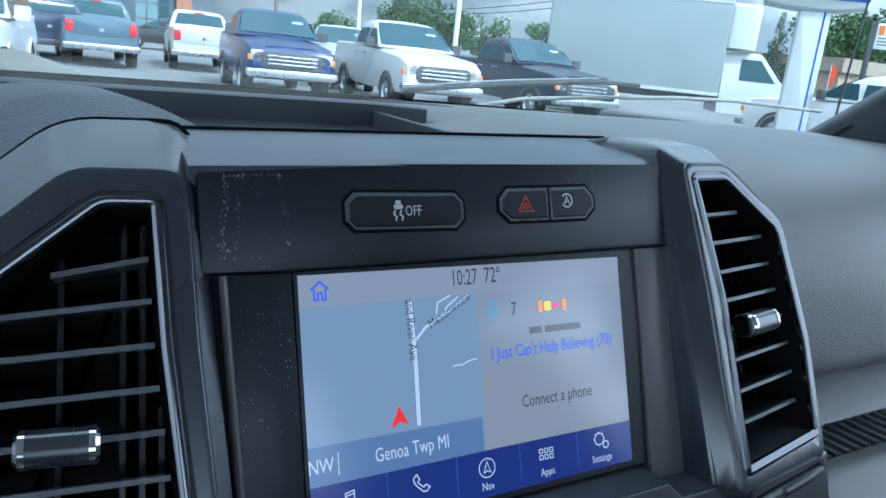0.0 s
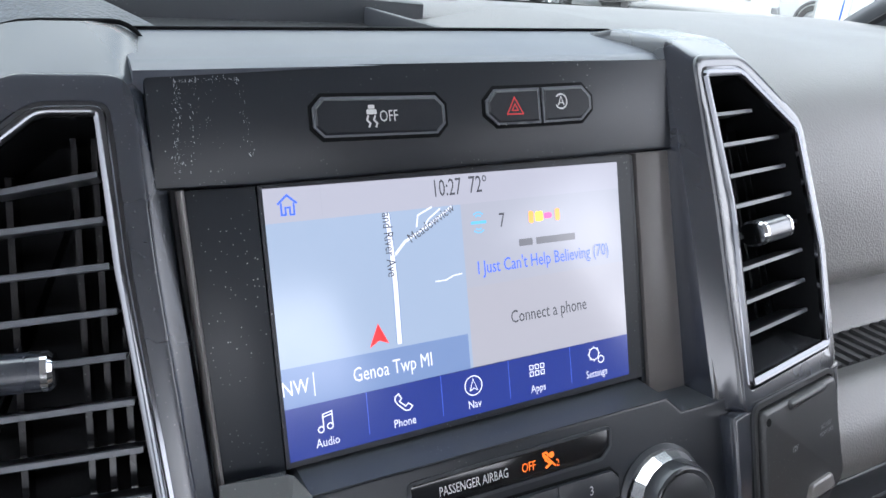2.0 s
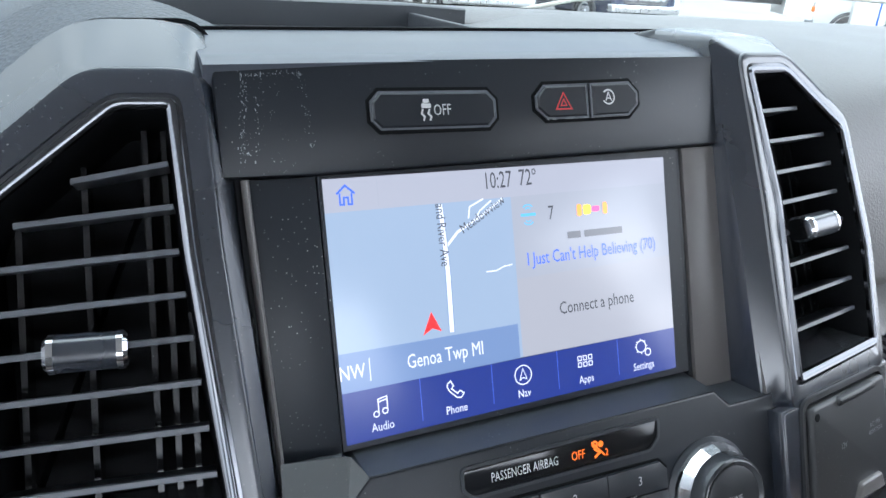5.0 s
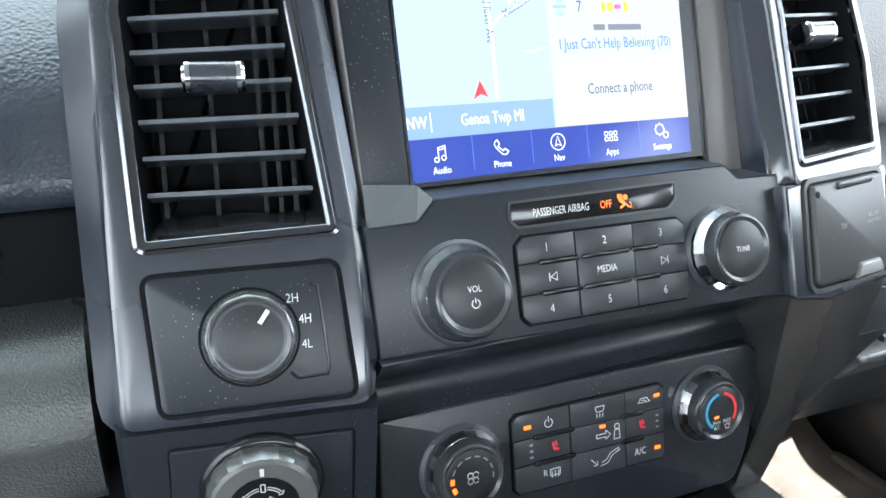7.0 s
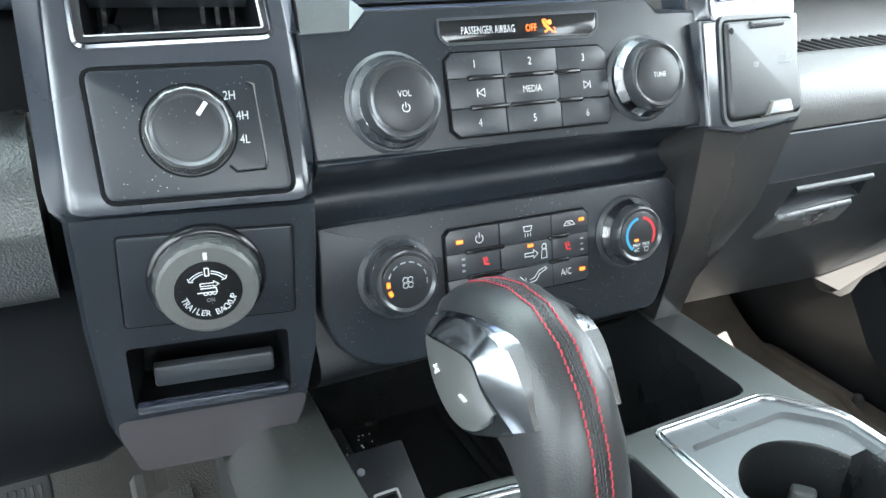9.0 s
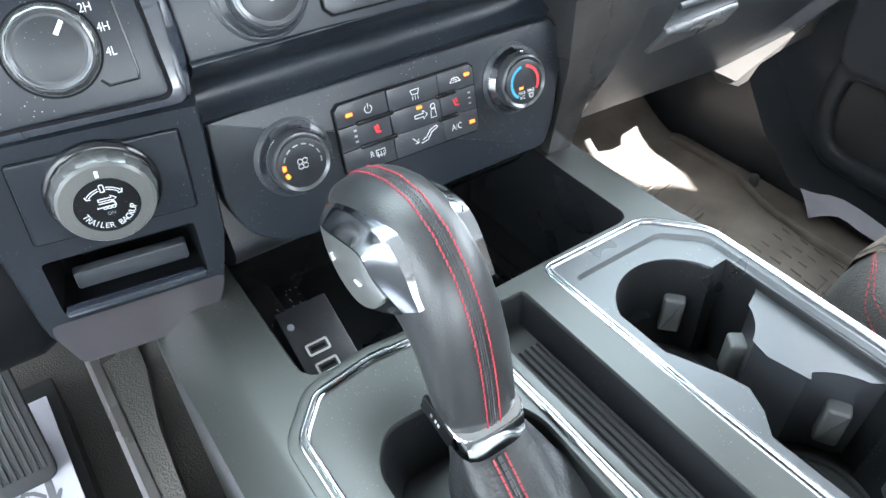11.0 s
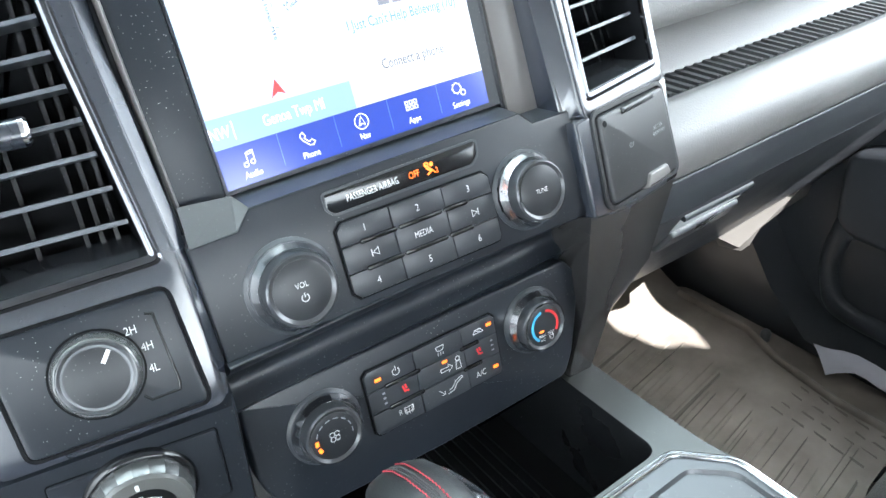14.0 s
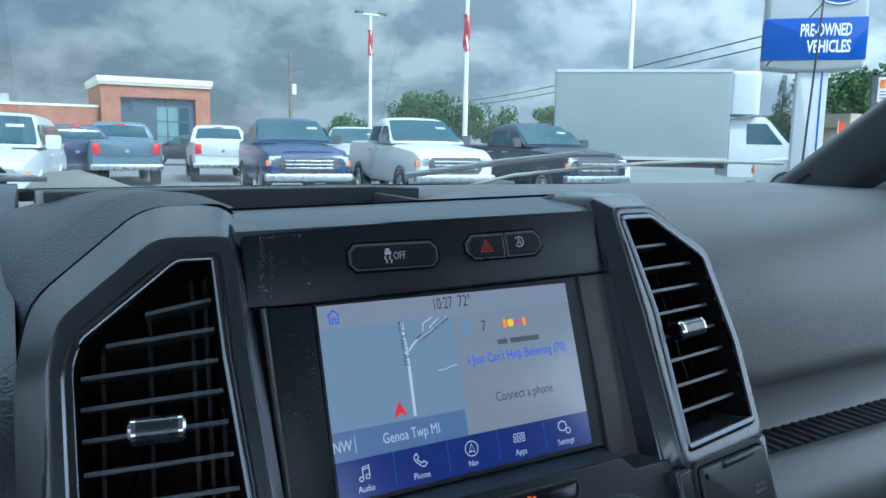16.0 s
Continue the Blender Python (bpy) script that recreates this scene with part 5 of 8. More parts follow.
mark(ks[0, 0], [[(-26, -36), (-26, -32.4), (-20, -32.4), (-20, -36), (-26, -36)], [(-25, -37.4), (-25, -33.6)], [(-23, -37.4), (-23, -33.6)], [(-21, -37.4), (-21, -33.6)]])
mark(ks[1, 0], [[(0, -33), (4, -37), (4, -34.5)], [(4, -37), (1.4, -37)], [(6, -38), (11, -37), (14, -33), (19, -31)], [(7, -36), (10, -35), (13, -31.4), (18, -29.6)], [(19, -31), (18, -29.6)]])
writing("A/C", 4.4, KF, 33, -35.5, WK, PRINT, ks[2, 0], 0, 0.8)
mark(ks[2, 0], [], AMBER, fill=[rrect(43, -36.6, 47, -34.4, 0.3)])

# four-wheel-drive switch
fw4 = thing("drive_mode_switch", "square black panel with a rotary drive selector", "switch", LT(0, -40))
bm = B()
prism(bm, LT, fillet([(-37, -71), (45, -71), (40.5, -11.3), (-41, -12.5)], 5, 4), -2, 2.2, 1.8, 2)
pl = part("plate", bm, FACE, fw4)
bm = B()
o_ = fillet([(-37, -71), (45, -71), (40.5, -11.3), (-41, -12.5)], 5, 4)
ring(bm, LT, inset(o_, -1.8), o_, -2, 1.0)
part("gap", bm, VOID, fw4)
f = LT.sub(1, -41, 2)
bm = B()
lathe(bm, f, [(21.5, 0), (21.5, 0.3), (20.5, 0.4), (20, -1)], 44)
part("gap", bm, VOID, fw4)
bm = B()
lathe(bm, f, [(19.9, 0), (19.7, 4), (18.2, 7.4), (17.4, 8.0), (17.0, 5)], 60, 0.25, 12)
part("grip", bm, RIBBED, fw4, "satin grey scalloped grip", angle=28)
bm = B()
lathe(bm, f, [(17.6, 7.6), (17.2, 8.4), (16.6, 8.5), (14.7, 7.2), (14.5, 5.5)], 48)
part("ring", bm, BEVEL, fw4)
bm = B()
lathe(bm, f, [(15, 6), (14.6, 7.4), (13.8, 7.7), (0.1, 7.9)], 40)
kc = part("cap", bm, KNOB, fw4)
bm = B()
line(bm, f, [(4.2, 5.6), (8.2, 11.0)], 2.0, 8.1)
part("pointer", bm, PRINT, kc)
for s, u, v in (("2H", 20, -26), ("4H", 25, -35.5), ("4L", 25, -46.5)):
    writing(s, 4.2, LT, u, v, 2.4, PRINT, pl, 0, 0.8)
bm = B()
sweep(bm, [LT(17, -58, 2), LT(20, -61, 2), LT(33, -60.5, 2), LT(34, -57, 2), LT(31.5, -21, 2), LT(28, -20, 2)], dome(1.5, 0.9), LT.w)
part("outline_rib", bm, GLOSS, fw4)

# trailer knob
tk = thing("trailer_knob", "large round trailer steering knob with white lettering", "knob", LD(0, -15))
bm = B()
prism(bm, LD, fillet([(-42, -34.5), (38, -36.5), (39, 11), (-40, 12.5)], 2, 3), 4, 7.4, 0.8)
part("plate", bm, FACE, tk)
bm = B()
o_ = fillet([(-42, -34.5), (38, -36.5), (39, 11), (-40, 12.5)], 2, 3)
ring(bm, LD, inset(o_, -0.9), o_, 4, 6.2)
part("gap", bm, VOID, tk)
ax = Frame(LD(-2.5, -11.5, 7), axes=(LD.u, LD.v, LD.w))
bm = B()
lathe(bm, ax, [(27.5, -4), (27.5, 2), (26.4, 3.6), (25.0, 4.2)], 48)
part("collar", bm, GLOSS, tk)
bm = B()
lathe(bm, ax, [(24.6, 1), (24.6, 5), (24.2, 9), (22.9, 12.6)], 60, 0.35, 20)
part("grip", bm, RIBBED, tk, "ribbed satin grey grip", angle=25)
bm = B()
lathe(bm, ax, [(23.0, 11), (22.9, 12.6), (21.6, 14.2), (15.4, 15.0), (14.9, 14.4)], 48)
part("rim", bm, RIMGREY, tk)
bm = B()
lathe(bm, ax, [(15.3, 14.2), (15.2, 15.15), (14.9, 15.25), (0.1, 15.3)], 40)
kc = part("cap", bm, CAPBLACK, tk, "flat black knob cap")
WC = 15.42
bm = B()
prism(bm, ax, rrect(-0.9, 16.2, 0.9, 19.6, 0.5), 13.4, 15.15)
part("index", bm, PRINT, kc)
bm = B()
for s0, s1 in ((100, 138), (80, 42)):
    line(bm, ax, arc(0, 0, 10.6, s0, s1, 10), 0.45, WC)
    line(bm, ax, arc(0, 0, 9.4, s0, s1, 10), 0.45, WC)
    ta = radians(s1 + (6 if s1 > 90 else -6))
    pa, pb, pc = ((r_ * math.cos(a_), r_ * math.sin(a_)) for r_, a_ in ((11.6, radians(s1)), (10.0, ta), (8.4, radians(s1))))
    line(bm, ax, [pa, pb, pc], 0.5, WC)
line(bm, ax, rrect(-0.9, 8.2, 0.9, 12.2, 0.4, 2), 0.5, WC, True)
part("turn_arrows", bm, PRINT, kc)
bm = B()
line(bm, ax, [(-3.4, 4.4), (2.6, 4.4), (2.6, 5.4), (4.8, 3.7), (2.6, 2.1), (2.6, 3.0), (-3.4, 3.0)], 0.5, WC, True)
line(bm, ax, [(-3.6, 1.8), (3.4, 1.8), (3.8, -0.4), (-5.0, -0.4)], 0.6, WC)
for u_ in (-1.4, 0.6, 2.6):
    line(bm, ax, circle(u_, -1.0, 0.8, 10), 0.45, WC, True)
part("trailer_icon", bm, PRINT, kc)
writing("ON", 2.2, ax, 0.6, -4.6, WC, INK, kc, 0, 0.8)
word = "TRAILER BACKUP"
for k, ch in enumerate(word):
    a = 197 + (343 - 197) * k / (len(word) - 1)
    writing(ch, 3.3, ax, 11.6 * math.cos(radians(a)), 11.6 * math.sin(radians(a)), WC, PRINT, kc, a + 90, 0.9)

# power socket cover
sk = thing("socket_cover", "dark hinged cover over the power sockets", "socket cover", RS(-6, -30))
o_ = fillet([(-49, -62), (36, -65), (32.5, -1), (-46, 0.5)], [7, 6, 5, 5], 4)
bm = B()
ring(bm, RS, inset(o_, -3.2), inset(o_, -0.4), -2, 1.6)
part("raised_border", bm, LIDGREY, sk)
bm = B()
prism(bm, RS, inset(o_, -0.6), -3, 0.2)
part("gap", bm, VOID, sk)
bm = B()
prism(bm, RS, inset(o_, 1.2), -2, 4.4, 2.2, 3)
lid = part("lid", bm, LIDGREY, sk)
bm = B()
prism(bm, RS, fillet([(-11, -63.4), (21, -64.4), (18, -54.5), (-5, -53.8)], 2, 3), 0, 6.6, 1.8, 3)
part("finger_tab", bm, WARMGREY, lid)
bm = B()
prism(bm, RS, rrect(-21, -6.5, 17, -1.6, 1.8), 0, 6.4, 1.8)
part("hinge", bm, LIDGREY, lid)
bm = B()
prism(bm, RS, circle(-41, -6.5, 2.2, 12), 3, 4.6)
part("hinge_pin_hole", bm, VOID, lid)
writing("12V", 3.4, RS, -17, -29, 4.5, DIM_PRINT, lid, 0, 0.8)
writing("AC 110V", 2.8, RS, 17, -26.5, 4.5, DIM_PRINT, lid, 0, 0.8)
writing("400W MAX", 2.8, RS, 17, -30.6, 4.5, DIM_PRINT, lid, 0, 0.8)

# ---- passenger side of the dash ----
shelf = thing("dash_shelf", "open dashboard shelf with a ribbed rubber mat", "shelf", (0.5, 0.05, 1.2))
SX = [0.21, 0.35, 0.5, 0.65, 0.83]
bm = B()
extrude_x(bm, fillet([(0.115, 1.262), (0.098, 1.256), (0.072, 1.228), (0.044, 1.2085), (0.044, 1.2), (0.14, 1.2), (0.14, 1.262)], [0, .01, .02, .006, 0, 0, 0], 4), SX)
part("back", bm, PAD, shelf)
bm = B()
extrude_x(bm, [(0.046, 1.2085), (0.012, 1.205), (0.012, 1.195), (0.05, 1.2)], SX)
part("tray", bm, RUBBER, shelf)
for k in range(46):
    x = 0.226 + k * 0.0125
    bm = B()
    loft(bm, [[Vector((x + dx - 0.008 * s, y, z)) for dx, z in ((-0.003, 1.2045 + 0.003 * s), (0.003, 1.2045 + 0.003 * s), (0.002, 1.2078 + 0.003 * s), (-0.002, 1.2078 + 0.003 * s))] for s, y in ((0, 0.014), (1, 0.043))])
    part("mat_rib", bm, RUBBER, shelf)
bm = B()
extrude_x(bm, fillet([(0.014, 1.205), (-0.004, 1.214), (-0.028, 1.199), (-0.037, 1.180), (-0.035, 1.163), (0.03, 1.163), (0.03, 1.2)], [.004, .008, .016, .014, .004, 0, 0], 6), [0.212, 0.35, 0.5, 0.65, 0.83])
part("padded_bar", bm, BARGREY, shelf, "grey padded trim bar")
gb = thing("glovebox", "dark lower dash with a recessed glovebox latch", "glovebox", (0.5, 0.05, 1.0))
GB = Frame((0.30, -0.012, 1.101), axes=((1, 0, 0), Vector((0, -0.7, 1)).normalized(), Vector((0, -1, -0.7)).normalized()))
hole = fillet([(5, -40), (112, -34), (86, 2), (-14, 4)], 4, 3)
bm = B()
outl = [(-90, -205), (300, -265), (420, -235), (540, -215), (540, 22), (-86, 22), (-108, -60)]
plate(bm, GB, outl, [hole], 0)
loft(bm, [[GB(u, v, 0) for u, v in outl], [GB(u, v, -40) for u, v in outl]], cap0=False)
loft(bm, [[GB(u, v, 0) for u, v in hole], [GB(u, v, -18) for u, v in inset(hole, 3)]], cap0=False)
part("door", bm, LEDGE, gb)
bm = B()
extrude_x(bm, fillet([(-0.035, 1.1625), (-0.032, 1.142), (-0.0245, 1.119), (0.03, 1.119), (0.03, 1.1625)], [.002, .02, 0, 0, 0], 5), [0.212, 0.5, 0.83])
part("upper_door", bm, LEDGE, gb)
bm = B()
prism(bm, GB, fillet([(12, -78), (118, -72), (108, -38), (9, -40)], 3, 3), -10, 5, 4, 3)
part("latch_pull", bm, LIT_GREY, gb, "latch pull painted pale for the light on it")
bm = B()
sweep(bm, [GB(-14, 5, 0), GB(86, 3, 0)], dome(6.0, 4.5), GB.w)
part("upper_edge", bm, HARD, gb)
bm = B()
lathe(bm, GB.sub(48, -12, -6), [(4.5, -6), (4.5, 2), (3.6, 3), (3, 2.4), (0.1, 2.4)], 20)
part("lock", bm, CHROME, gb, "small chrome key lock")
bm = B()
loft(bm, [[GB(u, v, 0) for u, v in ((-90, -205), (300, -265), (420, -235), (540, -215))], [GB(u, v, -60) + Vector((0, 0.2, 0.0)) for u, v in ((-90, -205), (300, -265), (420, -235), (540, -215))]], closed=False)
part("underside", bm, HARD, gb)
bm = B()   # strip added below the lower edge, sunlight painted in as beige
loft(bm, [[Vector((x, 0.119, zt)), Vector((x, 0.128, zb)), Vector((x, 0.150, zb - 0.004)), Vector((x, 0.160, zt))] for x, zt, zb in
          ((0.622, 0.869, 0.862), (0.645, 0.877, 0.850), (0.665, 0.884, 0.852), (0.683, 0.889, 0.872), (0.738, 0.908, 0.882), (0.795, 0.931, 0.885))])
part("sunlit_edge", bm, SUNLIT_BEIGE, gb, "strip painted beige as the sunlit lower dash edge", angle=50)

# ---- centre console ----
con = thing("center_console", "grey console with cup holders, chrome trim and an open bin", "console", (0, -0.25, 0.65))
C = Frame((0, 0, 1.042))
YB = -620
# outline of the top; openings: bin, slot tray, cup field, gear plate
top_out = [(-154, YB), (152, YB), (152, -180), (147, -150), (146, -20), (144, 30), (120, 60), (118, 66), (-128, 66), (-150, 30), (-154, -30)]
bin_o = fillet([(-127, -128), (-122, -136), (-84, -141), (28, -139), (112, -139), (117, -132), (117, 40), (-126, 40)], [3, 4, 4, 4, 8, 4, 4, 4], 3)
slot_o = fillet([(-25, YB + 40), (14, YB + 40), (13, -150), (-10, -150), (-25, -160)], [3, 3, 4, 4, 4], 3)
gear_o = fillet([(-147, YB + 60), (-33, YB + 60), (-33, -152), (-60, -146), (-90, -143), (-126, -148), (-146, -170)], [3, 3, 4, 0, 4, 5, 6], 3)
cup_o = fillet([(41, -398), (143, -389), (150, -300), (151, -176), (122, -145), (36, -144), (37, -260)], [7, 8, 0, 8, 7, 6, 0], 4)
bm = B()
plate(bm, C, top_out, [bin_o, slot_o, gear_o, cup_o], 0)
for lo, dp in ((slot_o, -28),):
    loft(bm, [[C(u, v, 0) for u, v in lo], [C(u, v, -1.5) for u, v in inset(lo, 0.8)], [C(u, v, -2.4) for u, v in inset(lo, 0.9)]], cap0=False, cap1=False)
bm_slot = B()
for lo, dp in ((slot_o, -28),):
    loft(bm_slot, [[C(u, v, -2.2) for u, v in inset(lo, 0.9)], [C(u, v, -3.5) for u, v in inset(lo, 1.2)], [C(u, v, dp) for u, v in inset(lo, 2.5)]], cap0=False, cap1=False)
loft(bm, [[C(u, v, 0) for u, v in top_out], [C(u + (1 if u > 0 else -5), v, -1.2) for u, v in top_out], [C(u + (2 if u > 0 else -20), v, -12) for u, v in top_out], [C(u + (3 if u > 0 else -24), v, -15.5) for u, v in top_out], [C(u + (3 if u > 0 else -26.5), v, -17.5) for u, v in top_out], [C(u + (3 if u > 0 else -27), v, -21) for u, v in top_out], [C(u + (2 if u > 0 else -20), v, -250) for u, v in top_out]], cap0=False)
bmesh.ops.remove_doubles(bm, verts=bm.verts, dist=1e-6)
part("body", bm, CONSOLE, con, angle=40)
part("slot_wall", bm_slot, DARKWELL, con)
bm = B()
loft(bm, [[C(u, v, -0.2) for u, v in bin_o], [C(u, v, -1.5) for u, v in inset(bin_o, 0.8)], [C(u, v, -95) for u, v in inset(bin_o, 2.5)]], cap0=False, cap1=False)
part("bin_wall", bm, CUPBLACK, con)
bm = B()
prism(bm, C, inset(bin_o, 1.5), -98, -94)
part("bin_floor", bm, CUPBLACK, con)
for k in range(12):
    bm = B()
    prism(bm, C, [(-10 + k * 9, -120), (-6 + k * 9, -120), (-6 + k * 9, 30), (-10 + k * 9, 30)], -95, -91)
    part("bin_mat_rib", bm, CUPBLACK, con)
bm = B()
prism(bm, C, [(-124, -137), (-86, -140), (-84, 38), (-124, 38)], -95, -90, 2)
part("bin_step", bm, DARKWELL, con)
bm = B()
prism(bm, C, inset(slot_o, 1.0), -30, -27)
part("slot_mat", bm, RUBBER, con, "black rubber slot mat")
for k in range(7):
    bm = B()
    prism(bm, C, [(-20 + 4.6 * k, YB + 60), (-18.2 + 4.6 * k, YB + 60), (-18.2 + 4.6 * k, -172), (-20 + 4.6 * k, -172)], -27.5, -24.5, 0.6, 1)
    part("slot_rib", bm, RUBBER, con)
# chrome trims
chs = [(-3.2, -0.6), (-3.1, 0.5), (-2.6, 1.3), (-1.8, 1.75), (-1.0, 1.65), (-0.4, 1.1), (0.0, 0.2), (0.2, -0.5), (1.0, -0.5), (1.2, 0.3), (1.7, 0.75), (2.3, 0.6), (2.7, 0.0), (2.8, -0.6)]
for loop, nm in ((cup_o, "cup_trim"), (gear_o, "gear_trim")):
    bm = B()
    sweep(bm, [C(u, v, 0) for u, v in loop], chs, (0, 0, 1), True)
    part(nm, bm, TRIMCHROME, con, "bright chrome trim")
# raised bezel round the gear plate
bm = B()
bz = [inset(gear_o, -9), inset(gear_o, -8.2), inset(gear_o, -6.5), inset(gear_o, -3.0)]
loft(bm, [[C(u, v, w) for u, v in lo] for lo, w in zip(bz, (-1.0, 0.5, 0.9, 0.6))], cap0=False, cap1=False)
part("gear_bezel", bm, CONSOLE, con, angle=30)
# cup holder insert
cup_p = thing("cup_holder", "black double cup holder insert with rubber grips", "cup holder", (0.09, -0.27, 0.95))
c1, c2, r1, r2 = (86, -215), (87, -325), 41.5, 43.5


def pair_outline():
    a = arc(*c1, r1, 18, 212, 34)        # front cup, from its right to its left
    b = arc(*c2, r2, 148, 352, 34)
    return [(139, -202)] + [p for p in a if p[1] > -247] + [(62, -262), (66, -276), (60, -290)] + [p for p in b if p[1] < -290 or p[0] > 87] + [(139, -331)]


po = pair_outline()
field_in = fillet([(50, -383), (140, -374), (143.5, -300), (143.5, -182), (120, -160), (46, -160), (46, -260)], [6, 6, 0, 6, 6, 5, 0], 3)
bm = B()
plate(bm, C, inset(cup_o, 1.5), [field_in], -0.6)
loft(bm, [[C(u, v, -0.6) for u, v in field_in], [C(u, v, -3.4) for u, v in inset(field_in, 2.0)]], cap0=False, cap1=False)
plate(bm, C, inset(field_in, 2.0), [po], -3.4)
bmesh.ops.remove_doubles(bm, verts=bm.verts, dist=1e-6)
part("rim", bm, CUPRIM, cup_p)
bm = B()
loft(bm, [[C(u, v, -3.2) for u, v in po], [C(u, v, -5) for u, v in inset(po, 1.0)], [C(u, v, -82) for u, v in inset(po, 4.0)]], cap0=False)
part("well", bm, CUPBLACK, cup_p)
for cx, cy, r in ((*c1, r1), (*c2, r2)):
    f = C.sub(cx, cy, -82)
    bm = B()
    lathe(bm, f, [(r - 4, 0.5), (r - 5, 4), (r - 8, 4), (r - 9, 2), (0.1, 2)], 40)
    mt = part("mat", bm, RUBBER, cup_p, "ribbed rubber mat")
    for k in range(-5, 6):
        bm = B()
        half = math.sqrt(max(1, (r - 10) ** 2 - (k * 5.2) ** 2))
        prism(bm, f, [(k * 5.2 - 1.4, -half), (k * 5.2 + 1.4, -half), (k * 5.2 + 1.4, half), (k * 5.2 - 1.4, half)], 1.5, 4.0, 0.7, 1)
        part("rib", bm, RUBBER, mt)
for cx, cy, r, a in ((*c1, r1, 42), (*c1, r1, -38), (*c2, r2, 30), (*c2, r2, -42), (*c1, r1, 200), (*c2, r2, 150)):
    d = Vector((math.cos(radians(a)), math.sin(radians(a)), 0))
    f = Frame(C(cx + d.x * (r - 3), cy + d.y * (r - 3), -46), axes=((-d.y, d.x, 0), (0, 0, 1), -d))
    f = Frame(f.o, axes=(Vector((d.y, -d.x, 0)), Vector((0, 0, 1)), -d))
    bm = B()
    prism(bm, f, rrect(-7, -16, 7, 14, 2.5), -4, 6, 2.5, 3)
    part("grip", bm, GRIPGREY, cup_p, "grey rubber grip")
bm = B()   # the block between the cups
blk = [(139.5, -318), (139.5, -228)] + [(134, -231)] + [p for p in arc(*c1, r1 + 1, -28, -68, 8)] + [(99, -266), (104, -288)] + [p for p in arc(*c2, r2 + 1, 62, 20, 8)]
prism(bm, C, blk[::-1], -78, -9, 1.5)
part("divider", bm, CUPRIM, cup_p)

# gear plate and selector
gp = thing("gear_selector", "leather gear lever with red stitching and chrome sides", "gear lever", (-0.08, -0.25, 1.04))
hole = fillet([(-126, -300), (-40, -300), (-38, -225), (-58, -188), (-108, -186), (-124, -205)], 10, 4)
bm = B()
plate(bm, C, inset(gear_o, 1.5), [hole], -0.8)
loft(bm, [[C(u, v, -0.8) for u, v in hole], [C(u, v, -1.6) for u, v in inset(hole, 0.6)], [C(u, v, -4) for u, v in inset(hole, 1.2)]], cap0=False, cap1=False)
bmesh.ops.remove_doubles(bm, verts=bm.verts, dist=1e-6)
gpl = part("gate_plate", bm, CONSOLE, gp)
bm = B()
loft(bm, [[C(u, v, -3.6) for u, v in inset(hole, 0.9)], [C(u, v, -20) for u, v in inset(hole, 3)], [C(u, v, -42) for u, v in inset(hole, 9)]], cap0=False)
part("gate_well", bm, CUPBLACK, gp)
writing("P", 8.0, C, -134, -226, -0.5, PRINT, gpl, 0, 0.85)


def egg(cy, cz, ax_y, ax_z, wx, wt, n=32, sq=2.8, cx=-76.5):
    """A rounded-square section: centre, the direction across it in the y-z plane, and its half sizes."""
    d = Vector((0, ax_y, ax_z)).normalized()
    pts = []
    for i in range(n):
        a = 2 * math.pi * i / n
        ca, sa = math.cos(a), math.sin(a)
        q = (abs(ca) ** sq + abs(sa) ** sq) ** (-1 / sq)
        pts.append(Vector((cx * 0.001 + wx * 0.001 * ca * q, cy, cz)) + d * wt * 0.001 * sa * q)
    return pts


# the handle from the collar up and over to the nose: rear point, front point, half width
SIDE = [(-0.2345, 1.0700, -0.2030, 1.0800, 18.0), (-0.2310, 1.0880, -0.1970, 1.0930, 18.6), (-0.2260, 1.1090, -0.1900, 1.1020, 19.0),
        (-0.2185, 1.1290, -0.1810, 1.1060, 19.2), (-0.2070, 1.1470, -0.1710, 1.1080, 19.3), (-0.1920, 1.1600, -0.1610, 1.1090, 19.3),
        (-0.1740, 1.1665, -0.1520, 1.1110, 19.2), (-0.1560, 1.1660, -0.1440, 1.1140, 19.0), (-0.1400, 1.1610, -0.1360, 1.1170, 18.6),
        (-0.1270, 1.1545, -0.1290, 1.1200, 17.6), (-0.1180, 1.1460, -0.1215, 1.1250, 14.5), (-0.1140, 1.1400, -0.1165, 1.1310, 9.0)]
stations = [((a + c) / 2, (b + d) / 2, a - c, b - d, w * 1.08, math.hypot(a - c, b - d) * 500) for a, b, c, d, w in SIDE]
bm = B()
loft(bm, [egg(*s) for s in stations])
hd = part("handle", bm, LEATHER, gp, angle=60)


def seam_point(kk, s, lift=0.3):
    """On the rear of the stem, running up over the top of the handle."""
    i = min(int(kk), len(stations) - 2)
    t_ = kk - i
    a = [p * (1 - t_) + q * t_ for p, q in zip(stations[i], stations[i + 1])]
    across = Vector((0, a[2], a[3])).normalized()
    sq = (1 - min(0.98, abs(s) / a[4]) ** 2.8) ** (1 / 2.8)
    return Vector((-0.0765 + s * 0.001, a[0], a[1])) + across * (a[5] * sq + lift) * 0.001, across


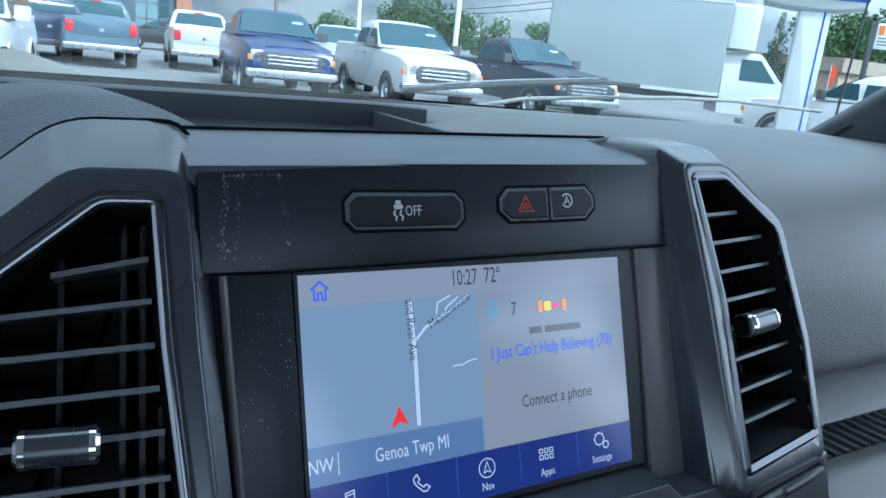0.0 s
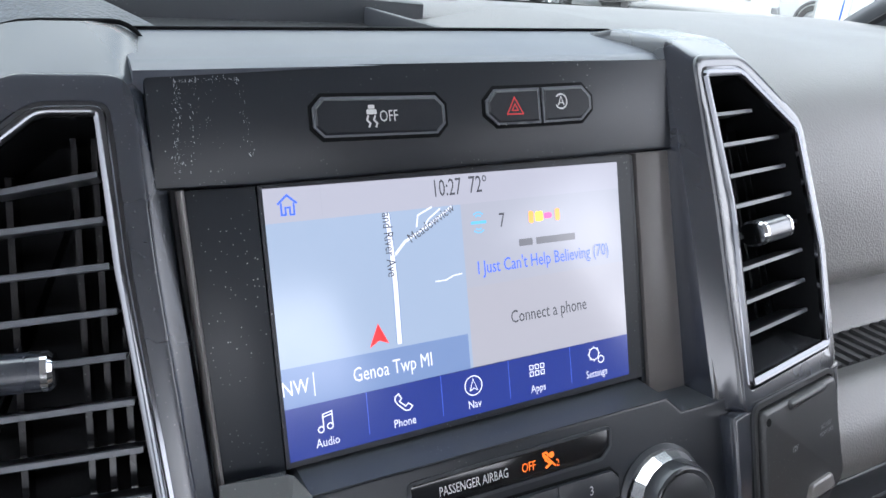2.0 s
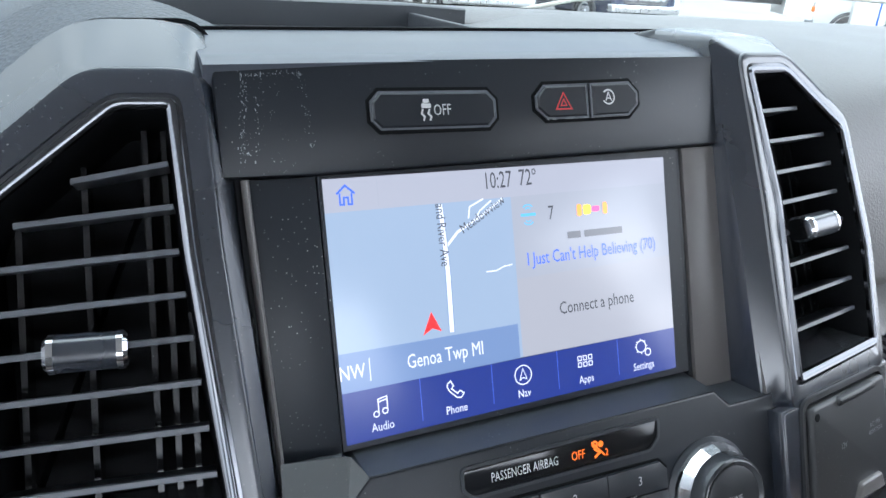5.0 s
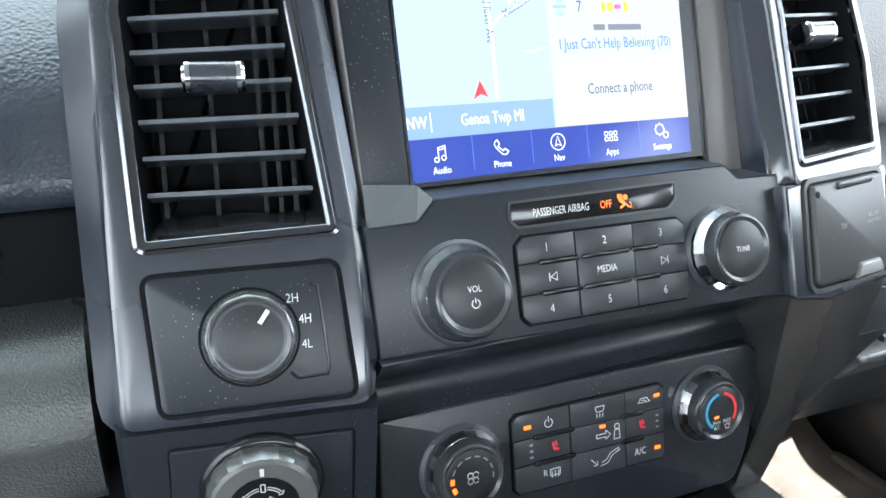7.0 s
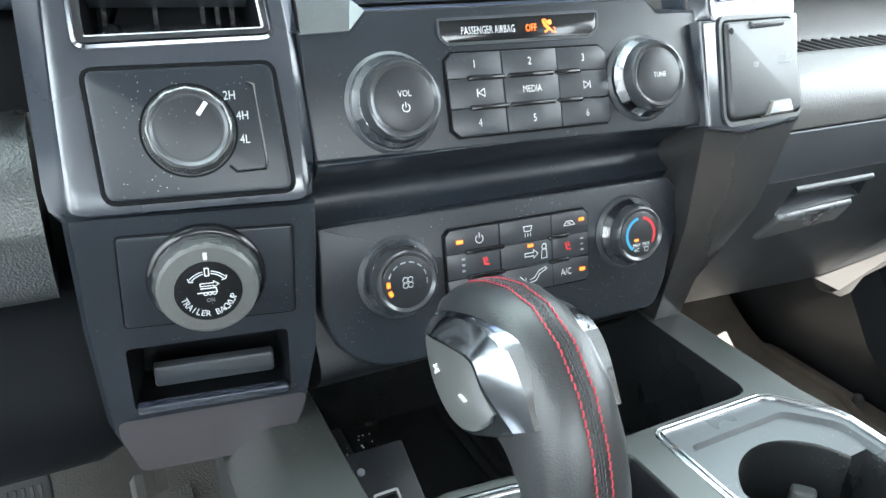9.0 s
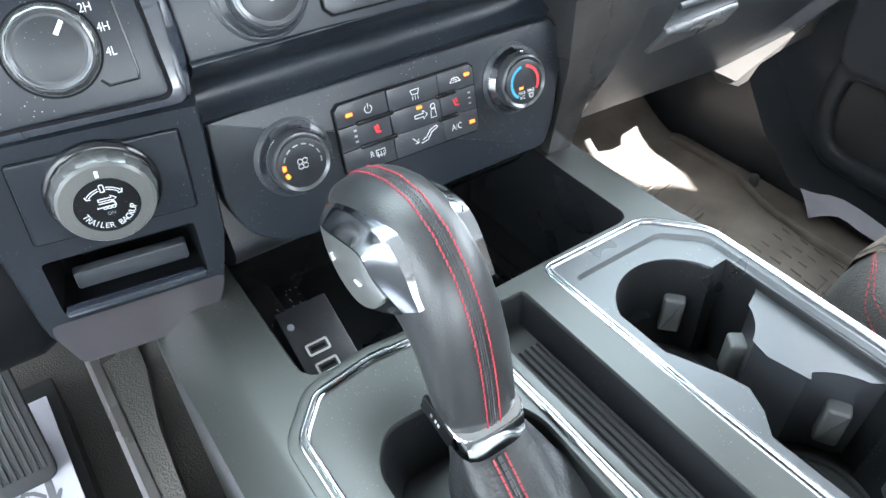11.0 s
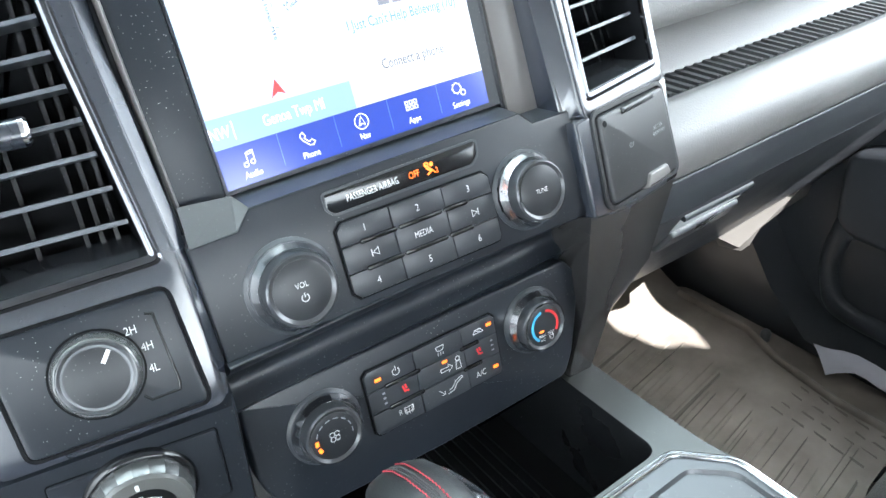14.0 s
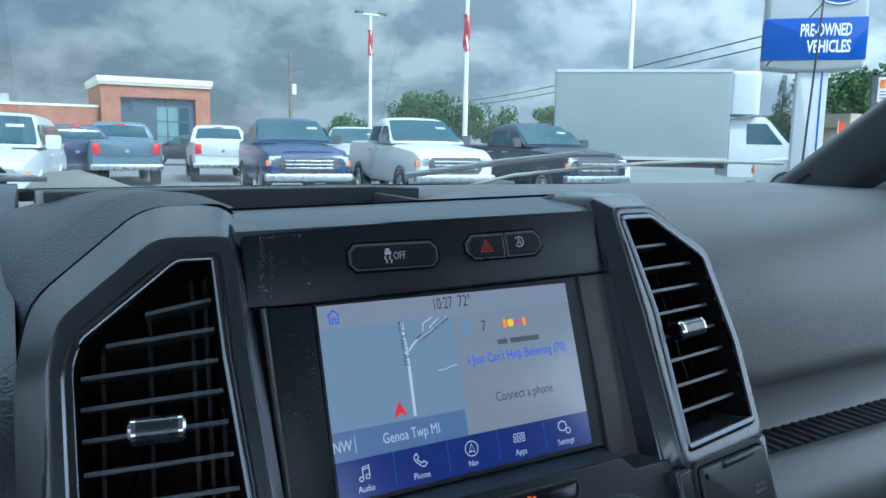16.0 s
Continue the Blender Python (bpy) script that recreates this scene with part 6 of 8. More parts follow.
bm = B()
pp_ = [seam_point(0.05 + 10.2 * k / 60, 0.0, 0.15) for k in range(61)]
sweep(bm, [p for p, _ in pp_], dome(0.35, 0.3, 5), (0, -0.5, 0.85))
part("seam", bm, BLACK_THREAD, hd, "dark raised seam")
for side in (-1.2, 1.2):
    bm = B()
    for k in range(0, 82):
        k0 = 0.05 + k * 0.123
        p0, n0 = seam_point(k0, side - 0.25, 0.0)
        pm, _ = seam_point(k0 + 0.045, side, 0.45)
        p1, _ = seam_point(k0 + 0.09, side + 0.25, 0.0)
        sweep(bm, [p0, pm, p1], dome(0.65, 0.4, 4), n0)
    part("black_stitching", bm, BLACK_THREAD, hd, "black stitching")
for side in (-3.6, 3.6):
    bm = B()
    for k in range(0, 62):
        k0 = 0.05 + k * 0.163
        p0, n0 = seam_point(k0, side, 0.1)
        pm, _ = seam_point(k0 + 0.06, side + 0.25, 0.5)
        p1, _ = seam_point(k0 + 0.125, side + 0.5, 0.1)
        sweep(bm, [p0, pm, p1], dome(0.75, 0.5, 5), n0)
    part("red_stitching", bm, RED_THREAD, hd, "red stitching")
# chrome flanks sloping out from the leather, each above a satin thumb button
def smooth_along(pts, n):
    """A Catmull-Rom curve through pts, sampled n times."""
    ps = [Vector(p) for p in pts]
    ps = [ps[0] * 2 - ps[1]] + ps + [ps[-1] * 2 - ps[-2]]
    out = []
    for k in range(n):
        s = k / (n - 1) * (len(ps) - 3)
        i = min(int(s), len(ps) - 4)
        t_ = s - i
        p0, p1, p2, p3 = ps[i:i + 4]
        out.append(0.5 * (2 * p1 + (p2 - p0) * t_ + (2 * p0 - 5 * p1 + 4 * p2 - p3) * t_ ** 2 + (3 * p1 - p0 - 3 * p2 + p3) * t_ ** 3))
    return out


def side_skin(bm, sx, upper, lower, bulge, lip, depth, rows=7, n=30):
    """A shell on one side of the handle between two curves of (offset in mm, y, z), rounded at its rim."""
    ua, lo_ = smooth_along(upper, n), smooth_along(lower, n)
    grid = []
    for j in range(rows):
        q = j / (rows - 1)
        line_ = []
        for k in range(n):
            p = ua[k].lerp(lo_[k], q)
            edge = min(1.0, 3.5 * min(q, 1 - q) + 0.0) * min(1.0, 4 * min(k, n - 1 - k) / (n - 1) + 0.0)
            off = p.x + bulge * math.sin(math.pi * q) - lip * (1 - edge) ** 2
            line_.append(bm.verts.new(Vector((-0.0765 + sx * off * 0.001, p.y, p.z + bulge * 0.0007 * math.sin(math.pi * q)))))
        grid.append(line_)
    for r0, r1 in zip(grid, grid[1:]):
        for k in range(n - 1):
            bm.faces.new((r0[k], r0[k + 1], r1[k + 1], r1[k]))
    rim = grid[0] + [r[-1] for r in grid[1:]] + grid[-1][-2::-1] + [r[0] for r in grid[-2:0:-1]]
    low = [bm.verts.new(v.co - Vector((sx * depth, 0, 0))) for v in rim]
    for k in range(len(rim)):
        m = (k + 1) % len(rim)
        bm.faces.new((rim[k], rim[m], low[m], low[k]))
    bmesh.ops.recalc_face_normals(bm, faces=bm.faces)
    return bm


UPPER = [(20.3, -0.1265, 1.142), (20.6, -0.137, 1.149), (20.8, -0.157, 1.1565), (20.8, -0.177, 1.1595), (20.6, -0.191, 1.154), (20.0, -0.2055, 1.1355)]
LOWER = [(26.5, -0.1300, 1.136), (28.3, -0.140, 1.1405), (28.7, -0.157, 1.1455), (28.7, -0.173, 1.1485), (27.4, -0.181, 1.140), (22.5, -0.1960, 1.1285)]
UNDER = [(22.5, -0.1275, 1.127), (23.5, -0.134, 1.116), (23.5, -0.146, 1.107), (23.0, -0.162, 1.105), (22.0, -0.176, 1.112), (21.0, -0.1930, 1.124)]
B_TOP = [(27.0, -0.1305, 1.1350), (29.0, -0.141, 1.1390), (29.4, -0.157, 1.1440), (29.2, -0.171, 1.1465), (28.2, -0.178, 1.139), (26.2, -0.1855, 1.130)]
B_LOW = [(25.5, -0.1290, 1.126), (26.3, -0.136, 1.1165), (26.3, -0.147, 1.109), (26.0, -0.160, 1.107), (25.4, -0.173, 1.113), (25.4, -0.1835, 1.125)]
for sx in (-1, 1):
    bm = B()
    side_skin(bm, sx, UPPER, LOWER, 0.25, 0.0, 0.009)
    part("chrome_blade", bm, BLADECHROME, hd, "bright chrome side blade", angle=60)
    bm = B()
    side_skin(bm, sx, LOWER, UNDER, 0.0, 0.0, 0.009)
    part("button_seat", bm, GLOSS, hd, angle=60)
    bm = B()
    side_skin(bm, sx, B_TOP, B_LOW, 0.5, 0.7, 0.006)
    bt = part("thumb_button", bm, BLADE, hd, "satin grey thumb button", angle=60)
    if sx < 0:
        for nm, (y, z), strokes in (("plus_sign", (-0.1455, 1.1275), 2), ("minus_sign", (-0.168, 1.1275), 1)):
            fb = Frame(Vector((-0.0765 - 0.0291, y, z)), axes=((0, -1, 0), Vector((0.07, 0, 0.997)), Vector((-0.997, 0, 0.07))))
            bm = B()
            if strokes == 2:
                prism(bm, fb, [(-2.4, -0.4), (-0.4, -0.4), (-0.4, -2.4), (0.4, -2.4), (0.4, -0.4), (2.4, -0.4), (2.4, 0.4), (0.4, 0.4), (0.4, 2.4), (-0.4, 2.4), (-0.4, 0.4), (-2.4, 0.4)], -1.4, 0.1)
            else:
                prism(bm, fb, rrect(-2.4, -0.45, 2.4, 0.45, 0.2), -1.4, 0.1)
            part(nm, bm, PRINT, bt)
# collar and boot
bm = B()
cs = [(-0.2241, 1.0655, -0.95, -0.26, 18.6, 16.8), (-0.2239, 1.0662, -0.95, -0.26, 19.3, 17.4), (-0.2207, 1.0765, -0.95, -0.26, 19.6, 17.6), (-0.2203, 1.0778, -0.95, -0.26, 19.0, 17.0)]
loft(bm, [egg(*s, sq=4.0) for s in cs])
part("collar", bm, TRIMCHROME, gp, "chrome collar", angle=25)
BPF = Frame((-0.0963, -0.2195, 1.0713), axes=(Vector((0, -0.95, -0.26)).normalized(), Vector((0, -0.26, 0.95)).normalized(), (-1, 0, 0)))
bm = B()
prism(bm, BPF, rrect(-15.5, -6.2, 8.5, 5.8, 1.2), -1.5, 0.5, 0.4, 1)
bmt = part("badge_plate", bm, CAPBLACK, gp, "black badge plate on the collar")
for u_ in (-7.5, -4.2, -1.6):
    bm = B()
    prism(bm, BPF, rrect(u_, -1.6, u_ + 1.5, 1.4, 0.3), 0.2, 0.7)
    part("badge_bar", bm, DIM_PRINT, bmt)
bm = B()
rs = random.Random(4)
boot = []
for k in range(17):
    s = k / 16
    cy, cz = -0.2245 - 0.046 * s, 1.065 - 0.056 * s
    wx, wt = 18.6 + 22 * s ** 1.4, 17.2 + 33 * s ** 1.2
    base = egg(cy, cz, 1.0, 0.36 * (1 - s), wx, wt, 40, 2.4, -76.5 + 10 * s)
    ctr = Vector((-0.079 + 0.010 * s, cy, cz))
    loop = []
    for i, p in enumerate(base):
        a = 2 * math.pi * i / 40
        fold = 1 + 0.19 * s * math.sin(5 * a + 3.4 * s) * math.sin(math.pi * min(1, s * 1.1)) + 0.035 * math.sin(11 * a + 9 * s) * s
        loop.append(ctr + (p - ctr) * fold + Vector((0, 0, 0.0018 * math.sin(s * 22 + 4 * a) * s)))
    boot.append(loop)
loft(bm, boot, cap0=True, cap1=False)
bt_ = part("boot", bm, BOOT, gp, "creased black leather boot", angle=60)
for side in (-3.4, -0.6, 0.6, 3.4):
    bm = B()
    for k in range(22):
        s0, s1 = k / 22.0, (k + 0.78) / 22.0
        pt = []
        for s in (s0, (s0 + s1) / 2, s1):
            s_ = min(0.999, s) * 16
            i, t_ = int(s_), s_ - int(s_)
            pa, pb = boot[i][30], boot[i + 1][30]
            p = pa.lerp(pb, t_)
            pt.append(Vector((-0.079 + side * 0.001, p.y - 0.0012, p.z + 0.0009)))
        sweep(bm, pt, dome(1.0, 0.9, 5), (0, -0.8, 0.6))
    red = abs(side) > 1
    part("boot_stitching", bm, RED_THREAD if red else BLACK_THREAD, bt_, "red stitching" if red else "black stitching")

# usb block
ub = thing("usb_port", "small black block with two charging ports", "usb port", (-0.078, -0.05, 0.955))
UF = Frame((-0.082, -0.055, 0.962), axes=((1, 0, 0), Vector((0, 0.9, 0.44)).normalized(), Vector((0, -0.44, 0.9)).normalized()))
bm = B()
prism(bm, UF, rrect(-20, -32, 20, 38, 2), -30, 0, 1.2)
part("block", bm, KEY, ub)
for v in (3, -12):
    bm = B()
    o_ = rrect(-12, v - 4.6, 5, v + 4.6, 2)
    ring(bm, UF, o_, inset(o_, 1.5), 0, 1.0)
    part("port_frame", bm, PRINT, ub, "pale port frame")
    bm = B()
    prism(bm, UF, rrect(-9, v - 1.2, 2, v + 1.3, 0.4), -1, 1.0)
    part("port_tongue", bm, VOID, ub)
bm = B()
lathe(bm, UF.sub(-14, 24, 0), [(2.6, 0), (2.4, 1.6), (0.1, 2)], 12)
part("stud", bm, DIM_PRINT, ub)

cr = tagged(new("crumbs"), "pale dust crumbs scattered round the charging ports", "dust", kind="stuff")
vs, fs = [], []
rc = random.Random(11)
for k in range(150):
    x, y = rc.uniform(-122, -66), rc.uniform(-128, 26)
    if -104 < x < -60 and -90 < y < -10:
        continue
    q, r_ = C(x, y, -89.4 if x < -85 else -90.6), rc.uniform(0.0004, 0.0011)
    b_ = len(vs)
    vs += [tuple(q + Vector(d) * r_) for d in ((1, 0, 0), (0, 1, 0), (-1, 0.2, 0), (0.1, -1, 0), (0, 0, 0.9))]
    fs += [(b_ + a, b_ + (a + 1) % 4, b_ + 4) for a in range(4)]
me = bpy.data.meshes.new("crumb_heap")
me.from_pydata(vs, [], fs)
me.materials.append(PRINT)
co_ = new("crumb_heap", me)
co_.parent = cr

# ---- passenger footwell ----
fm = thing("floor_mat", "ribbed brown-grey rubber floor mat", "floor mat", (0.5, 0, 0.66))
MF = Frame((0.47, 0.02, 0.668))
bm = B()
prism(bm, MF, fillet([(-280, -520), (270, -520), (270, 260), (-200, 280), (-280, 180)], 30, 3), -12, 2, 3)
part("sheet", bm, MATR, fm)
bm = B()
extrude_x(bm, fillet([(0.20, 0.6705), (0.285, 0.672), (0.56, 0.86), (0.57, 0.846), (0.30, 0.655), (0.2, 0.66)], [0, .06, 0, 0, 0, 0], 5), [0.2, 0.72])
part("toe_board", bm, MATR, fm)
v_ = -330.0
while v_ < 205:
    bm = B()
    wide_ = rs.choice((1.8, 2.6, 4.0, 7.0))
    u0_, u1_ = -268 + rs.uniform(0, 20), 70 + rs.uniform(-15, 75)
    um_ = (u0_ + u1_) / 2
    prism(bm, MF, [(u0_, v_), (um_, v_ + 34), (u1_, v_ + 62), (u1_ + 6, v_ + 62 + wide_ * 0.6), (um_, v_ + 34 + wide_), (u0_, v_ + wide_)], 0.5, 2 + rs.uniform(1.0, 2.4), 0.5, 1)
    part("rib", bm, MATMARK if rs.random() < 0.4 else MATR, fm)
    v_ += wide_ + rs.uniform(3.5, 12)
bm = B()
sweep(bm, [MF(205, -480, 2), MF(200, -60, 2), MF(216, 40, 2), MF(244, 110, 2), MF(240, 240, 2)], dome(12, 9), (0, 0, 1))
part("raised_rim", bm, MATR, fm)
for row_ in range(4):
    for k in range(7):
        bm = B()
        u, v = 118 + 22 * row_ + rs.uniform(-3, 3), -210 + 30 * k + rs.uniform(-4, 4)
        blob(bm, MF, [(u, v), (u + rs.uniform(3, 5), v + 2), (u + rs.uniform(4, 7), v + rs.uniform(14, 24)), (u + 2, v + rs.uniform(12, 20))], 3.6)
        part("emblem_mark", bm, MATMARK, fm)

dp = thing("door_panel", "dark moulded passenger door panel with a map pocket", "door panel", (0.8, 0, 0.9))
bm = B()
DPF = Frame((0.80, 0, 0), axes=((0, -1, 0), (0, 0, 1), (-1, 0, 0)))
prism(bm, DPF, fillet([(-330, 640), (700, 640), (700, 1110), (330, 1110), (200, 1040), (-300, 1040)], 40, 4), -40, 0, 10, 3)
part("panel", bm, HARD, dp)
bm = B()
rim_i = fillet([(-53, 850), (-62, 789), (-42, 742), (-14, 733), (600, 738), (600, 850)], [14, 22, 16, 16, 5, 5], 5)
rim_o = fillet([(-78, 880), (-92, 790), (-66, 712), (-20, 700), (622, 705), (622, 880)], [20, 34, 26, 24, 8, 8], 5)
loft(bm, [[DPF(u, v, 0) for u, v in rim_o], [DPF(u, v, 9) for u, v in inset(rim_o, 8)], [DPF(u, v, 12) for u, v in inset(rim_i, -5)], [DPF(u, v, 10) for u, v in rim_i], [DPF(u, v, 1) for u, v in inset(rim_i, 3)]], cap0=False, cap1=False)
part("pocket", bm, LEDGE, dp, angle=60)
bm = B()
prism(bm, DPF, fillet([(-72, 985), (-66, 885), (-40, 866), (620, 872), (620, 1040), (100, 1040)], [20, 20, 18, 10, 10, 40], 4), 0, 46, 14, 4)
part("armrest", bm, HARD, dp)
sl = thing("door_sill", "dark kick panel and sill beside the footwell", "sill", (0.74, 0.1, 0.66))
bm = B()
loft(bm, [[Vector(p) for p in ((0.745, y, 0.64), (0.735, y, z), (0.765, y, z + 0.012), (0.85, y, z + 0.012), (0.85, y, 0.62))] for y, z in ((-1.0, 0.675), (-0.1, 0.675), (0.05, 0.69), (0.12, 0.75), (0.2, 0.86), (0.5, 0.95))])
part("sill", bm, HARD, sl)
# small dome added as the highlight at the sill trim's end
bm = B()
lathe(bm, Frame((0.716, 0.100, 0.680)), [(8, -12), (8, 2), (6, 6), (3, 8), (0.1, 8.5)], 16)
part("clip", bm, LIT_GREY, sl, "pale stud painted as the highlight on the sill trim")
pap = thing("loose_paper", "crumpled white paper in the door gap", "paper", (0.75, 0.03, 0.67))
bm = B()
g = []
for i in range(8):
    row = []
    for j in range(5):
        a_, b_ = i / 7, j / 4
        lo_ = Vector((0.696, -0.008, 0.682)).lerp(Vector((0.718, -0.043, 0.697)), min(1, a_ * 2)).lerp(Vector((0.722, -0.106, 0.683)), max(0, a_ * 2 - 1))
        hi_ = Vector((0.735, 0.036, 0.692)).lerp(Vector((0.735, -0.015, 0.7095)), min(1, a_ * 2)).lerp(Vector((0.745, -0.102, 0.696)), max(0, a_ * 2 - 1))
        row.append(lo_.lerp(hi_, b_) + Vector((0, 0, 0.003 * math.sin(7 * a_ + 3 * b_))))
    g.append(row)
loft(bm, g, closed=False)
part("sheet", bm, PAPER, pap, angle=70)

# seat
seat = thing("passenger_seat", "grey ribbed cloth passenger seat with black bolster and red stitching", "seat", (0.5, -0.5, 0.7))


def cloth_edge(y):
    """How far in from the seat's side the cloth begins."""
    return 0.046 - 0.018 * min(1.0, max(0.0, (-0.25 - y) / 0.12))


def seat_loop(y, half, top, edge, low):
    return [Vector((0.512 + x, y - 0.006, z)) for x, z in ((-half, low), (-half - 0.004, low + 0.06), (-half - 0.002, edge - 0.045), (-half + 0.006, edge - 0.02), (-half + cloth_edge(y) * 0.52, edge - 0.004), (-half + cloth_edge(y), edge),
            (-half + 0.10, top), (0, top - 0.004), (half - 0.10, top), (half - 0.05, edge + 0.002), (half - 0.014, edge), (half, edge - 0.02), (half + 0.004, low + 0.06), (half, low))]


rows_ = [(-0.206, 0.235, 0.86, 0.86, 0.76), (-0.209, 0.246, 0.93, 0.93, 0.75), (-0.215, 0.253, 0.965, 0.965, 0.74), (-0.228, 0.259, 0.988, 0.988, 0.74), (-0.25, 0.263, 0.998, 0.998, 0.74), (-0.30, 0.266, 1.002, 1.002, 0.74),
         (-0.36, 0.268, 1.0, 1.003, 0.74), (-0.62, 0.272, 0.985, 1.018, 0.74), (-0.78, 0.272, 0.975, 1.02, 0.74)]
bm = B()
loft(bm, [seat_loop(*r) for r in rows_])
cu = part("cushion", bm, SEATSIDE, seat, angle=60)
bm = B()
loops = []
for (y, half, top, edge, low) in rows_:
    d = 0.004 if y > -0.24 else 0.0
    loops.append([Vector((0.512 + x, y + d - 0.006, z)) for x, z in ((-half + cloth_edge(y) - 0.003, edge - 0.003), (-half + cloth_edge(y) + 0.001, edge + 0.003), (-half + 0.10, top + 0.004), (-0.06, top + 0.006), (0.06, top + 0.006), (half - 0.10, top + 0.004), (half - 0.05, edge + 0.004), (half - 0.045, edge - 0.003))])
loft(bm, loops, closed=False)
part("cloth_panel", bm, CLOTH, seat, "grey-brown ribbed cloth panel", angle=60)


def along_seat(t_, n, off):
    i = min(int(t_), len(rows_) - 2)
    return seat_loop(*rows_[i])[n].lerp(seat_loop(*rows_[i + 1])[n], t_ - i) + Vector(off)


def bolster_seam(t_, shift):
    """From the cloth's front corner down the bolster's edge and back along its side."""
    f_ = min(1.0, max(0.0, (t_ - 2.4) / 2.3))
    n = 5 - (2.5 + shift) * f_ * f_ * (3 - 2 * f_)
    k = min(int(n), 4)
    return along_seat(t_, k, (-0.001, 0, 0.0012)).lerp(along_seat(t_, k + 1, (-0.001, 0, 0.0012)), n - k)


for shift in (0.0, 0.55):
    bm = B()
    k0 = 2.65
    while k0 < 7.6:
        st_ = 0.13 if k0 < 4 else (0.075 if k0 < 6 else 0.02)
        sweep(bm, [bolster_seam(k0, shift), bolster_seam(k0 + st_ * 0.7, shift)], dome(0.9, 0.7, 5), (-0.5, 0, 0.8))
        k0 += st_
    part("red_stitching", bm, RED_THREAD, cu, "red stitching")
bm = B()
sweep(bm, [along_seat(k * 0.25, 5, (0.0, 0.002, 0.003)) for k in range(4, 30)], dome(3.0, 1.6, 5), (0, 0, 1))
part("piping", bm, BLACK_THREAD, cu)
bm = B()
sweep(bm, [Vector((0.287 + 0.03 * k, -0.309 - 0.003 * k, 1.0078)) for k in range(15)], dome(1.6, 1.0, 5), (0, 0, 1))
part("cross_seam", bm, BLACK_THREAD, cu)
bm = B()
for k in range(60):
    sweep(bm, [Vector((0.292 + 0.006 * k + d_, -0.2475 - 0.00018 * k, 1.0025)) for d_ in (0, 0.0042)], dome(0.8, 0.9, 4), (0, 0, 1))
part("front_seam", bm, SEAMGREY, cu, "pale stitched front seam")
bm = B()
loft(bm, [[Vector((0.512 + x, -0.71 - 0.30 * s + y, 0.98 + 0.62 * s)) for x, y in ((-0.26, 0), (-0.2, 0.05), (0.2, 0.05), (0.26, 0), (0.24, -0.12), (-0.24, -0.12))] for s in (0, 0.3, 0.7, 1.0)])
part("backrest", bm, CLOTH, seat)
bm = B()
prism(bm, Frame((0.52, -0.5, 0.66)), rrect(-230, -240, 230, 200, 20), -20, 110)
part("base", bm, HARD, seat)

# ---- driver footwell ----
ds = thing("paper_mat", "printed white paper floor mat in the driver footwell", "paper mat", (-0.45, 0, 0.66))
PF = Frame((-0.42, -0.02, 0.716))
bm = B()
prism(bm, PF, [(-220, -260), (145, -260), (140, 285), (-220, 285)], -4, 0)
sh = part("sheet", bm, PAPER, ds)
bm = B()
line(bm, PF, [(120, -250), (116, 270)], 7, 0.3)
part("printed_band", bm, INK, sh)
for k in range(7):
    for ends in ([(-200 + 50 * k, -250), (-203 + 50 * k, 275)], [(-210, -230 + 75 * k), (130, -232 + 75 * k)]):
        bm = B()
        line(bm, PF, ends, 0.5, 0.2)
        part("printed_line", bm, INK, sh)
writing("ED!", 36, PF, 92, 156, 0.4, INK, sh, -26, 0.9)
writing("SS", 36, PF, 72, 200, 0.4, INK, sh, -26, 0.9)
bm = B()
extrude_x(bm, [(-0.6, 0.64), (0.3, 0.64), (0.3, 0.705), (-0.6, 0.705)], [-0.74, -0.27])
part("base_mat", bm, RUBBER, ds)
pd = thing("accelerator_pedal", "ribbed black accelerator pedal", "pedal", (-0.33, 0.21, 0.72))
PDF = Frame((-0.318, 0.20, 0.79), 35, 0)
bm = B()
prism(bm, PDF, rrect(-28, -85, 28, 55, 14), -10, 0, 3)
part("pad", bm, RUBBER, pd)
for k in range(7):
    bm = B()
    prism(bm, PDF, [(-22 + 6.6 * k, -70), (-18.5 + 6.6 * k, -70), (-18.5 + 6.6 * k, 42), (-22 + 6.6 * k, 42)], -1, 2.4, 0.6, 1)
    part("rib", bm, RUBBER, pd)
bm = B()
sweep(bm, [PDF(0, 30, -8), PDF(2, 120, -40), PDF(4, 240, -80)], rrect(-8, -6, 8, 6, 3, 2), (0, 0, 1))
part("arm", bm, HARD, pd)
tp = thing("tunnel_trim", "black grained trim beside the console in the driver footwell", "trim panel", (-0.2, 0, 0.85))
bm = B()
loft(bm, [[Vector((-0.219, 0.13, 0.855)), Vector((-0.183, 0.13, 0.864)), Vector((-0.180, 0.13, 0.80))]] +
     [[Vector((-0.217, y, 0.855)), Vector((x_, y, 0.864)), Vector((x_ + 0.003, y, 0.80))] for y, x_ in ((0.10, -0.185), (0.03, -0.197), (-0.06, -0.203), (-0.5, -0.204))])
part("carpet_strip", bm, CARPET, tp)
bm = B()
loft(bm, [[Vector((-0.228, y, 0.80)), Vector((-0.228, y, 0.852)), Vector((-0.224, y, 0.858)), Vector((-0.217, y, 0.857)), Vector((-0.217, y, 0.80))] for y in (0.16, -0.5)])
part("edge", bm, WARMGREY, tp)

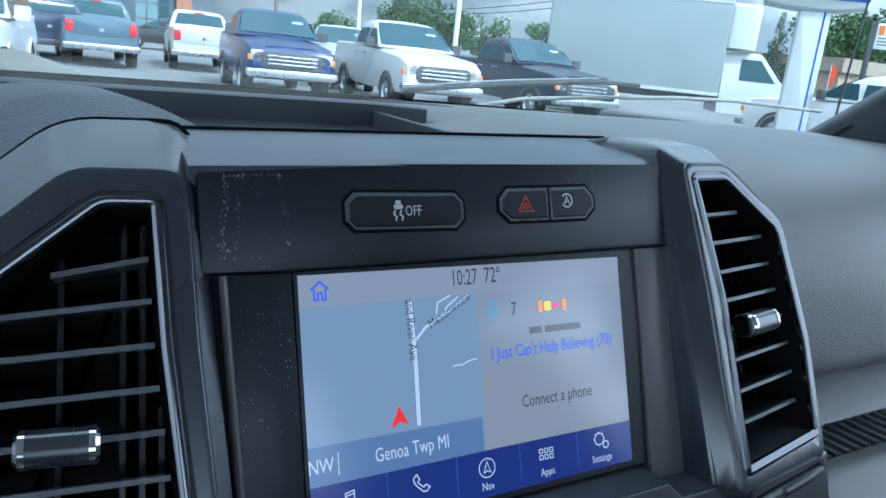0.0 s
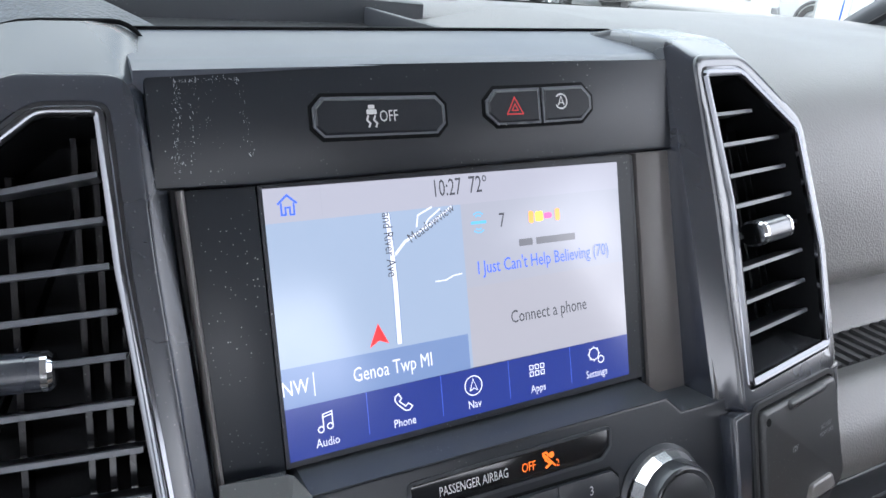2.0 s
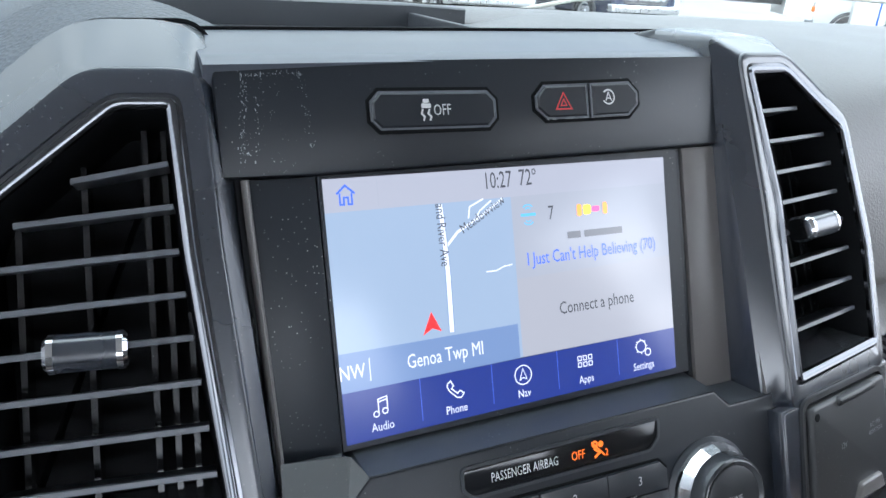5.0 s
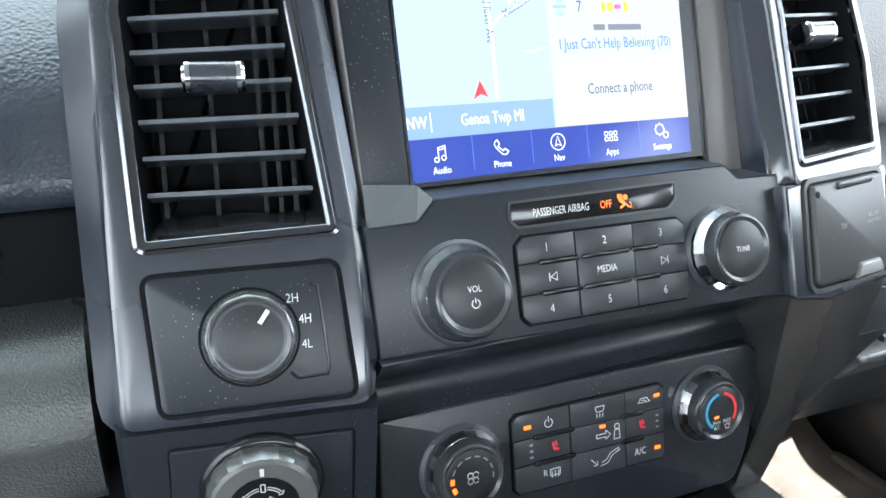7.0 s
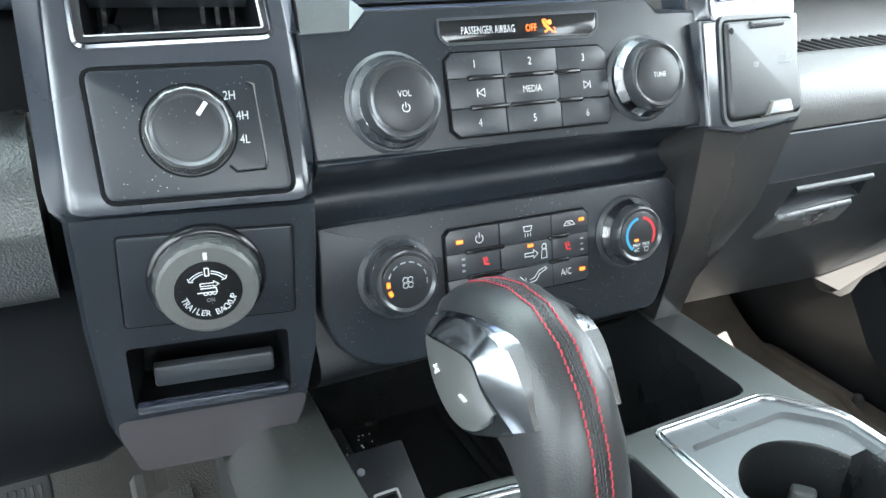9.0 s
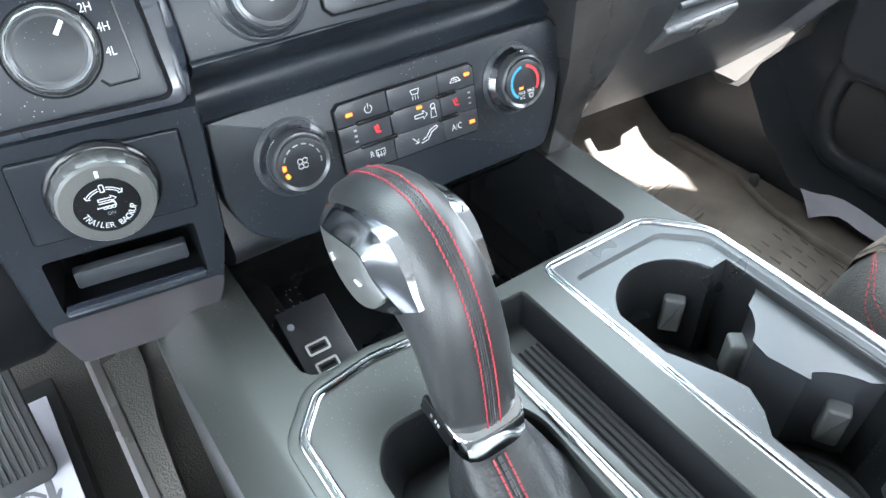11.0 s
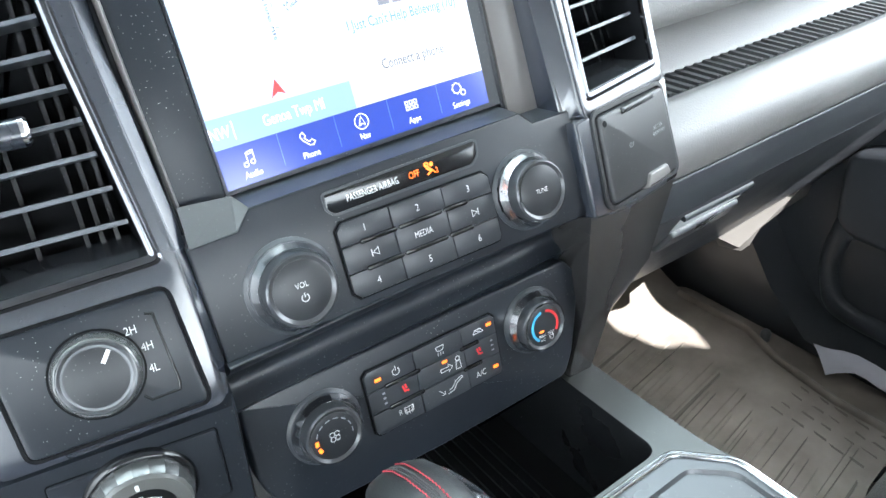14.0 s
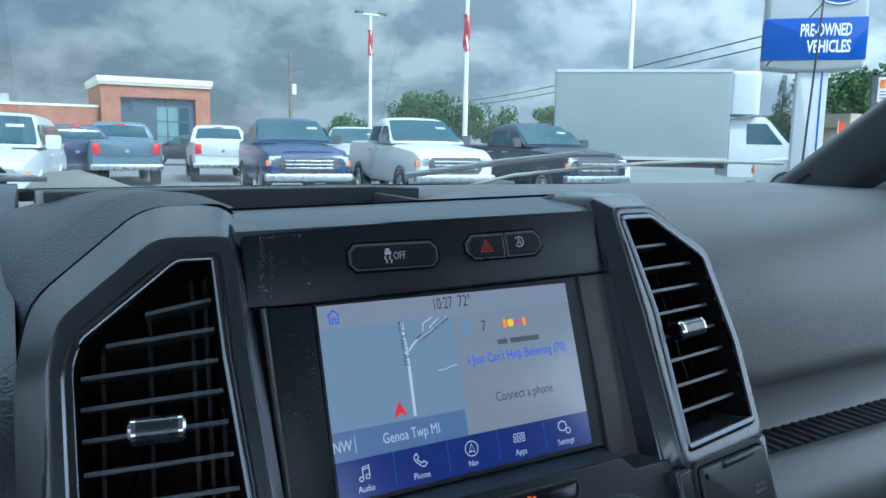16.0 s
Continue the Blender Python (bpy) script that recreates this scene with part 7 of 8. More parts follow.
# ---- outside ----
GZ = 0.10
ASPHALT = material("grey_asphalt", (0.15, 0.15, 0.148), 0.85, grain=60, bump=0.4, vary=0.25, blot=0.15)
gr = tagged(new("ground"), "grey asphalt car lot", "ground", kind="structure")
bm = B()
xs = [-900, -60, -30, 0, 30, 60, 900]
ys = [-900, -40, 0.0, 20, 40, 80, 900]
vv = [[bm.verts.new((x, y, GZ)) for y in ys] for x in xs]
for i in range(6):
    for j in range(6):
        bm.faces.new((vv[i][j], vv[i + 1][j], vv[i + 1][j + 1], vv[i][j + 1]))
part("asphalt", bm, ASPHALT, gr)


def at(az, d, z=GZ):
    """A place outside by its bearing to the right of straight ahead and its distance."""
    return Vector((-0.22 + d * math.sin(radians(az)), -0.35 + d * math.cos(radians(az)), z))


def paint(name, c, rough=0.25):
    m = material(name, c, rough + 0.08, vary=0.06, coat=0.5)
    m.node_tree.nodes["Principled BSDF"].inputs["Specular IOR Level"].default_value = 0.35
    return m


TYRE = material("tyre_rubber", (0.015, 0.015, 0.016), 0.8, vary=0.1)
RIM = material("alloy_rim", (0.45, 0.46, 0.48), 0.3, metal=0.9, vary=0.1)
CARGLASS = material("tinted_car_glass", (0.012, 0.05, 0.065), 0.07, vary=0.1, spec=0.4)
TAIL = material("red_tail_lamp", (0.5, 0.012, 0.02), 0.2, vary=0.1, coat=0.5)
LAMP = material("clear_head_lamp", (0.6, 0.6, 0.58), 0.12, metal=0.5, vary=0.1)
TURN = material("amber_turn_lamp", (0.75, 0.2, 0.03), 0.25, vary=0.1)
BUMP = material("grey_bumper", (0.06, 0.06, 0.065), 0.5, vary=0.1)


def pickup(name, mat, label, length=5.6, height=1.86, width=1.96, chrome=True, closed=False):
    """A crew-cab pickup at the origin, its nose towards +y (metres, built as millimetres)."""
    t = thing(name, label, "pickup truck", (0, 0, 0), "parked vehicles")
    L2, hw = length / 2, width / 2
    k = height / 1.9
    bm = B()
    # lower body: stations along y with half width, floor, shoulder and top heights
    stn = [(-L2, 0.90, 0.55, 0.95, 1.30), (-L2 + 0.08, 0.96, 0.50, 1.0, 1.33), (-L2 + 1.6, 0.98, 0.45, 1.05, 1.33), (-0.75, 0.98, 0.40, 1.05, 1.32), (1.0, 0.98, 0.40, 1.05, 1.26),
           (1.25, 0.98, 0.40, 1.02, 1.24), (L2 - 0.35, 0.97, 0.42, 0.98, 1.16), (L2 - 0.06, 0.92, 0.48, 0.92, 1.06), (L2, 0.84, 0.52, 0.86, 0.98)]
    loops = []
    for y, w_, z0, z1, z2 in stn:
        w_ *= hw
        loops.append([Vector(p) for p in ((-w_ * 0.93, y, z0 * k), (-w_, y, (z0 + 0.18) * k), (-w_, y, z1 * k), (-w_ * 0.95, y, (z2 - 0.04) * k), (-w_ * 0.86, y, z2 * k), (0, y, (z2 + 0.015) * k),
                                          (w_ * 0.86, y, z2 * k), (w_ * 0.95, y, (z2 - 0.04) * k), (w_, y, z1 * k), (w_, y, (z0 + 0.18) * k), (w_ * 0.93, y, z0 * k))])
    loft(bm, loops)
    part("body", bm, mat, t, angle=30)
    yb, yf = (-0.88 if not closed else -L2 + 0.25), 1.08

    def cabw(z):
        """Half the cab's width at a height."""
        return float(np.interp(z, [1.28, 1.45, 1.72, 1.88], [0.955, 0.925, 0.83, 0.74])) * hw

    def section(y, top, inset_=0.0, lift=0.0, reach=1.0):
        """Half-round section across the cab at y, from belt to roof."""
        rc = min(0.16, 0.45 * (top - 1.26))
        side = [(cabw(1.28) - inset_, 1.28), (cabw(top - rc) - inset_, top - rc)]
        wt = cabw(top) - inset_
        side += [(wt + (cabw(top - rc) - cabw(top)) * 0.3, top - rc * 0.45), (wt - 0.04, top - rc * 0.12), (wt - rc * 0.9, top)]
        pts = [(-a, b) for a, b in side] + [(0, top + 0.02)] + [(a, b) for a, b in side[::-1]]
        return [Vector((a * reach, y, (b + lift) * k)) for a, b in pts]

    roof = [(yb, 1.34), (yb + 0.05, 1.62), (yb + 0.14, 1.80), (yb + 0.34, 1.87), (yf - 1.25, 1.89), (yf - 0.98, 1.86), (yf - 0.80, 1.78), (yf - 0.5, 1.60), (yf - 0.2, 1.41), (yf, 1.31)]
    bm = B()
    loft(bm, [section(y, z) for y, z in roof])
    part("cab", bm, mat, t, angle=34)

    def pane(name_, pts, mt=CARGLASS, lab=""):
        bm = B()
        a, b, c = (Vector(p) for p in pts[:3])
        n = (b - a).cross(c - a).normalized() * 0.012
        loft(bm, [[Vector(p) - n for p in pts], [Vector(p) + n for p in pts]])
        return part(name_, bm, mt, t, lab)

    def roof_z(y):
        return float(np.interp(y, [p[0] for p in roof], [p[1] for p in roof]))

    for nm_, ys_ in (("windscreen", (yf - 0.86, yf - 0.5, yf - 0.2, yf - 0.05)), ("rear_window", (yb + 0.015, yb + 0.05, yb + 0.12))):
        bm = B()
        rows_w = []
        for y in ys_:
            z = roof_z(y)
            w_ = cabw(z) * (0.93 if nm_ == "windscreen" else 0.84)
            dy, dz = (0.012, 0.014) if nm_ == "windscreen" else (-0.014, 0.006)
            rows_w.append([Vector((w_ * q, y + dy, (z + 0.02 * (1 - q * q) + dz) * k)) for q in (-1, -0.75, -0.4, 0, 0.4, 0.75, 1)])
        loft(bm, [r + [p - Vector((0, dy * 3, 0.04)) for p in r[::-1]] for r in rows_w])
        part(nm_, bm, CARGLASS, t)
    bm = B()
    prism(bm, Frame((0, yb + 0.13, 1.815 * k), axes=((1, 0, 0), (0, 0, 1), (0, -1, 0))), rrect(-150, -22, 150, 22, 15), -20, 20, 6)
    part("brake_lamp", bm, TAIL, t, "red high brake lamp")
    bm = B()   # windscreen sticker
    prism(bm, Frame((-cabw(1.62) * 0.6, yf - 0.53, 1.648 * k), axes=((1, 0, 0), Vector((0, -0.85, 0.53)).normalized(), Vector((0, 0.53, 0.85)).normalized())), rrect(-130, -45, 130, 45, 20), -10, 12)
    part("price_sticker", bm, LAMP, t, "pale windscreen sticker")
    bm = B()   # raised middle of the bonnet
    loft(bm, [[Vector((a * hw, y, (z + dz) * k)) for a, dz in ((-0.62, -0.02), (-0.5, 0.035), (0.5, 0.035), (0.62, -0.02))] for y, z in ((1.12, 1.25), (1.7, 1.22), (L2 - 0.36, 1.155), (L2 - 0.1, 1.09))])
    part("bonnet_bulge", bm, mat, t)
    for sx in (-1, 1):
        for y0, y1 in ((yb + 0.14, 0.02), (0.10, yf - 0.42)):
            y1b = y1 + (0.28 if y1 > 0.3 else 0.0)
            pane("side_window", [(sx * (cabw(1.34) + 0.004), y0, 1.34 * k), (sx * (cabw(1.34) + 0.004), y1b, 1.34 * k), (sx * (cabw(1.68) + 0.006), y1 - (0.16 if y1 > 0.3 else 0), 1.68 * k), (sx * (cabw(1.68) + 0.006), y0 + 0.08, 1.68 * k)])
            bm = B()
            prism(bm, Frame((sx * hw * 0.985, (y0 + y1) / 2 - 0.3, 1.14 * k), axes=((0, sx, 0), (0, 0, 1), (sx, 0, 0))), rrect(-110, -16, 110, 16, 10), -10, 30, 6)
            part("door_handle", bm, RIM if chrome else mat, t)
        bm = B()
        prism(bm, Frame((sx * (hw * 1.0 + 0.10), 0.82, 1.36 * k), axes=((1, 0, 0), (0, 0, 1), (0, -1, 0))), rrect(-110, -90, 110, 130, 40), -60, 60, 30)
        part("mirror", bm, mat if not chrome else BUMP, t)
        bm = B()
        pr = rrect(-100, -150, 100, 150, 20)
        prism(bm, Frame((sx * hw * 0.80, -L2 - 0.005, 1.08 * k), axes=((1, 0, 0), (0, 0, 1), (0, -1, 0))), pr, -40, 25, 10)
        part("tail_lamp", bm, TAIL, t, "red tail lamp")
        bm = B()
        prism(bm, Frame((sx * hw * 0.76, L2 - 0.03, 0.90 * k), axes=((-1, 0, 0), (0, 0, 1), (0, 1, 0))), rrect(-130, -110, 130, 110, 25), -60, 30, 12)
        part("head_lamp", bm, LAMP, t, "clear head lamp")
        bm = B()
        prism(bm, Frame((sx * hw * 0.90, L2 - 0.05, 0.86 * k), axes=((-1, 0, 0), (0, 0, 1), (0, 1, 0))), rrect(-50, -60, 50, 60, 15), -40, 36, 8)
        part("turn_lamp", bm, TURN, t, "amber turn lamp")
        for y in (-L2 + 1.15, L2 - 0.98):
            fw_ = Frame((sx * (hw - 0.20), y, 0.385), axes=((0, 1, 0), (0, 0, 1), (1, 0, 0))) if sx > 0 else Frame((sx * (hw - 0.20), y, 0.385), axes=((0, -1, 0), (0, 0, 1), (-1, 0, 0)))
            bm = B()
            lathe(bm, fw_, [(250, -60), (375, -60), (385, -20), (385, 150), (370, 195), (260, 200), (240, 150)], 28)
            wh = part("wheel", bm, TYRE, t)
            bm = B()
            lathe(bm, fw_, [(250, 120), (245, 185), (225, 190), (200, 150), (90, 160), (70, 190), (1, 192)], 24)
            part("rim", bm, RIM, wh, "alloy rim")
            bm = B()
            o_ = arc(0, 0, 470, 0, 180, 20)
            i_ = arc(0, 0, 400, 180, 0, 20)
            prism(bm, fw_.sub(0, 0, 170), o_ + i_, 0, 34, 8)
            part("arch", bm, BUMP if chrome else mat, t)
    bm = B()
    prism(bm, Frame((0, L2 + 0.01, 0.84 * k), axes=((-1, 0, 0), (0, 0, 1), (0, 1, 0))), oct_(-640, -190, 640, 170, 80), -80, 20, 15)
    g_ = part("grille", bm, VOID if not chrome else BUMP, t)
    for z in (-90, -10, 70):
        bm = B()
        prism(bm, Frame((0, L2 + 0.03, 0.84 * k), axes=((-1, 0, 0), (0, 0, 1), (0, 1, 0))), rrect(-530, z - 22, 530, z + 22, 12), -20, 25, 8)
        part("grille_bar", bm, RIM, g_, "bright grille bar")
    for y, sg in ((L2 + 0.02, 1), (-L2 - 0.03, -1)):
        bm = B()
        prism(bm, Frame((0, y, 0.58 * k), axes=((-sg, 0, 0), (0, 0, 1), (0, sg, 0))), fillet([(-960, -110), (960, -110), (970, 60), (-970, 60)], 60, 3), -120, 60, 30)
        part("bumper", bm, RIM if chrome else BUMP, t)
    bm = B()
    prism(bm, Frame((0, -L2 - 0.01, 1.06 * k), axes=((1, 0, 0), (0, 0, 1), (0, -1, 0))), rrect(-740, -190, 740, 215, 30), -30, 12, 10)
    tg = part("tailgate", bm, mat, t)
    bm = B()
    prism(bm, Frame((0, -L2 - 0.024, 1.02 * k), axes=((1, 0, 0), (0, 0, 1), (0, -1, 0))), rrect(-60, -40, 60, 40, 20), -5, 8)
    part("badge", bm, RIM, tg)
    return t


def place(t, p, heading):
    t.matrix_basis = Matrix.Translation(p) @ Matrix.Rotation(radians(heading), 4, "Z")
    return t


place(pickup("pickup_truck", paint("steel_blue_paint", (0.085, 0.13, 0.17)), "steel blue pickup parked with its tailgate showing"), at(5.8, 25.5), -2)
place(pickup("pickup_truck", paint("white_paint", (0.5, 0.5, 0.5)), "white pickup parked with its tailgate showing"), at(12.4, 27.5), -8)
place(pickup("pickup_truck", paint("dark_navy_paint", (0.008, 0.028, 0.10)), "dark blue pickup facing with a broad bright grille", height=1.93), at(17.5, 19.4), 172)
place(pickup("pickup_truck", paint("clean_white_paint", (0.56, 0.56, 0.56)), "white heavy pickup facing with a bright grille", height=2.0, width=2.0), at(27.0, 19.2), 173)
place(pickup("pickup_truck", paint("black_blue_paint", (0.006, 0.012, 0.035)), "black pickup parked at an angle with its nose this way", height=1.95), at(36.2, 20.5), 178)
place(pickup("pickup_truck", paint("white_car_paint", (0.5, 0.5, 0.5)), "white sport utility parked beside the blue pickup", height=1.75, closed=True, chrome=False, length=4.8), at(-2.2, 14.5), 172)
place(pickup("pickup_truck", paint("dark_blue_car_paint", (0.02, 0.03, 0.07)), "dark sport utility in the second row", height=1.75, closed=True, chrome=False, length=4.8), at(2.4, 26.5), 5)
place(pickup("pickup_truck", paint("silver_truck_paint", (0.45, 0.45, 0.46)), "silver pickup in the row behind"), at(22.5, 25), 160)
place(pickup("pickup_truck", paint("far_white_paint", (0.7, 0.7, 0.7)), "white pickup beyond the sign post"), at(60.5, 19), 5)
place(pickup("pickup_truck", paint("far_black_paint", (0.02, 0.02, 0.022)), "dark car parked by the showroom", height=1.6, closed=True, chrome=False, length=4.6), at(10.2, 42), 80)

# box truck
WHITEP = paint("white_van_paint", (0.5, 0.51, 0.51), 0.4)
# white box greyed so its shady side sits in the colour
BOXP = material("shaded_white_panel", (0.215, 0.245, 0.24), 0.5, vary=0.05, blot=0.8)
bt = thing("box_truck", "white box truck parked side on behind the pickups", "box truck", (0, 0, 0), "parked vehicles")
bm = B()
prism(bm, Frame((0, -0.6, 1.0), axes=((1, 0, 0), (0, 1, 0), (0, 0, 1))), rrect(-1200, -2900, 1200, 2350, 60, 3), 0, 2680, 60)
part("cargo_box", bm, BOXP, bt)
bm = B()
prism(bm, Frame((0, 1.80, 2.4)), rrect(-1150, -100, 1150, 800, 200, 4), -10, 1270, 120, 3)
part("nose_cone", bm, WHITEP, bt)
for sx in (-1, 1):
    for z in (1.02, 3.66):
        bm = B()
        prism(bm, Frame((sx * 1.2, -0.6, z), axes=((0, sx, 0), (0, 0, 1), (sx, 0, 0))), rrect(-2860, -50, 2340, 50, 6), 0, 14)
        part("rail", bm, WHITEP, bt)
bm = B()
cl = []
for z, y0, y1, w_ in ((0.5, 1.8, 4.3, 1.0), (1.15, 1.8, 4.35, 1.02), (1.42, 1.8, 4.1, 1.0), (1.55, 1.8, 3.5, 0.98), (2.2, 1.8, 2.95, 0.88), (2.32, 2.2, 2.8, 0.8)):
    cl.append([Vector(p) for p in ((-w_, y0, z), (w_, y0, z), (w_, y1, z), (w_ * 0.6, y1 + 0.1, z), (-w_ * 0.6, y1 + 0.1, z), (-w_, y1, z))])
loft(bm, cl)
part("cab", bm, WHITEP, bt, angle=30)
for sx in (-1, 1):
    bm = B()
    pts = [(sx * 0.985, 2.3, 1.5), (sx * 0.985, 3.35, 1.5), (sx * 0.90, 2.86, 2.12), (sx * 0.90, 2.3, 2.12)]
    loft(bm, [[Vector(p) for p in pts], [Vector(p) + Vector((sx * 0.012, 0, 0)) for p in pts]])
    part("side_window", bm, CARGLASS, bt)
    for y in (3.55, -2.2):
        fw_ = Frame((sx * 0.82, y, 0.38), axes=((0, sx, 0), (0, 0, 1), (sx, 0, 0)))
        bm = B()
        lathe(bm, fw_, [(220, -60), (375, -60), (385, 0), (385, 160), (370, 200), (240, 205), (230, 150)], 28)
        wh = part("wheel", bm, TYRE, bt)
        bm = B()
        lathe(bm, fw_, [(235, 120), (230, 195), (180, 150), (1, 150)], 24)
        part("rim", bm, RIM, wh)
bm = B()
pts = [(-0.85, 3.5, 1.56), (0.85, 3.5, 1.56), (0.75, 2.98, 2.16), (-0.75, 2.98, 2.16)]
loft(bm, [[Vector(p) + Vector((0, 0.1, 0)) for p in pts], [Vector(p) + Vector((0, 0.12, 0.01)) for p in pts]])
part("windscreen", bm, CARGLASS, bt)
bm = B()
prism(bm, Frame((0, -0.6, 0.75)), rrect(-450, -2800, 450, 2900, 20), 0, 240)
part("chassis", bm, BUMP, bt)
place(bt, at(45.8, 25.0), -129)

# pylon sign
SIGNBLUE = material("sign_blue", (0.012, 0.075, 0.36), 0.5, vary=0.05, spec=0.2)
SIGNGREY = material("sign_silver", (0.4, 0.41, 0.4), 0.5, metal=0.2, vary=0.06, blot=0.6)
SIGNWHITE = material("sign_white", (0.85, 0.85, 0.85), 0.4, vary=0.03)
sg = thing("pylon_sign", "tall silver and blue dealer sign on a white post", "sign", at(55.3, 18.5))
base = at(55.3, 18.5)
yaw_ = -46
turn_ = Matrix.Rotation(radians(yaw_), 3, "Z")
SG = Frame(base, axes=(turn_ @ Vector((1, 0, 0)), (0, 0, 1), turn_ @ Vector((0, -1, 0))))
bm = B()
prism(bm, SG, rrect(-330, 0, 300, 3120, 60), -150, 150, 30)
post = part("post", bm, WHITEP, sg)
bm = B()
prism(bm, SG, rrect(150, 0, 185, 3100, 5), 150, 156)
part("stripe", bm, SIGNBLUE, post)
bm = B()
prism(bm, SG, fillet([(-1040, 3120), (-500, 3050), (50, 3030), (560, 3060), (920, 3130), (960, 3180), (960, 5600), (-1060, 5600), (-1060, 3160)], 60, 3), -250, 240, 90, 3)
part("cabinet", bm, SIGNGREY, sg)
bm = B()
prism(bm, SG, rrect(-1066, 3290, 966, 4180, 30), -255, 262, 20)
bl = part("blue_panel", bm, SIGNBLUE, sg)
writing("PRE-OWNED", 262, SG, 150, 3905, 275, SIGNWHITE, bl, 0, 0.48, bold=0.035)
writing("VEHICLES", 262, SG, 225, 3560, 275, SIGNWHITE, bl, 0, 0.56, bold=0.035)
bm = B()
prism(bm, SG, [(400 * math.cos(a * math.pi / 20) + 380, 4640 + 215 * math.sin(a * math.pi / 20)) for a in range(40)], 230, 275, 20)
ov = part("oval_mark", bm, SIGNBLUE, sg, "plain blue oval emblem")
bm = B()
o_ = [(400 * math.cos(a * math.pi / 20) + 380, 4640 + 215 * math.sin(a * math.pi / 20)) for a in range(40)]
ring(bm, SG, inset(o_, 15), inset(o_, 40), 275, 282)
part("oval_ring", bm, SIGNWHITE, ov)
bm = B()
line(bm, SG, [(160, 4590), (240, 4720), (280, 4590), (370, 4700), (440, 4590), (520, 4710), (600, 4610)], 36, 284)
part("emblem_stroke", bm, SIGNWHITE, ov)

# poles, wires
POLE = material("white_pole_paint", (0.75, 0.76, 0.78), 0.5, vary=0.08)
WOOD = material("weathered_pole_wood", (0.16, 0.13, 0.1), 0.85, grain=40, bump=0.5, vary=0.2)
CLOTHRED = material("red_banner_cloth", (0.4, 0.05, 0.06), 0.8, vary=0.3, blot=6)


def lamp_pole(az, d, h, flag, r=95):
    p = at(az, d)
    t = thing("light_pole", "tall white light pole" + (" with a furled red banner" if flag else ""), "light pole", p)
    bm = B()
    lathe(bm, Frame(p), [(r * 1.8, 0), (r * 1.8, 500), (r, 520), (r * 0.7, h * 1000)], 14)
    part("shaft", bm, POLE, t)
    bm = B()
    prism(bm, Frame(p + Vector((0, 0, h))), rrect(-700, -90, 700, 90, 40), 0, 70)
    part("cross_arm", bm, POLE, t)
    for sx in (-1, 1):
        bm = B()
        prism(bm, Frame(p + Vector((sx * 0.62, 0, h))), rrect(-200, -140, 200, 140, 60), 60, 170, 30)
        part("lamp_head", bm, BUMP, t)
    if flag:
        bm = B()
        lp = []
        for k in range(9):
            z = h - 0.7 - 0.16 * k
            lp.append([p + Vector((0.1 * math.cos(a) * (1 + 0.5 * math.sin(3 * a + k)), 0.1 * math.sin(a) * (1 + 0.4 * math.cos(2 * a - k)), z - p.z + GZ)) for a in [2 * math.pi * i / 12 for i in range(12)]])
        loft(bm, lp)
        part("furled_banner", bm, CLOTHRED, t, "furled red and white banner")
    return t


lamp_pole(23.7, 38, 7.6, True)
lamp_pole(30.95, 27, 6.6, True)
lamp_pole(43.1, 32, 9.5, False, 120)
p = at(17.75, 70)
up = thing("utility_pole", "weathered wooden utility pole with a crossarm", "utility pole", p)
bm = B()
lathe(bm, Frame(p), [(170, 0), (120, 9200)], 12)
part("shaft", bm, WOOD, up)
bm = B()
prism(bm, Frame(p + Vector((0, 0, 7.6))), rrect(-1200, -60, 1200, 60, 5), 0, 120)
part("crossarm", bm, WOOD, up)
bm = B()
lathe(bm, Frame(p + Vector((0.35, 0, 5.6))), [(10, 0), (220, 0), (220, 900), (10, 930)], 12)
part("transformer", bm, POLE, up)
CABLE = material("black_cable", (0.02, 0.02, 0.02), 0.6, vary=0.05)
for dz in (0.0, -0.35):
    a, b = at(26.5, 75, 5.2 + dz), at(54, 26, 5.2 + dz)
    wi = thing("overhead_cable", "thin black overhead cable", "cable", a, "cables")
    bm = B()
    sweep(bm, [a.lerp(b, k / 12) - Vector((0, 0, 0.6 * math.sin(math.pi * k / 12))) for k in range(13)], [(-18, -18), (18, -18), (18, 18), (-18, 18)], (0, 0, 1))
    part("cable", bm, CABLE, wi)

# showroom
BRICK = material("red_brown_brick", (0.32, 0.14, 0.085), 0.85, grain=30, bump=0.3, vary=0.18, blot=2.0)
TRIMW = material("cream_cornice", (0.66, 0.62, 0.52), 0.7, vary=0.06)
D = 66.0
b0, b1 = at(4.75, D), at(12.0, D + 1.5)
ub_ = (b1 - b0).normalized()
wd_ = (b1 - b0).length * 1000
BF = Frame(b0, axes=(ub_, (0, 0, 1), ub_.cross(Vector((0, 0, 1)))))
sh_ = thing("showroom", "brick showroom with a tall cream-topped entrance and glass front", "building", b0)
bm = B()
gl_o = [(wd_ * 0.17, 300), (wd_ * 0.86, 300), (wd_ * 0.86, 4700), (wd_ * 0.17, 4700)]
plate(bm, BF, [(0, 0), (wd_, 0), (wd_, 5700), (0, 5700)], [gl_o], 0)
loft(bm, [[BF(u, v, 0) for u, v in gl_o], [BF(u, v, -500) for u, v in gl_o]], cap0=False, cap1=False)
loft(bm, [[BF(u, v, 0) for u, v in ((0, 0), (wd_, 0), (wd_, 5700), (0, 5700))], [BF(u, v, -9000) for u, v in ((0, 0), (wd_, 0), (wd_, 5700), (0, 5700))]], cap0=False)
part("entrance_wall", bm, BRICK, sh_)
bm = B()
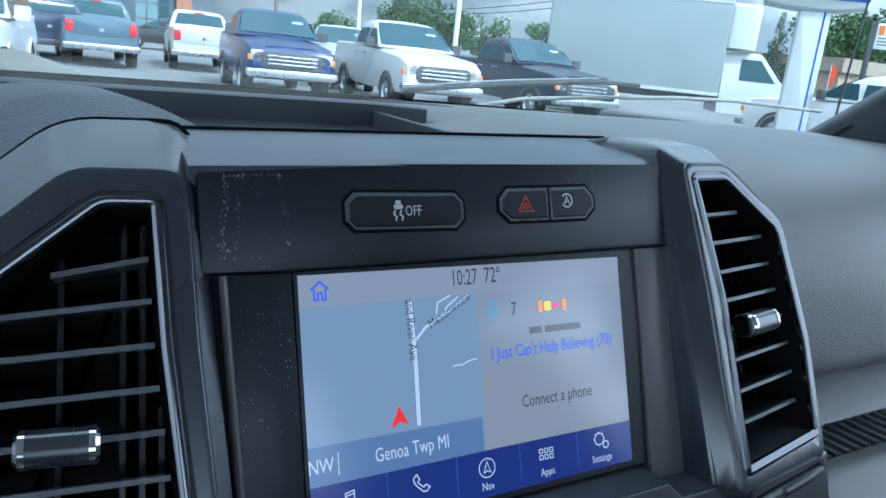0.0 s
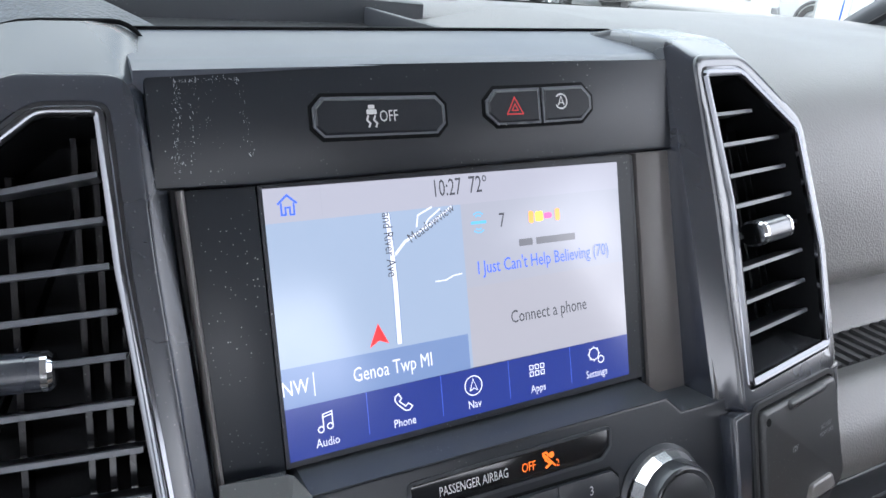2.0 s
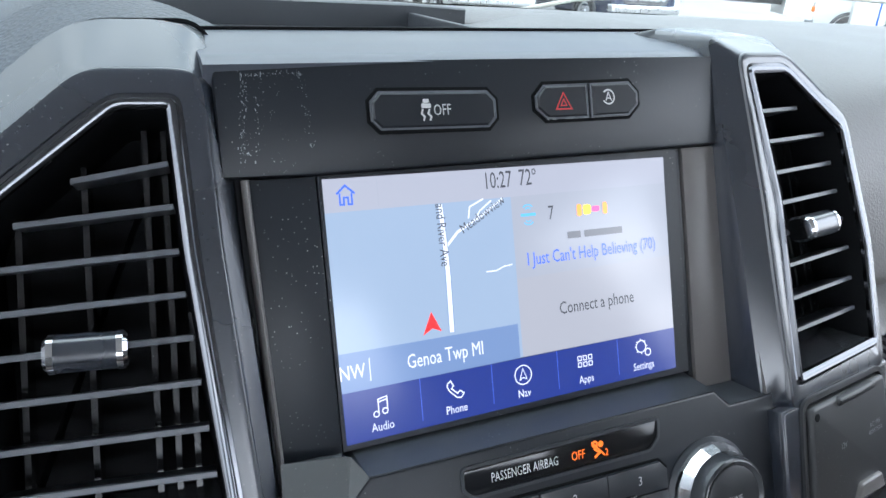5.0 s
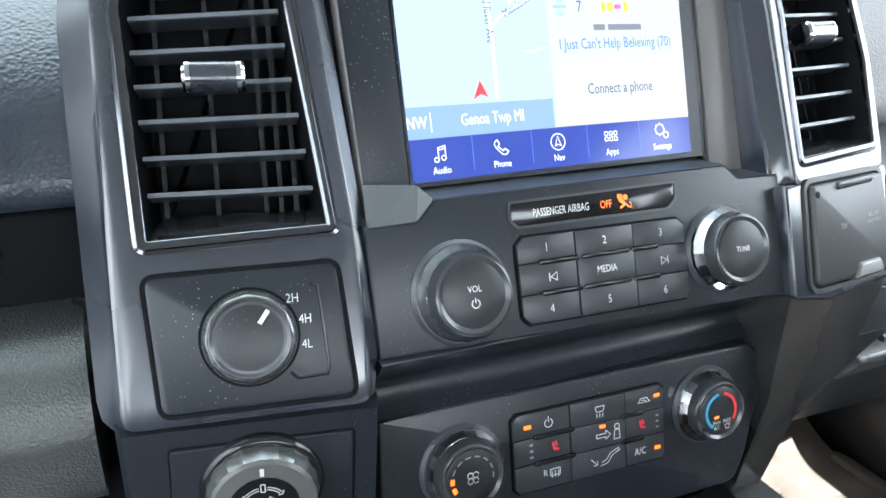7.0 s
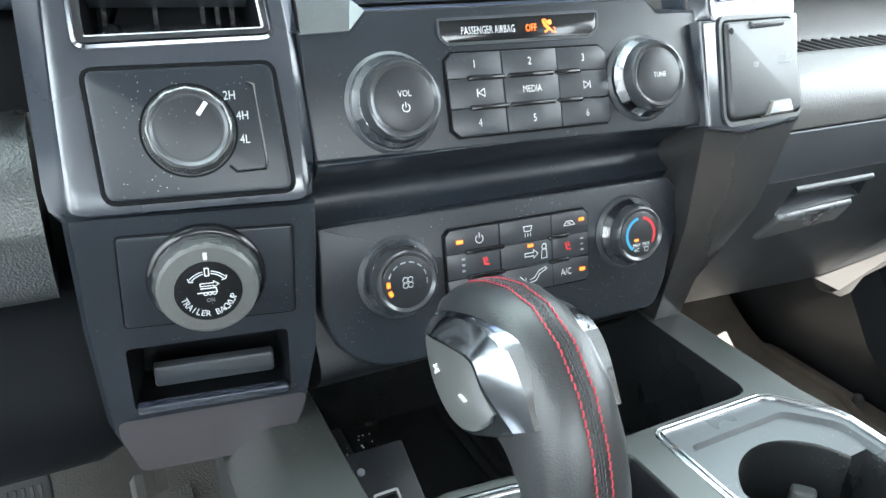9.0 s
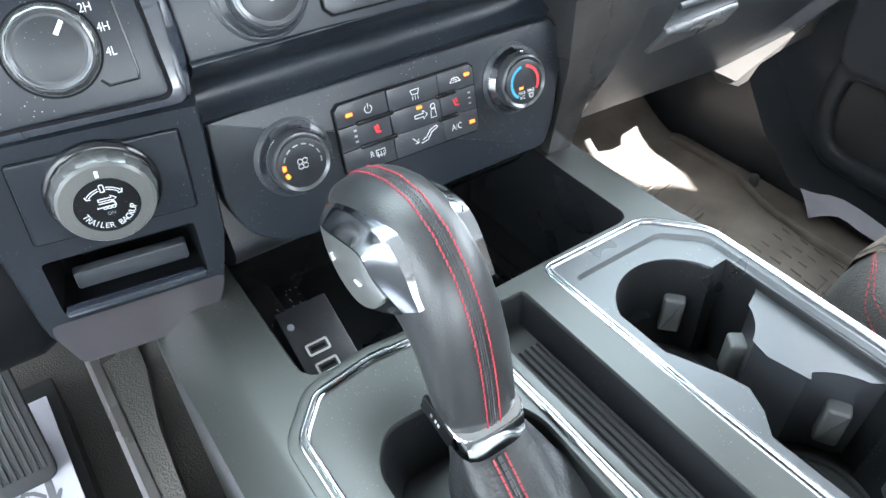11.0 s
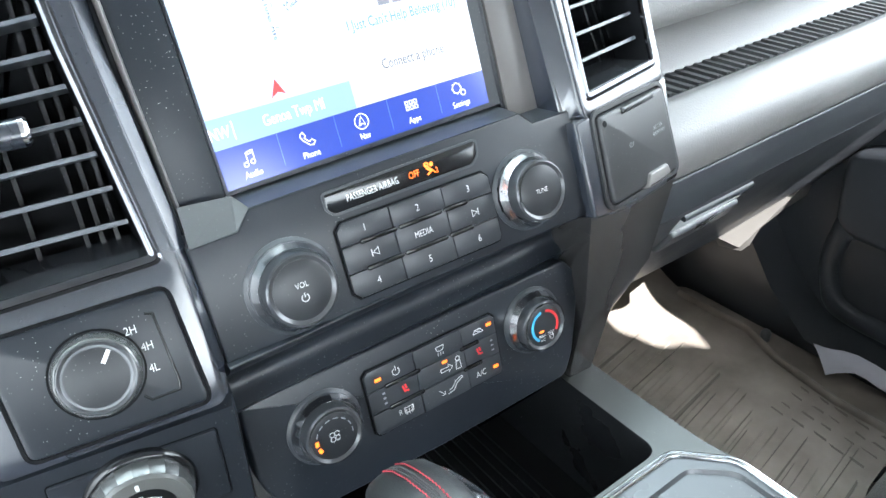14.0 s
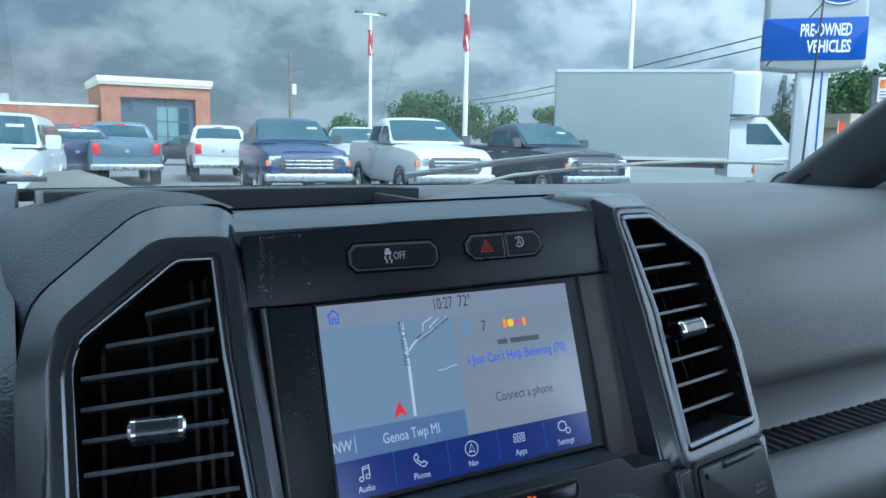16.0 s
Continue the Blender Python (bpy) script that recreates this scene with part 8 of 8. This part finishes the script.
prism(bm, BF, [(-150, 5650), (wd_ + 120, 5650), (wd_ + 120, 5850), (-150, 5850)], -9000, 200)
prism(bm, BF, [(-250, 5850), (wd_ + 200, 5850), (wd_ + 200, 6300), (-250, 6300)], -9000, 300)
part("cornice", bm, TRIMW, sh_)
SHOPGLASS = material("pale_shop_glass", (0.14, 0.21, 0.22), 0.15, vary=0.2, blot=0.8)
DARKFRONT = material("dark_shop_cladding", (0.06, 0.08, 0.1), 0.3, vary=0.1, blot=0.5)
bm = B()
plate(bm, BF, gl_o, [], -480)
part("recess_cladding", bm, DARKFRONT, sh_)
for i in range(3):
    for j in range(3):
        u0 = wd_ * (0.50 + 0.105 * i)
        bm = B()
        prism(bm, BF, [(u0, 350 + j * 1250), (u0 + wd_ * 0.09, 350 + j * 1250), (u0 + wd_ * 0.09, 1500 + j * 1250), (u0, 1500 + j * 1250)], -470, -440)
        part("window_pane", bm, SHOPGLASS if i < 2 else CARGLASS, sh_)
bm = B()
prism(bm, BF, [(-26000, 0), (-50, 0), (-50, 3800), (-26000, 3800)], -9000, -900)
part("wing", bm, BRICK, sh_)
bm = B()
prism(bm, BF, [(-26000, 3800), (-50, 3800), (-50, 3990), (-26000, 3990)], -9000, -850)
part("wing_coping", bm, TRIMW, sh_)
for u in (-8600, -7300):
    bm = B()
    prism(bm, BF, rrect(u, 3980, u + 1000, 4700, 30), -4000, -3000)
    part("roof_unit", bm, RIM, sh_)
p = at(57.6, 75)
bld = thing("far_building", "low tan building beyond the box truck", "building", p)
bm = B()
prism(bm, Frame(p), [(-6000, -4000), (9000, -4000), (9000, 6000), (-6000, 6000)], 0, 3200)
part("walls", bm, material("tan_wall", (0.35, 0.27, 0.19), 0.8, vary=0.1, blot=0.6), bld)
bm = B()
prism(bm, Frame(p), [(-6400, -4400), (9400, -4400), (9400, 6400), (-6400, 6400)], 3200, 4300)
part("roof", bm, material("tan_roof", (0.3, 0.25, 0.19), 0.8, vary=0.12, blot=0.8), bld)

# flag and board by the road
ff = thing("feather_flag", "orange advertising flag standing by the road", "flag", at(57.15, 50))
FFW = Frame(at(57.15, 50), axes=(Vector((0.54, -0.84, 0)), (0, 0, 1), Vector((-0.84, -0.54, 0))))
bm = B()
lathe(bm, Frame(at(57.15, 50)), [(22, 0), (18, 3100), (8, 3150)], 8)
part("staff", bm, POLE, ff)
bm = B()
prism(bm, FFW, fillet([(20, 1950), (300, 2050), (380, 2700), (300, 3050), (20, 3080)], 90, 3), -12, 12)
part("cloth", bm, material("orange_flag_cloth", (0.62, 0.075, 0.02), 0.7, vary=0.12, blot=3), ff)
rb = thing("notice_board", "white notice board with yellow marks on a dark post", "sign", at(59.1, 40))
RBF = Frame(at(59.1, 40), axes=(Vector((0.515, -0.857, 0)), (0, 0, 1), Vector((-0.857, -0.515, 0))))
bm = B()
prism(bm, RBF, rrect(-170, 0, 90, 4800, 20), -90, 90, 15)
part("post", bm, BUMP, rb)
bm = B()
prism(bm, RBF, rrect(110, 3600, 1500, 4720, 20), -60, 60, 10)
bd_ = part("panel", bm, SIGNWHITE, rb)
for u_ in (190, 1160):
    bm = B()
    prism(bm, RBF, rrect(u_, 4220, u_ + 230, 4620, 20), 50, 70)
    part("yellow_mark", bm, TURN, bd_)
for v_ in (4040, 3900, 3760):
    bm = B()
    prism(bm, RBF, rrect(200, v_, 1380, v_ + 60, 8), 50, 70)
    part("text_bar", bm, INK, bd_)

# trees
LEAF = material("summer_leaves", (0.055, 0.11, 0.03), 0.7, vary=0.4, blot=1.2, rand=0.1)
LEAF_D = material("spruce_needles", (0.03, 0.06, 0.03), 0.8, vary=0.4, blot=1.2)
BARK = material("grey_bark", (0.1, 0.08, 0.06), 0.9, grain=40, bump=0.5, vary=0.2)


def tree(p, h, spread, label, seed, cone=False):
    r_ = random.Random(seed)
    t = thing("tree", label, "tree", p, "trees")
    bm = B()
    lathe(bm, Frame(p), [(h * 35, 0), (h * 22, h * 300), (h * 8, h * 800)], 9)
    for k in range(6):
        a = r_.uniform(0, 6.28)
        q = p + Vector((0, 0, h * r_.uniform(0.3, 0.6)))
        e = q + Vector((math.cos(a), math.sin(a), 0.8)) * spread * 0.5
        sweep(bm, [q, q.lerp(e, 0.5) + Vector((0, 0, 0.1)), e], [(-h * 8, -h * 8), (h * 8, -h * 8), (h * 8, h * 8), (-h * 8, h * 8)], (0, 0, 1))
    part("trunk", bm, BARK, t)
    vs, fs = [], []
    clumps = []
    if not cone:
        for k in range(26):
            a, u_ = r_.uniform(0, 6.28), r_.uniform(-1, 1)
            rad = spread * r_.uniform(0.35, 0.85)
            clumps.append((p + Vector((rad * math.cos(a), rad * math.sin(a), h * 0.62 + h * 0.3 * u_ * math.sqrt(max(0.05, 1 - (rad / spread) ** 2 * 0.7)))), spread * r_.uniform(0.22, 0.4)))
    else:
        for k in range(26):
            s = k / 25
            a = r_.uniform(0, 6.28)
            rad = spread * (1 - s) * 0.6
            clumps.append((p + Vector((rad * math.cos(a), rad * math.sin(a), h * (0.12 + 0.86 * s))), spread * (0.42 - 0.3 * s)))
    for c, rr in clumps:
        for k in range(170):
            d = Vector((r_.gauss(0, 1), r_.gauss(0, 1), r_.gauss(0, 0.8))).normalized() * rr * r_.uniform(0.6, 1.05)
            n = Vector((r_.gauss(0, 1), r_.gauss(0, 1), r_.gauss(0.4, 1))).normalized()
            e1 = n.orthogonal().normalized()
            e2 = n.cross(e1)
            s = rr * r_.uniform(0.09, 0.18)
            b_ = len(vs)
            vs += [tuple(c + d + e1 * s), tuple(c + d + e2 * s * 0.7), tuple(c + d - e1 * s), tuple(c + d - e2 * s * 0.7)]
            fs.append((b_, b_ + 1, b_ + 2, b_ + 3))
    me = bpy.data.meshes.new("crown")
    me.from_pydata(vs, [], fs)
    me.materials.append(LEAF_D if cone else LEAF)
    o = new("crown", me)
    o.parent, o.matrix_parent_inverse = t, Matrix.Translation(-Vector(t.location))
    return t


for az, d, h, s, sd in ((26.6, 92, 6.4, 3.2, 1), (28.3, 90, 7.4, 4.2, 2), (30.0, 95, 6.2, 3.4, 3), (32.8, 88, 5.9, 3.0, 4), (37.4, 90, 6.0, 2.6, 5), (57.0, 96, 10.5, 4.5, 6), (59.5, 90, 11.0, 5.0, 7), (62.5, 95, 11, 5, 8), (22.0, 120, 5.5, 4, 9), (47.0, 110, 6.5, 4, 10)):
    tree(at(az, d), h, s, "round green tree on the lot's far edge", sd)
tree(at(53.6, 70), 7.6, 1.9, "dark narrow spruce by the road", 21, True)

# bonnet, wipers and aerial in front of the glass
COWLPALE = material("pale_cowl_plastic", (0.26, 0.258, 0.235), 0.5, grain=700, bump=0.15, vary=0.15)
BON = paint("silver_bonnet_paint", (0.42, 0.43, 0.43), 0.3)
bo = thing("bonnet", "silver bonnet and cowl beyond the windscreen", "bonnet", (0, 1.2, 1.2))
bm = B()
extrude_x(bm, fillet([(0.70, 1.20), (0.70, 1.335), (0.80, 1.345), (0.95, 1.33), (1.9, 1.25), (2.05, 1.12), (2.05, 1.0)], [0, .01, .03, .08, .1, .06, 0], 4), [-0.88, -0.6, -0.3, 0, 0.3, 0.6, 0.88],
          lambda x: (0, -0.05 * (abs(x) / 0.88) ** 3 + 0.012 * (0.3 < abs(x) < 0.8)))
part("panel", bm, BON, bo)
bm = B()
extrude_x(bm, [(0.62, 1.30), (0.635, 1.366), (0.72, 1.342), (0.72, 1.30)], [-0.86, -0.3, 0.3, 0.86])
part("cowl_grille", bm, BUMP, bo)
for sx in (-1, 1):
    bm = B()
    extrude_x(bm, fillet([(0.1, 0.7), (0.1, 1.12), (0.5, 1.142), (1.9, 1.10), (2.05, 0.98), (2.05, 0.7)], 0.04, 3), [sx * 0.885, sx * 1.0, sx * 1.02])
    part("wing", bm, BON, bo)
wp = thing("wiper", "black windscreen wiper lying on the glass foot", "wiper", (0.3, 0.6, 1.38))
bm = B()
sweep(bm, [(0.255, 0.618, 1.402), (0.395, 0.568, 1.424), (0.502, 0.530, 1.437), (0.56, 0.515, 1.438)], rrect(-4, -3, 4, 3, 1.5, 2), (0, 0, 1))
part("blade", bm, BUMP, wp)
bm = B()
sweep(bm, [(0.255, 0.618, 1.407), (0.395, 0.568, 1.429), (0.502, 0.530, 1.4415)], rrect(-2, -1.2, 2, 1.2, 0.6, 2), (0, 0, 1))
part("arm", bm, RIM, wp)
ce_ = thing("cowl_edge", "pale weathered cowl strip at the foot of the windscreen", "cowl", (0.62, 0.52, 1.41))
bm = B()
sweep(bm, [(0.36, 0.625, 1.385), (0.428, 0.592, 1.404), (0.528, 0.548, 1.4165), (0.626, 0.508, 1.426), (0.706, 0.478, 1.430), (0.84, 0.428, 1.428)], rrect(-6, -2.5, 6, 2.5, 2, 3), (0, 0, 1))
part("strip", bm, COWLPALE, ce_)
wl_ = thing("wiper", "black windscreen wiper lying on the driver side glass foot", "wiper", (-0.5, 0.6, 1.38))
bm = B()
sweep(bm, [(-0.78, 0.56, 1.395), (-0.55, 0.60, 1.402), (-0.30, 0.615, 1.403), (-0.205, 0.62, 1.402)], rrect(-4, -3, 4, 3, 1.5, 2), (0, 0, 1))
part("blade", bm, BUMP, wl_)
bm = B()
sweep(bm, [(-0.46, 0.605, 1.409), (-0.30, 0.618, 1.409), (-0.215, 0.625, 1.406)], rrect(-2, -1.2, 2, 1.2, 0.6, 2), (0, 0, 1))
part("arm", bm, RIM, wl_)
no = thing("washer_nozzle", "dark washer nozzle on a pale cowl hump", "washer nozzle", (-0.18, 0.66, 1.39))
bm = B()
loft(bm, [[Vector((x, y, 1.36)), Vector((x, y, z)), Vector((x, y + 0.05, z - 0.004)), Vector((x, y + 0.06, 1.36))] for x, y, z in ((-0.235, 0.655, 1.385), (-0.205, 0.645, 1.4095), (-0.17, 0.645, 1.4115), (-0.14, 0.65, 1.402), (-0.10, 0.66, 1.386), (-0.02, 0.66, 1.380))])
part("hump", bm, COWLPALE, no, angle=60)
bm = B()
lathe(bm, Frame((-0.182, 0.652, 1.4095)), [(4.5, -6), (4.5, 1), (3, 2.5), (0.1, 3)], 12)
part("jet", bm, VOID, no)
an = thing("aerial", "thin black whip aerial on the wing", "aerial", (0.93, 0.62, 1.2))
bm = B()
a_ = at(54.8, 1.45, 1.285)
lathe(bm, Frame(a_, axes=((1, 0, 0), (0, 1, 0), Vector((0.03, -0.03, 1)))), [(9, -150), (9, 10), (2.2, 30), (1.4, 620)], 8)
part("whip", bm, CABLE, an)
